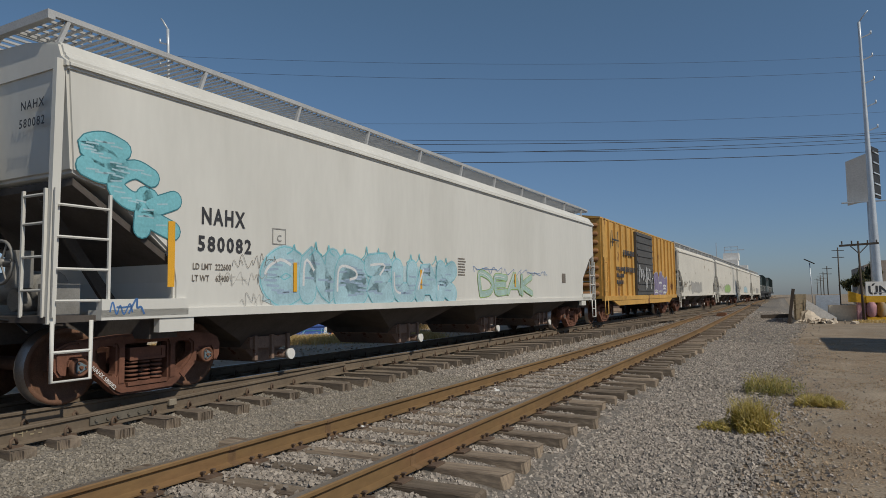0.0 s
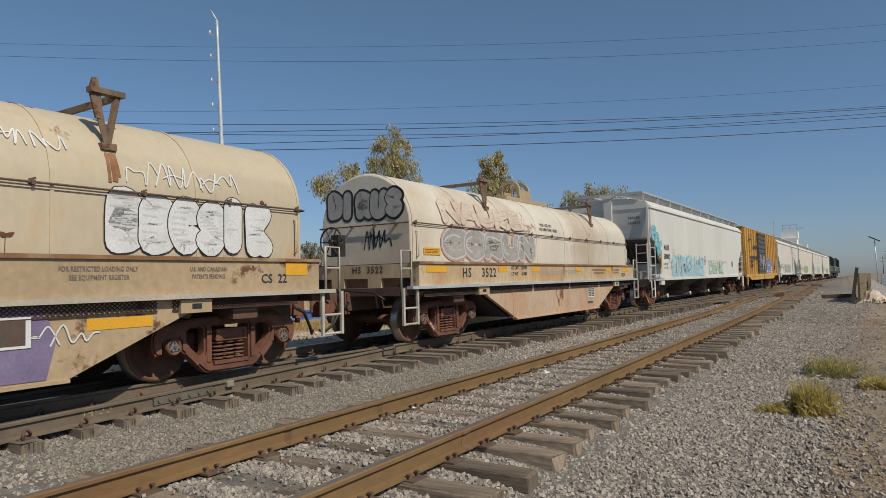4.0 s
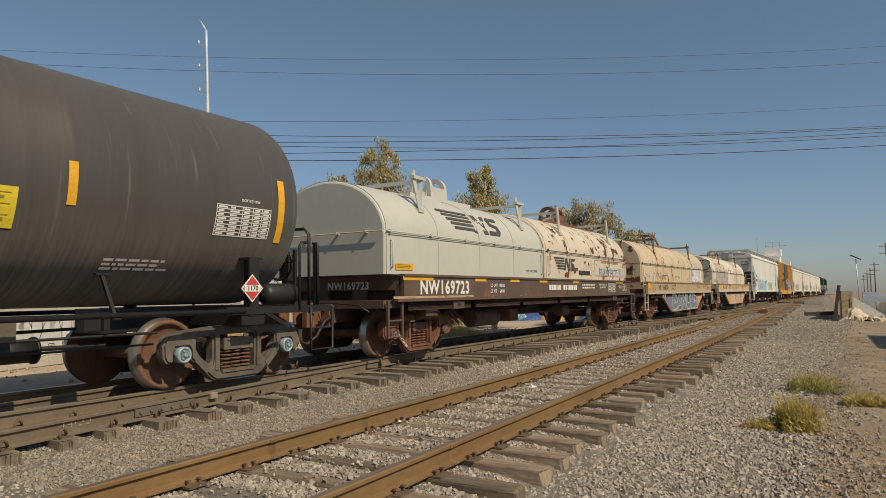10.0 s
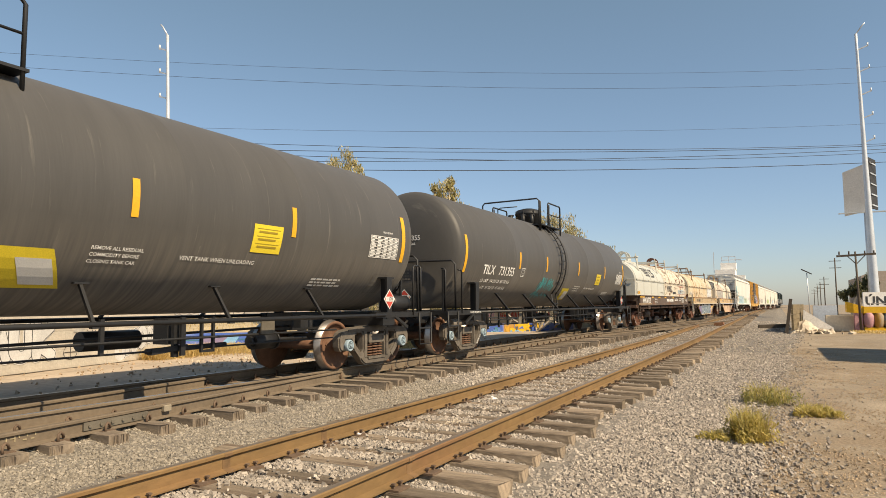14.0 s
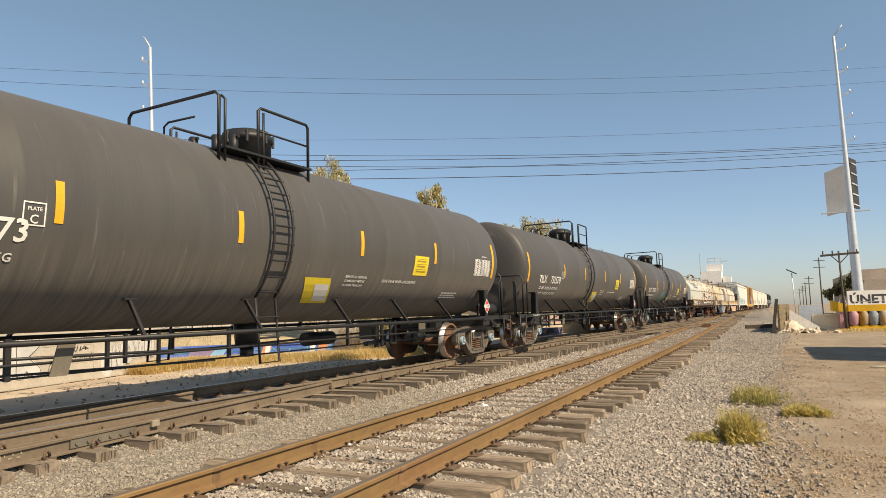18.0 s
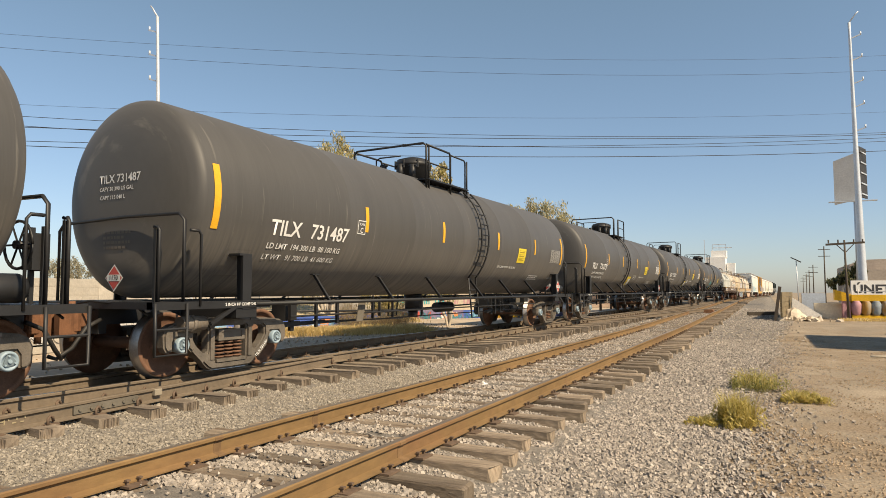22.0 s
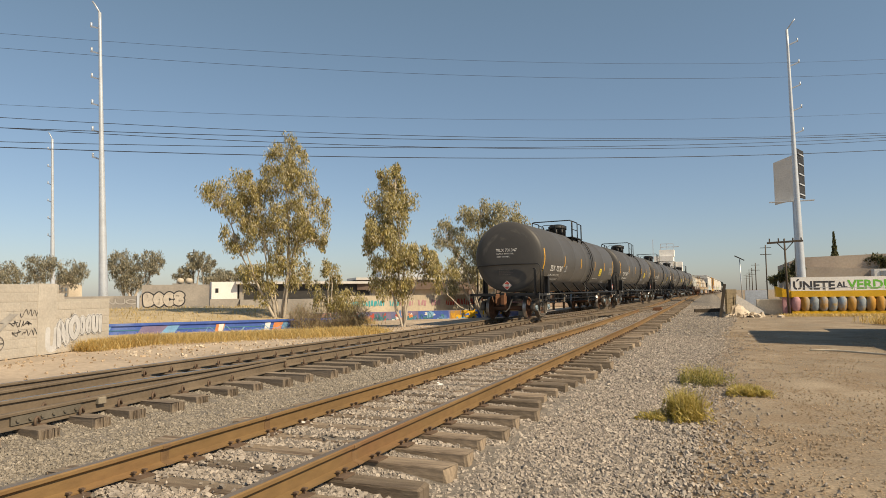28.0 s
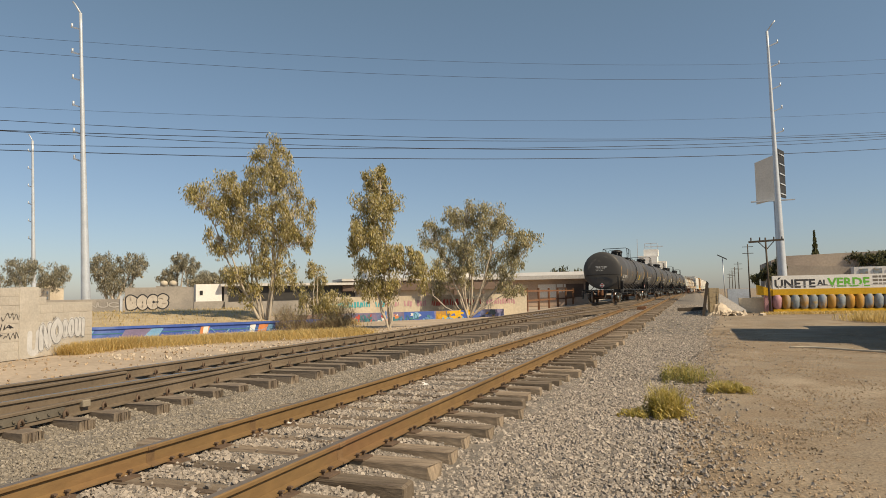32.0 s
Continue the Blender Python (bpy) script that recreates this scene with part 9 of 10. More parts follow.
# blue painted channel wall
bw, L = slab("blue_wall", (-21.4, 16.1), (-14.6, 24.1), -0.40, 0.18, 0.25, m_bluewall, "low channel wall painted with a blue mural", "wall")
bm = bmesh.new()
box(bm, 0, L, -0.05, 0.28, 0.18, 0.26)
part("coping", bm, m_bluewall, bw)
bm = bmesh.new()
box(bm, 0, L, -0.012, 0.0, 0.0, 0.03)
part("painted_line", bm, m_gdark, bw)
rr = random.Random(17)
for u, wd, mt in ((2.6, 1.2, m_gpurp), (5.4, 0.45, m_orange), (5.55, 0.25, m_white), (3.4, 0.8, m_skyblue), (7.6, 0.5, m_orange), (8.0, 0.3, m_skyblue), (7.3, 0.3, m_gwhite), (8.8, 0.9, m_gpurp), (1.2, 0.7, m_skyblue)):
    bm = bmesh.new()
    poly_decal(bm, [(0, 0), (wd * 0.6, 0.02), (wd, 0.52), (wd * 0.25, 0.5)], on_face(u, -0.36, 0.016 + 0.001 * rr.random()))
    part("mural_shape", bm, mt, bw)
scrawl(bw, on_face(5.2, -0.34, 0.02), 4.6, 0.42, 9, m_skyblue, 98, 0.022, "mural_lines", "pale blue mural lines")

bk = thing("grass_bank", "dry grassy bank behind the blue channel wall", "bank", m=bw.matrix_basis.copy(), kind="structure")
bm = bmesh.new()
prism(bm, [(0.32, -0.35), (0.34, 0.16), (2.5, 0.44), (5.5, 0.62), (9.0, 0.66), (9.2, -0.35)], "x", -3.0, L - 2.0)
part("bank_soil", bm, m_straw, bk)
rg = np.random.default_rng(47)
bl = np.stack([-3 + (L + 1.0) * rg.random(1800), 0.5 + 8.3 * rg.random(1800), np.zeros(1800)], 1)
bl[:, 2] = np.interp(bl[:, 1], [0.34, 2.5, 5.5, 9.0], [0.15, 0.43, 0.61, 0.65])
blades("dry_grass", bl, 0.14, 0.02, m_grass, 48, 0.9, 0, bk)

# grey wall with block-letter graffiti, white hut, long sheds
gw, L = slab("grey_wall", (-34.87, 32.63), (-31.9, 35.6), -0.15, 2.02, 0.3, m_wall, "grey plastered wall with block graffiti", "wall")
throwup(gw, on_face(0.12, 0.58), "DOCS", 2.45, 0.95, m_gfade, m_gblack, 99, 0.36, 0.035, m_gblack, label="pale block graffiti on black")
scrawl(gw, on_face(0.1, 0.02), 3.9, 0.4, 9, m_gmint, 100, 0.05)
scrawl(gw, on_face(0.3, 0.10), 3.6, 0.3, 8, m_gpink, 109, 0.04)
gw2, L = slab("grey_wall", (-38.5, 29.0), (-34.95, 32.55), -0.15, 1.30, 0.3, m_wall, "low grey wall with a faded tag", "wall")
throwup(gw2, on_face(2.9, 0.75), "NUC", 1.9, 0.40, m_ggrey, m_letgrey, 108, 0.22, 0.02, label="faded grey tag")
bm = bmesh.new()
box(bm, 4.85, 5.0, -0.06, 0.0, -0.1, 1.5)
part("gate_post", bm, m_steel, gw2)
hut, L = slab("white_hut", (-31.8, 35.7), (-30.6, 36.9), -0.1, 2.2, 2.2, m_whitewall, "small white plastered hut", "hut", "")
bm = bmesh.new()
box(bm, 0.25, 0.45, -0.02, 0.02, 1.45, 1.75)
part("window", bm, m_black, hut)
bm = bmesh.new()
box(bm, -0.1, L + 0.1, -0.06, -0.004, -0.1, 1.02)
part("base_wall", bm, m_wall, hut)
sh, L = slab("shed", (-30.5, 37.0), (-24.0, 44.2), -0.1, 2.02, 3.0, m_wall, "long open-sided shed with a pale roof edge", "shed", "")
bm = bmesh.new()
box(bm, -0.3, L + 0.3, -0.5, 3.4, 2.02, 2.20)
part("roof", bm, m_roofw, sh)
# Dark panel on the solid wall; its colour stands for shade inside the shed.
bm = bmesh.new()
box(bm, 0.3, L - 0.2, -0.05, 0.0, 1.0, 2.0)
part("dark_opening", bm, m_dark, sh)
bm = bmesh.new()
box(bm, 0, L, -0.35, -0.02, -0.1, 0.95)
part("front_wall", bm, m_wall, sh)
sh, L = slab("shed", (-24.8, 43.6), (-15.0, 52.0), -0.1, 2.3, 3.0, m_cream, "long low shed with a brown fascia", "shed", "")
bm = bmesh.new()
box(bm, -0.3, L + 0.3, -0.6, 3.4, 2.30, 2.48)
part("roof", bm, m_roofw, sh)
bm = bmesh.new()
box(bm, -0.2, L + 0.2, -0.45, -0.02, 1.55, 2.29)
part("fascia", bm, m_tinroof, sh)
for k in range(5):
    bm = bmesh.new()
    box(bm, 1.5 + k * 2.4, 1.7 + k * 2.4, -0.4, -0.2, -0.1, 1.6)
    part("post", bm, m_tinroof, sh)
bm = bmesh.new()
box(bm, 2.0, 8.5, 1.0, 3.0, 2.48, 3.2)
part("roof_screen", bm, m_steel, sh, "grey ribbed screen on the roof")
bm = bmesh.new()
box(bm, 8.5, 10.6, 1.0, 3.0, 2.48, 3.4)
part("roof_tank_box", bm, m_whitewall, sh)
tk = thing("water_tanks", "pair of cream water tanks on the wall", "water tank", m=pose(-33.9, 35.0, 2.02))
for k in range(2):
    bm = bmesh.new()
    spin(bm, [(0.1, 0.001), (0.1, 0.24), (0.36, 0.24), (0.44, 0.16), (0.48, 0.001)], "z", 16, 0, (0.40 * k, 0.40 * k, 0))
    part("tank", bm, m_cream, tk)
bm = bmesh.new()
beam(bm, (-0.35, -0.35, 0.05), (0.75, 0.75, 0.05), 0.4, 0.10)
part("stand", bm, m_wall, tk)
# painted wall behind the trees
mw, L = slab("mural_wall", (-19.0, 29.5), (-9.5, 38.5), -0.6, 1.15, 0.25, m_cream, "cream wall painted with red and blue murals", "wall")
rr = random.Random(27)
u = 0.3
while u < L - 0.6:
    wd = rr.uniform(0.05, 0.12)
    bm = bmesh.new()
    decal(bm, u, u + wd, 0.58 + rr.uniform(-0.03, 0.03), 0.58 + rr.uniform(0.22, 0.34), on_face(0, 0, 0.012), skew=rr.uniform(-0.06, 0.06))
    part("mural_lettering", bm, m_gteal if u < 4.2 else m_pinkp if u < 6.6 or u > 10.2 else m_redp, mw)
    u += wd + (rr.uniform(0.03, 0.06) if rr.random() < 0.88 else 0.35)
mw2, L = slab("mural_wall", (-18.2, 27.8), (-10.2, 35.9), -0.5, 0.31, 0.22, m_muralblue, "low wall painted with purple, blue and yellow murals", "wall")
for u0, u1, mt in ((0.0, 1.5, m_gpink), (1.4, 2.7, m_muralblue), (2.6, 4.1, m_gpurp), (4.0, 4.7, m_gpink), (4.6, 5.5, m_gpurp), (5.4, 7.3, m_bluewall), (7.2, 7.9, m_ochre2), (7.8, 8.6, m_parapet), (8.5, 9.8, m_bluewall), (9.7, 11.2, m_muralblue)):
    bm = bmesh.new()
    sk = rr.uniform(-0.2, 0.2)
    poly_decal(bm, [(u0, -0.49), (u1 - 0.1, -0.49), (u1 - 0.1 + sk, 0.30), (u0 + sk, 0.30)], on_face(0, 0, 0.010 + 0.002 * rr.random()))
    part("mural_field", bm, mt, mw2)
for k in range(64):
    wd, uu = rr.uniform(0.12, 0.42), rr.uniform(0.2, 10.8)
    bm = bmesh.new()
    poly_decal(bm, blob(0, 0, wd / 2, rr.uniform(0.05, 0.16), rr, 12, 0.35), on_face(uu, rr.uniform(-0.15, 0.20), 0.016 + 0.0003 * k))
    part("mural_shape", bm, rr.choice([m_gpurp, m_gblue, m_gpink, m_gwhite, m_orange, m_redp, m_gdark, m_gdark, m_muralblue] if uu < 5.5 else [m_gblue, m_skyblue, m_gdark, m_gblue, m_gwhite] if uu < 7.2 else [m_ochre, m_parapet, m_bluewall, m_gforest]), mw2)
scrawl(mw2, on_face(0.3, -0.4, 0.034), 3.0, 0.65, 12, m_gdark, 110, 0.03, "mural_lines", "dark mural strokes")
scrawl(mw2, on_face(3.0, -0.4, 0.034), 2.6, 0.65, 9, m_gdark, 101, 0.04, "mural_lines", "dark mural strokes")
scrawl(mw2, on_face(6.5, -0.4, 0.036), 1.7, 0.35, 7, m_skyblue, 102, 0.05, "mural_lines", "white mural strokes")
# building past the fence
pb, L = slab("pale_building", (-19.5, 58.4), (-9.2, 60.6), -0.1, 2.35, 5.0, m_pinkwall, "pale plastered building with a sheet roof", "building", "")
bm = bmesh.new()
prism(bm, [(-1.0, 2.35), (6.0, 2.35), (6.0, 2.55), (2.5, 3.1), (-1.0, 2.7)], "x", -0.5, L + 0.4)
part("roof", bm, m_roofw, pb)
for k in range(4):
    bm = bmesh.new()
    box(bm, 1.0 + k * 2.5, 2.6 + k * 2.5, -0.03, 0.0, 0.7, 1.9)
    part("panel", bm, (m_redp, m_cream, m_whitewall, m_tinroof)[k], pb)
lettering_bm = bmesh.new()
bars(lettering_bm, 2, on_face(6.0, 1.9), 3.6, 0.28, 0.2, 103)
part("lettering_bars", lettering_bm, m_white, pb)
# rusty rail fence beside the far track
fn = thing("fence", "low rusty post and rail fence beside the track", "fence")
for k in range(8):
    y = 39.2 + k * 3.4
    bm = bmesh.new()
    box(bm, -10.58 + 0.01 * k, -10.44 + 0.01 * k, y - 0.07, y + 0.07, -0.2, 1.5)
    part("post", bm, m_rustpost, fn)
    if k < 7:
        for z in (0.65, 1.3):
            bm = bmesh.new()
            beam(bm, (-10.5 + 0.01 * k, y, z), (-10.49 + 0.01 * k, y + 3.4, z), 0.06, 0.12)
            part("rail", bm, m_rustpost, fn)

# ---- poles, billboard and wires ----
def steel_pole(x, y, z0, top, lean, r0, r1, arms, side_sg, label):
    """Tall tapered many-sided steel pole with short insulator arms."""
    t = thing("steel_pole", label, "power pole", "power poles", pose(x, y, z0))
    bm = bmesh.new()
    rings = []
    for i in range(17):
        a = i / 16
        rd = r1 + (r0 - r1) * (1 - a) ** 1.45
        rings.append([(lean[0] * a + rd * math.cos(q * math.tau / 12), lean[1] * a + rd * math.sin(q * math.tau / 12), (top - z0) * a) for q in range(12)])
    loft(bm, rings)
    part("shaft", bm, m_steel, t)
    for z in arms:
        f = (z - z0) / (top - z0)
        bm = bmesh.new()
        cx, cy = lean[0] * f, lean[1] * f
        beam(bm, (cx, cy, z - z0 - 0.15), (cx + side_sg * 0.85, cy, z - z0 + 0.15), 0.12, 0.10)
        rod(bm, (cx + side_sg * 0.85, cy, z - z0 + 0.10), (cx + side_sg * 0.85, cy, z - z0 + 0.42), 0.07, n=8)
        part("insulator_arm", bm, m_steel, t)
    bm = bmesh.new()
    pipe(bm, [(lean[0], lean[1], top - z0), (lean[0] + side_sg * 0.55, lean[1], top - z0 + 0.75), (lean[0] + side_sg * 0.75, lean[1], top - z0 + 0.95)], 0.06, 6)
    part("top_hook", bm, m_steel, t)


steel_pole(-38.95, 33.22, -0.1, 21.3, (-0.45, -0.5), 0.33, 0.10, (20.3, 18.5, 16.65, 14.75, 12.85, 10.95), -1, "tall tapered galvanised steel power pole behind the wall")
steel_pole(7.75, 70.25, -0.3, 26.3, (-0.27, 0.0), 0.42, 0.12, (24.9, 22.8, 20.6, 18.4, 16.15), 1, "tall tapered galvanised steel power pole by the billboard")
steel_pole(-79.75, 60.2, -0.1, 22.2, (-0.4, -0.4), 0.33, 0.14, (20.8, 18.5, 16.2, 13.9, 11.6, 9.3), -1, "distant tapered steel power pole")
for k, (c2, c1, c0, r) in enumerate(((2.68, 1.12, 19.26, 0.010), (2.84, 0.60, 18.20, 0.012), (2.07, 1.29, 14.38, 0.010), (2.26, 0.18, 13.39, 0.02), (1.63, 1.23, 12.80, 0.024), (2.72, -0.36, 12.63, 0.022), (1.66, 1.76, 11.90, 0.022), (1.87, 0.82, 11.43, 0.028))):
    bm = bmesh.new()
    pts = []
    for i in range(34):
        s = -0.55 + i * 0.075
        pts.append((-39.3 + 46.8 * s, 32.8 + 37.5 * s, c2 * s * s + c1 * s + c0))
    pipe(bm, pts, r, 5)
    tagged(part("power_line", bm, m_cable), "thin black overhead wire sagging between poles", "power line", "power lines")

bb = thing("billboard", "grey two-faced billboard on a steel column", "billboard", m=pose(7.4, 72.6, 0))
bm = bmesh.new()
lo = [(-1.45, -0.2, 9.55), (0.55, -0.55, 9.95), (0.55, -0.40, 9.95), (-1.45, -0.05, 9.55)]
loft(bm, [lo, [(x, y, z + (4.5 if x > 0 else 4.2)) for x, y, z in lo]], smooth=False)
fix(bm)
part("front_panel", bm, m_roofw, bb)
bm = bmesh.new()
prism(bm, [(0.62, -0.5), (1.45, 1.6), (1.32, 1.65), (0.50, -0.45)], "z", 10.2, 15.0)
part("side_panel", bm, m_dark, bb)
for k in range(5):
    bm = bmesh.new()
    beam(bm, (0.75, -0.35, 10.5 + k), (1.42, 1.55, 10.5 + k), 0.08, 0.12)
    part("stringer", bm, m_steel, bb)
bm = bmesh.new()
box(bm, -2.0, 1.9, -1.0, -0.55, 9.72, 9.80)
part("catwalk", bm, m_steel, bb)
bm = bmesh.new()
rod(bm, (0.35, 0.4, -0.3), (0.35, 0.4, 12.5), 0.22, n=12)
part("column", bm, m_steel, bb)

tp = thing("utility_pole", "wooden utility pole with a crossarm", "utility pole", "utility poles", pose(4.22, 45.6, -0.4))
bm = bmesh.new()
rod(bm, (0, 0, 0), (-0.08, 0, 4.75), 0.075, 0.05, 10)
part("shaft", bm, m_wood, tp)
bm = bmesh.new()
beam(bm, (-1.05, 0, 4.50), (0.95, 0, 4.58), 0.10, 0.12)
for x in (-0.9, -0.4, 0.4, 0.85):
    rod(bm, (x, 0, 4.58), (x, 0, 4.78), 0.04, n=6)
beam(bm, (-0.5, 0, 4.5), (-0.05, 0, 4.0), 0.05, 0.05)
beam(bm, (0.4, 0, 4.5), (-0.05, 0, 4.0), 0.05, 0.05)
part("crossarm", bm, m_wood, tp)
for k, (x, y, h) in enumerate(((6.8, 100, 7.6), (7.0, 128, 6.2), (7.6, 152, 6.0), (8.4, 180, 6.0), (9.2, 215, 6.0), (-58, 62, 7.2), (-52, 58, 5.2))):
    u = thing("utility_pole", "distant dark utility pole with crossarms", "utility pole", "utility poles", pose(x, y, -0.3))
    bm = bmesh.new()
    rod(bm, (0, 0, 0), (0, 0, h), 0.09, 0.07, 8)
    part("shaft", bm, m_wood, u)
    for z in (h - 0.4, h - 1.3):
        bm = bmesh.new()
        beam(bm, (-0.7, 0, z), (0.7, 0, z), 0.07, 0.08)
        part("crossarm", bm, m_wood, u)
sl = thing("street_lamp", "thin solar street lamp with a tilted panel", "street lamp", m=pose(3.3, 90.0, 0))
bm = bmesh.new()
rod(bm, (0, 0, -0.3), (-0.15, 0, 5.0), 0.07, 0.05, 8)
part("shaft", bm, m_steel, sl)
bm = bmesh.new()
prism(bm, [(-0.75, 5.42), (0.35, 4.82), (0.40, 4.90), (-0.70, 5.50)], "y", -0.35, 0.35)
part("solar_panel", bm, m_dark, sl)

# ---- crossing and painted bridge on the right ----
m_plank = M("weathered_olive_plank", (0.20, 0.155, 0.09), 0.9, var=0.3, scale=2, stretch=(1, 0.3, 2))
gp = thing("timber_barrier", "old brown timber barrier beside the crossing", "barrier", m=pose(0.5, 40.0, 0))
bm = bmesh.new()
beam(bm, (-0.22, 0, -0.35), (0.06, 0, 1.55), 0.16, 0.16)
part("post", bm, m_wood, gp)
for k in range(5):
    bm = bmesh.new()
    beam(bm, (0.10, 0.25 + 0.05 * k, 0.0 + 0.28 * k), (0.87, 9.8 - 0.2 * k, 0.0 + 0.28 * k), 0.10, 0.265)
    part("plank", bm, m_plank, gp)
bm = bmesh.new()
beam(bm, (-1.7, 5.2, -0.10), (0.0, 5.6, -0.04), 0.20, 0.22)
part("fallen_beam", bm, m_wood, gp)
bm = bmesh.new()
rg = random.Random(62)
g = [[bm.verts.new((1.45 + (i - 7) * 0.16, 43.6 + (j - 5) * 0.3, -0.40 + max(0, 0.80 * math.exp(-((i - 6) / 3.4) ** 2 - ((j - 5) / 3.2) ** 2) + rg.uniform(-0.09, 0.09)))) for i in range(15)] for j in range(11)]
for a, b in zip(g, g[1:]):
    for i in range(14):
        bm.faces.new((a[i], a[i + 1], b[i + 1], b[i]))
tagged(part("rubble_heap", bm, m_rubble), "heap of pale broken concrete rubble", "rubble")
stones("rubble_lumps", 90, lambda rg, n: np.stack([1.4 + rg.normal(size=n) * 0.75, 43.0 + rg.normal(size=n) * 0.7, -0.36 + 0.10 * rg.random(n)], 1), 0.10, 0.40, m_rubble, 61, "pale lumps of broken concrete round the heap", "rubble")
bm = bmesh.new()
prism(bm, [(1.3, 0.92), (2.85, -0.15), (2.85, -0.35), (1.2, -0.35)], "y", 45.6, 46.4)
tagged(part("white_ramp", bm, m_whitewall), "white sloping concrete wing wall", "wing wall")
bm = bmesh.new()
box(bm, 2.5, 4.1, 46.2, 47.0, -0.35, 0.58)
tagged(part("pale_wall", bm, m_cream), "pale low plastered wall", "low wall")
bm = bmesh.new()
box(bm, 1.9, 3.2, 47.6, 48.2, -0.3, 1.18)
tagged(part("painted_block", bm, m_paleblue), "block painted pale blue", "block")
br = thing("bridge_balustrade", "painted balustrade with a yellow rail and colourful columns", "balustrade", m=pose(0, 45.72, 0, 0, 0, 4))
bm = bmesh.new()
prism(bm, [(3.55, 1.40), (4.45, 1.10), (4.45, 0.70), (3.55, 0.76)], "y", -0.25, 0.25)
part("end_block", bm, m_parapet, br)
bm = bmesh.new()
box(bm, 4.4, 20.0, -0.30, 0.30, 0.72, 1.10)
part("yellow_rail", bm, m_parapet, br)
bm = bmesh.new()
box(bm, 4.4, 20.0, 0.05, 0.2, -0.4, 0.72)
part("backing", bm, m_ochre2, br)
bm = bmesh.new()
box(bm, 4.4, 20.0, -0.32, 0.10, -0.45, -0.12)
part("base", bm, m_parapet, br)
bm = bmesh.new()
box(bm, 3.95, 4.35, -0.2, 0.2, -0.4, 0.72)
part("pink_panel", bm, m_pinkp, br)
rr = random.Random(33)
for k in range(30):
    x = 4.66 + k * 0.5
    bm = bmesh.new()
    spin(bm, [(-0.15, 0.001), (-0.15, 0.16), (-0.05, 0.22), (0.1, 0.27), (0.35, 0.29), (0.55, 0.27), (0.66, 0.22), (0.74, 0.20), (0.74, 0.001)], "z", 12, 0, (x, -0.15, 0))
    part("column", bm, (m_pinkp, m_ochre2, m_bluegrey, m_ochre3, m_bluegrey)[k] if k < 5 else rr.choice([m_ochre2, m_ochre2, m_ochre2, m_ochre3, m_ochre3, m_bluegrey]), br)
sg_, L = slab("sign_wall", (5.7, 58.9), (22.0, 61.2), 0.2, 2.14, 0.25, m_whitewall, "white wall with painted lettering", "wall")
lettering("ÚNETE", 0.90, on_face(1.62, 1.46), m_letter, sg_, wide=1.08, bold=0.03, label="dark painted lettering")
lettering("AL", 0.62, on_face(3.62, 1.50), m_letter, sg_, bold=0.03)
lettering("VERDE", 0.95, on_face(5.50, 1.50), m_greenp, sg_, wide=1.05, bold=0.03, label="green painted lettering")
bm = bmesh.new()
bars(bm, 3, on_face(7.2, 2.0), 2.4, 0.16, 0.12, 104)
part("lettering_bars", bm, m_letgrey, sg_)
bm = bmesh.new()
for k in range(9):
    rod(bm, (k * 2.0 + 0.3, -0.6, 0.2), (k * 2.0 + 0.3, -0.6, 1.45), 0.04, n=6)
pipe(bm, [(0.3, -0.6, 1.3), (16.3, -0.6, 1.3)], 0.03, 6)
part("handrail", bm, m_whitewall, sg_)
hl = thing("slope_building", "broad grey-brown sloping roof behind the sign", "building", m=pose(0, 100, 0))
bm = bmesh.new()
prism(bm, [(10.0, 5.0), (11.5, 5.6), (34, 6.1), (46, 5.6), (46, 0), (10.0, 0)], "y", 4, 22)
part("roof_slope", bm, m_thatch, hl)
bm = bmesh.new()
prism(bm, [(10.5, 4.2), (20, 3.6), (34, 3.9), (34, 0), (10.5, 0)], "y", -2, 4)
part("lower_roof", bm, m_thatch, hl)
bm = bmesh.new()
box(bm, 18.6, 34.0, -4.0, -2.0, 0, 3.6)
part("white_block", bm, m_whitewall, hl)
for k in range(9):
    bm = bmesh.new()
    box(bm, 19.2 + k * 1.5, 20.1 + k * 1.5, -4.1, -3.95, 2.7, 3.35)
    part("window", bm, m_bluegrey, hl)
sp = thing("cypress", "narrow dark pointed cypress on the slope", "tree", m=pose(16.2, 108, 5.0))
bm = bmesh.new()
rod(bm, (0, 0, -0.5), (0, 0, 4.2), 0.10, 0.02, 6)
part("trunk", bm, m_wood, sp)
rg = np.random.default_rng(71)
hh = rg.random(2200) ** 1.3 * 4.2
aa = rg.random(2200) * math.tau
rd = np.where(hh < 0.9, 0.75, 0.62 * (1 - hh / 4.4)) * np.sqrt(rg.random(2200)) * (0.75 + 0.25 * np.sin(hh * 7))
blades("crown", np.stack([np.cos(aa) * rd, np.sin(aa) * rd, hh], 1), 0.3, 0.12, m_leafdark, 72, 0.5, 0.2, sp)
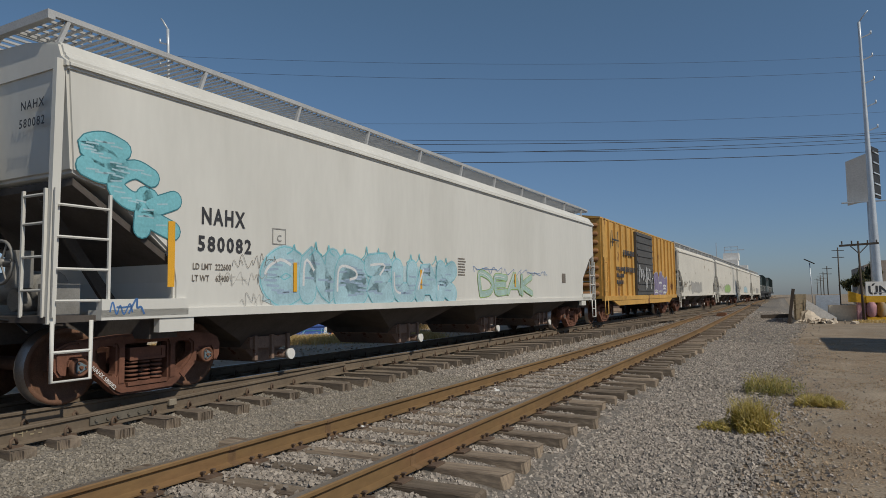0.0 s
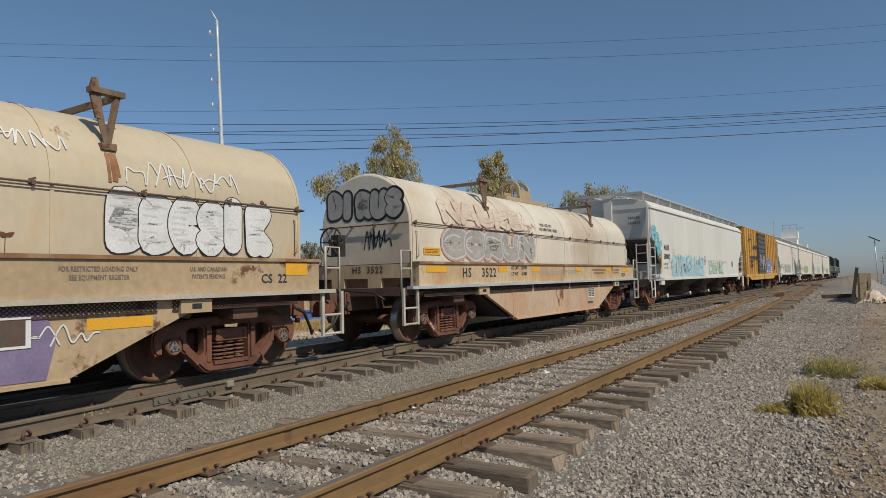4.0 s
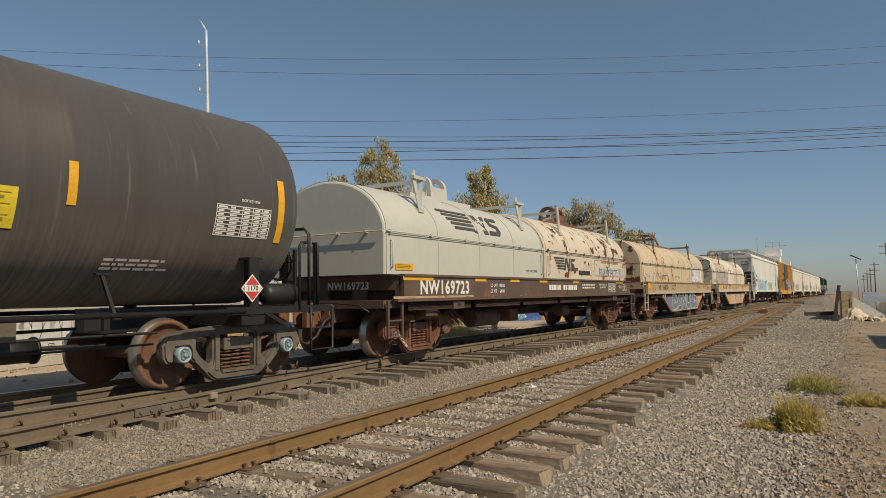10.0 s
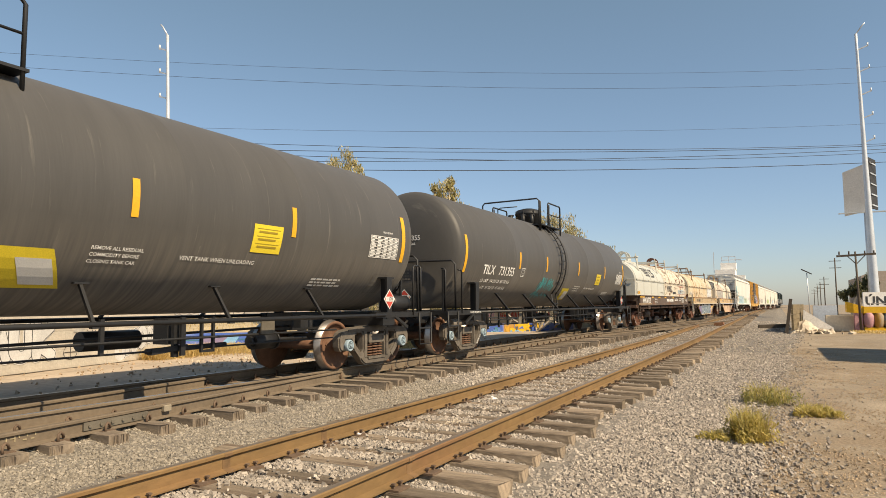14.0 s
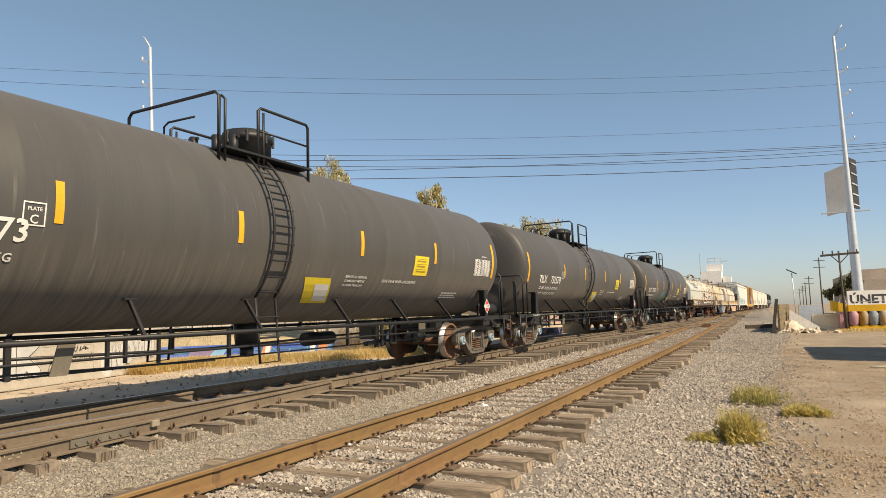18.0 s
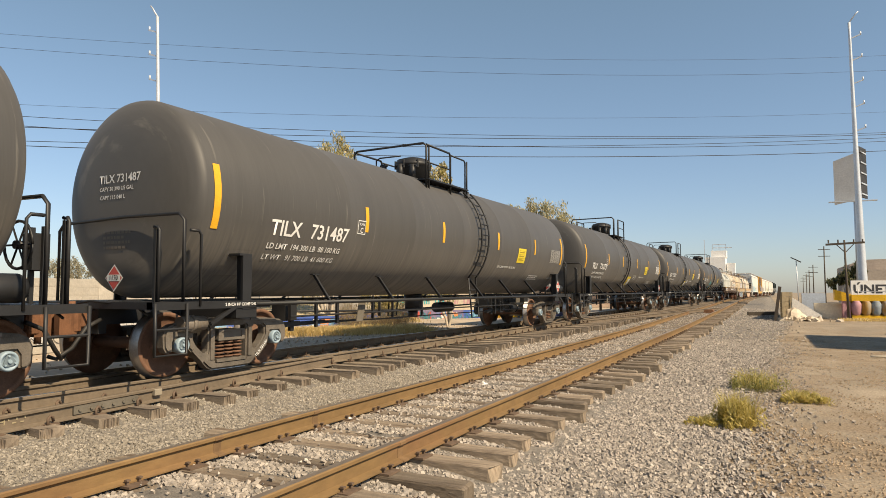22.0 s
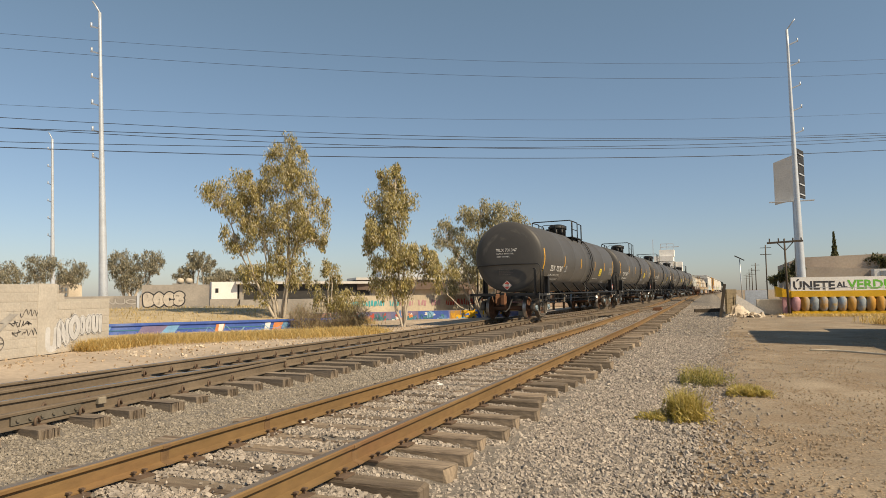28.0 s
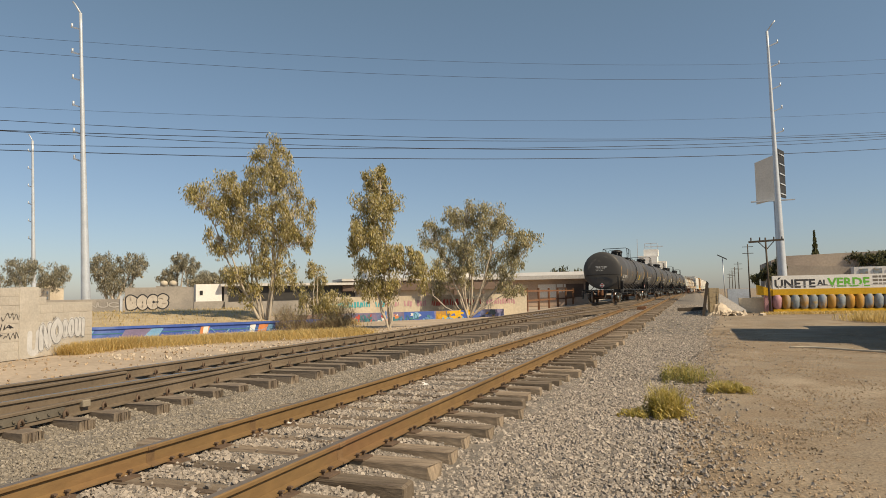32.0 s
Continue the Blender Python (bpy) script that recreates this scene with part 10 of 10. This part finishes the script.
# grain silos far along the line
si = thing("grain_silo", "distant white industrial silo building with a gantry", "silo", m=pose(-11.0, 172, 0))
bm = bmesh.new()
box(bm, -2.2, 2.2, -3, 3, 0, 9.6)
part("tower", bm, m_whitewall, si)
bm = bmesh.new()
box(bm, -1.0, 2.4, -2, 2, 9.6, 11.2)
part("head_house", bm, m_whitewall, si)
bm = bmesh.new()
for x in (-0.8, 0.7, 2.2):
    beam(bm, (x, 0, 11.2), (x, 0, 12.8), 0.15, 0.15)
beam(bm, (-0.8, 0, 12.0), (3.6, 0, 12.0), 0.2, 0.2)
beam(bm, (-0.8, 0, 12.8), (2.2, 0, 12.8), 0.15, 0.15)
beam(bm, (-2.6, 0, 9.0), (-2.6, 0, 14.0), 0.15, 0.15)
part("gantry", bm, m_steel, si)
bm = bmesh.new()
box(bm, 2.4, 4.2, -2, 2, 0, 8.2)
part("side_tower", bm, m_whitewall, si)
wb = thing("block_of_flats", "distant cream building with rows of windows behind the wall", "building", m=pose(-82.6, 65.0, 0))
bm = bmesh.new()
box(bm, 0, 3.4, -3, -1, 0, 3.0)
box(bm, 0.3, 1.9, -3, -1, 3.0, 3.7)
part("wall", bm, m_cream, wb)
for i in range(5):
    for j in range(4):
        if j == 3 and i > 2:
            continue
        bm = bmesh.new()
        box(bm, 0.25 + i * 0.64, 0.55 + i * 0.64, -3.05, -2.95, 0.8 + j * 0.68, 1.2 + j * 0.68)
        part("window", bm, m_bluegrey, wb)
# unseen blocks added outside the view; their shape casts the shadow on the dirt
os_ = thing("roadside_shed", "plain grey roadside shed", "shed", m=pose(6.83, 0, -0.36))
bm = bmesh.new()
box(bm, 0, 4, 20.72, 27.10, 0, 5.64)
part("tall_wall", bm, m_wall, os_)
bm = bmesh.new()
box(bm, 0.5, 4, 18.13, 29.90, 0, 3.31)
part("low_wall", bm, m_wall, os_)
# litter, hose, switch cover
mt_ = thing("switch_machine", "small rusty switch cover between the tracks", "switch cover", m=pose(-3.4, 45.0, ground_z(-3.4, 45.0) - 0.02))
bm = bmesh.new()
prism(bm, [(-0.35, 0), (0.35, 0), (0.22, 0.26), (-0.25, 0.22)], "y", -0.4, 0.4)
part("cover", bm, m_rustpost, mt_)
m_chalk = M("yellow_chalk", (0.38, 0.31, 0.19), 0.9, var=0.3, scale=20)
m_rag = M("pale_blue_cloth", (0.36, 0.52, 0.58), 0.9, var=0.25, scale=9)
m_plastic = M("grey_blue_plastic", (0.55, 0.58, 0.60), 0.45, var=0.2, scale=5)


def crumple(name, x, y, rx, ry, h, mat, label, seed):
    """A crumpled sheet of cloth, paper or plastic lying on the ballast."""
    rr = random.Random(seed)
    t = thing(name, label, "litter", "litter", pose(x, y, ground_z(x, y) + 0.012, 0, 0, rr.uniform(0, 90)))
    bm = bmesh.new()
    n = 7
    g = []
    for j in range(n):
        row = []
        for i in range(n):
            u, v = i / (n - 1) * 2 - 1, j / (n - 1) * 2 - 1
            k = 1 + 0.22 * rr.uniform(-1, 1)
            row.append(bm.verts.new((u * rx * k, v * ry * k, max(0.0, h * (1 - max(abs(u), abs(v)) ** 2) * rr.uniform(0.15, 1.0)))))
        g.append(row)
    for a, b in zip(g, g[1:]):
        for i in range(n - 1):
            bm.faces.new((a[i], a[i + 1], b[i + 1], b[i]))
    for e in bmesh.ops.extrude_face_region(bm, geom=bm.faces[:])["geom"]:
        if isinstance(e, bmesh.types.BMVert):
            e.co.z += 0.006
    fix(bm)
    part("sheet", bm, mat, t)


crumple("blue_rag", -7.07, 4.42, 0.10, 0.07, 0.10, m_rag, "small pale blue rag on the ballast", 84)
crumple("litter_scrap", -7.24, 3.9, 0.09, 0.07, 0.05, m_white, "crumpled white paper scrap by the rail", 85)
crumple("plastic_sheet", -6.9, 3.5, 0.16, 0.11, 0.06, m_plastic, "crumpled grey-blue plastic sheet on the ballast", 86)
crumple("litter_scrap", -4.3, 6.25, 0.09, 0.06, 0.06, m_white, "crumpled white scrap beside the rail", 87)
crumple("litter_scrap", -10.0, 11.0, 0.12, 0.08, 0.08, m_white, "white paper scrap on the dirt beyond the tracks", 90)
crumple("litter_scrap", -4.05, 9.6, 0.06, 0.05, 0.04, m_white, "small white scrap between the rails", 88)
stones("ballast_stones", 110, lambda rg, n: np.stack([-3.7 + rg.normal(size=n) * 0.05, 7.5 + rg.normal(size=n) * 0.22, np.full(n, ground_z(-3.7, 7.5) + 0.012)], 1), 0.015, 0.04, m_rubble, 89, "whitish chalky stones between the near rails", "ballast stones")
# chalk marks on the web of the switch rail
ck = thing("chalk_marks", "yellowish white chalk strokes on the dull rail", "chalk marks")
for k, (wd, hh) in enumerate(((0.012, 0.06), (0.045, 0.012), (0.012, 0.065), (0.012, 0.05), (0.04, 0.014), (0.012, 0.06), (0.035, 0.012), (0.012, 0.06))):
    bm = bmesh.new()
    y = 3.82 + 0.042 * k
    x = far_x(y) + GAUGE + 0.09 + 0.115 * (10.0 - y) + 0.014
    box(bm, x, x + 0.002, y, y + wd, far_z(y) - 0.125 + 0.03 * (k % 2), far_z(y) - 0.125 + 0.03 * (k % 2) + hh)
    part("stroke", bm, m_chalk, ck)
stones("rubble_lumps", 170, lambda rg, n: np.stack([-13.5 + 3.4 * rg.random(n) ** 1.5 + rg.normal(size=n) * 0.12, 11.4 + 6.5 * rg.random(n), np.full(n, -0.115)], 1), 0.03, 0.10, m_rubble, 91, "pale stones and litter at the foot of the dry grass", "rubble")
bm = bmesh.new()
pipe(bm, [(2.2 + 0.25 * i, 19.4 - 0.02 * i * i + 0.12 * math.sin(i * 0.9), ground_z(3, 19) + 0.035) for i in range(16)], 0.028, 6)
tagged(part("hose", bm, m_cream), "pale hose lying across the dirt", "hose")


def motions():
    ts = [i * 1.0 for i in range(33)]
    for car, s, half, wheels in CARS:
        walk(car, [(t, car_pose(s, t, half)) for t in ts])
        for w, yy in wheels:
            walk(w, [(i * 0.1, pose(0, yy, WR, -math.degrees(run(i * 0.1) / WR) % 360)) for i in range(321)])


motions()
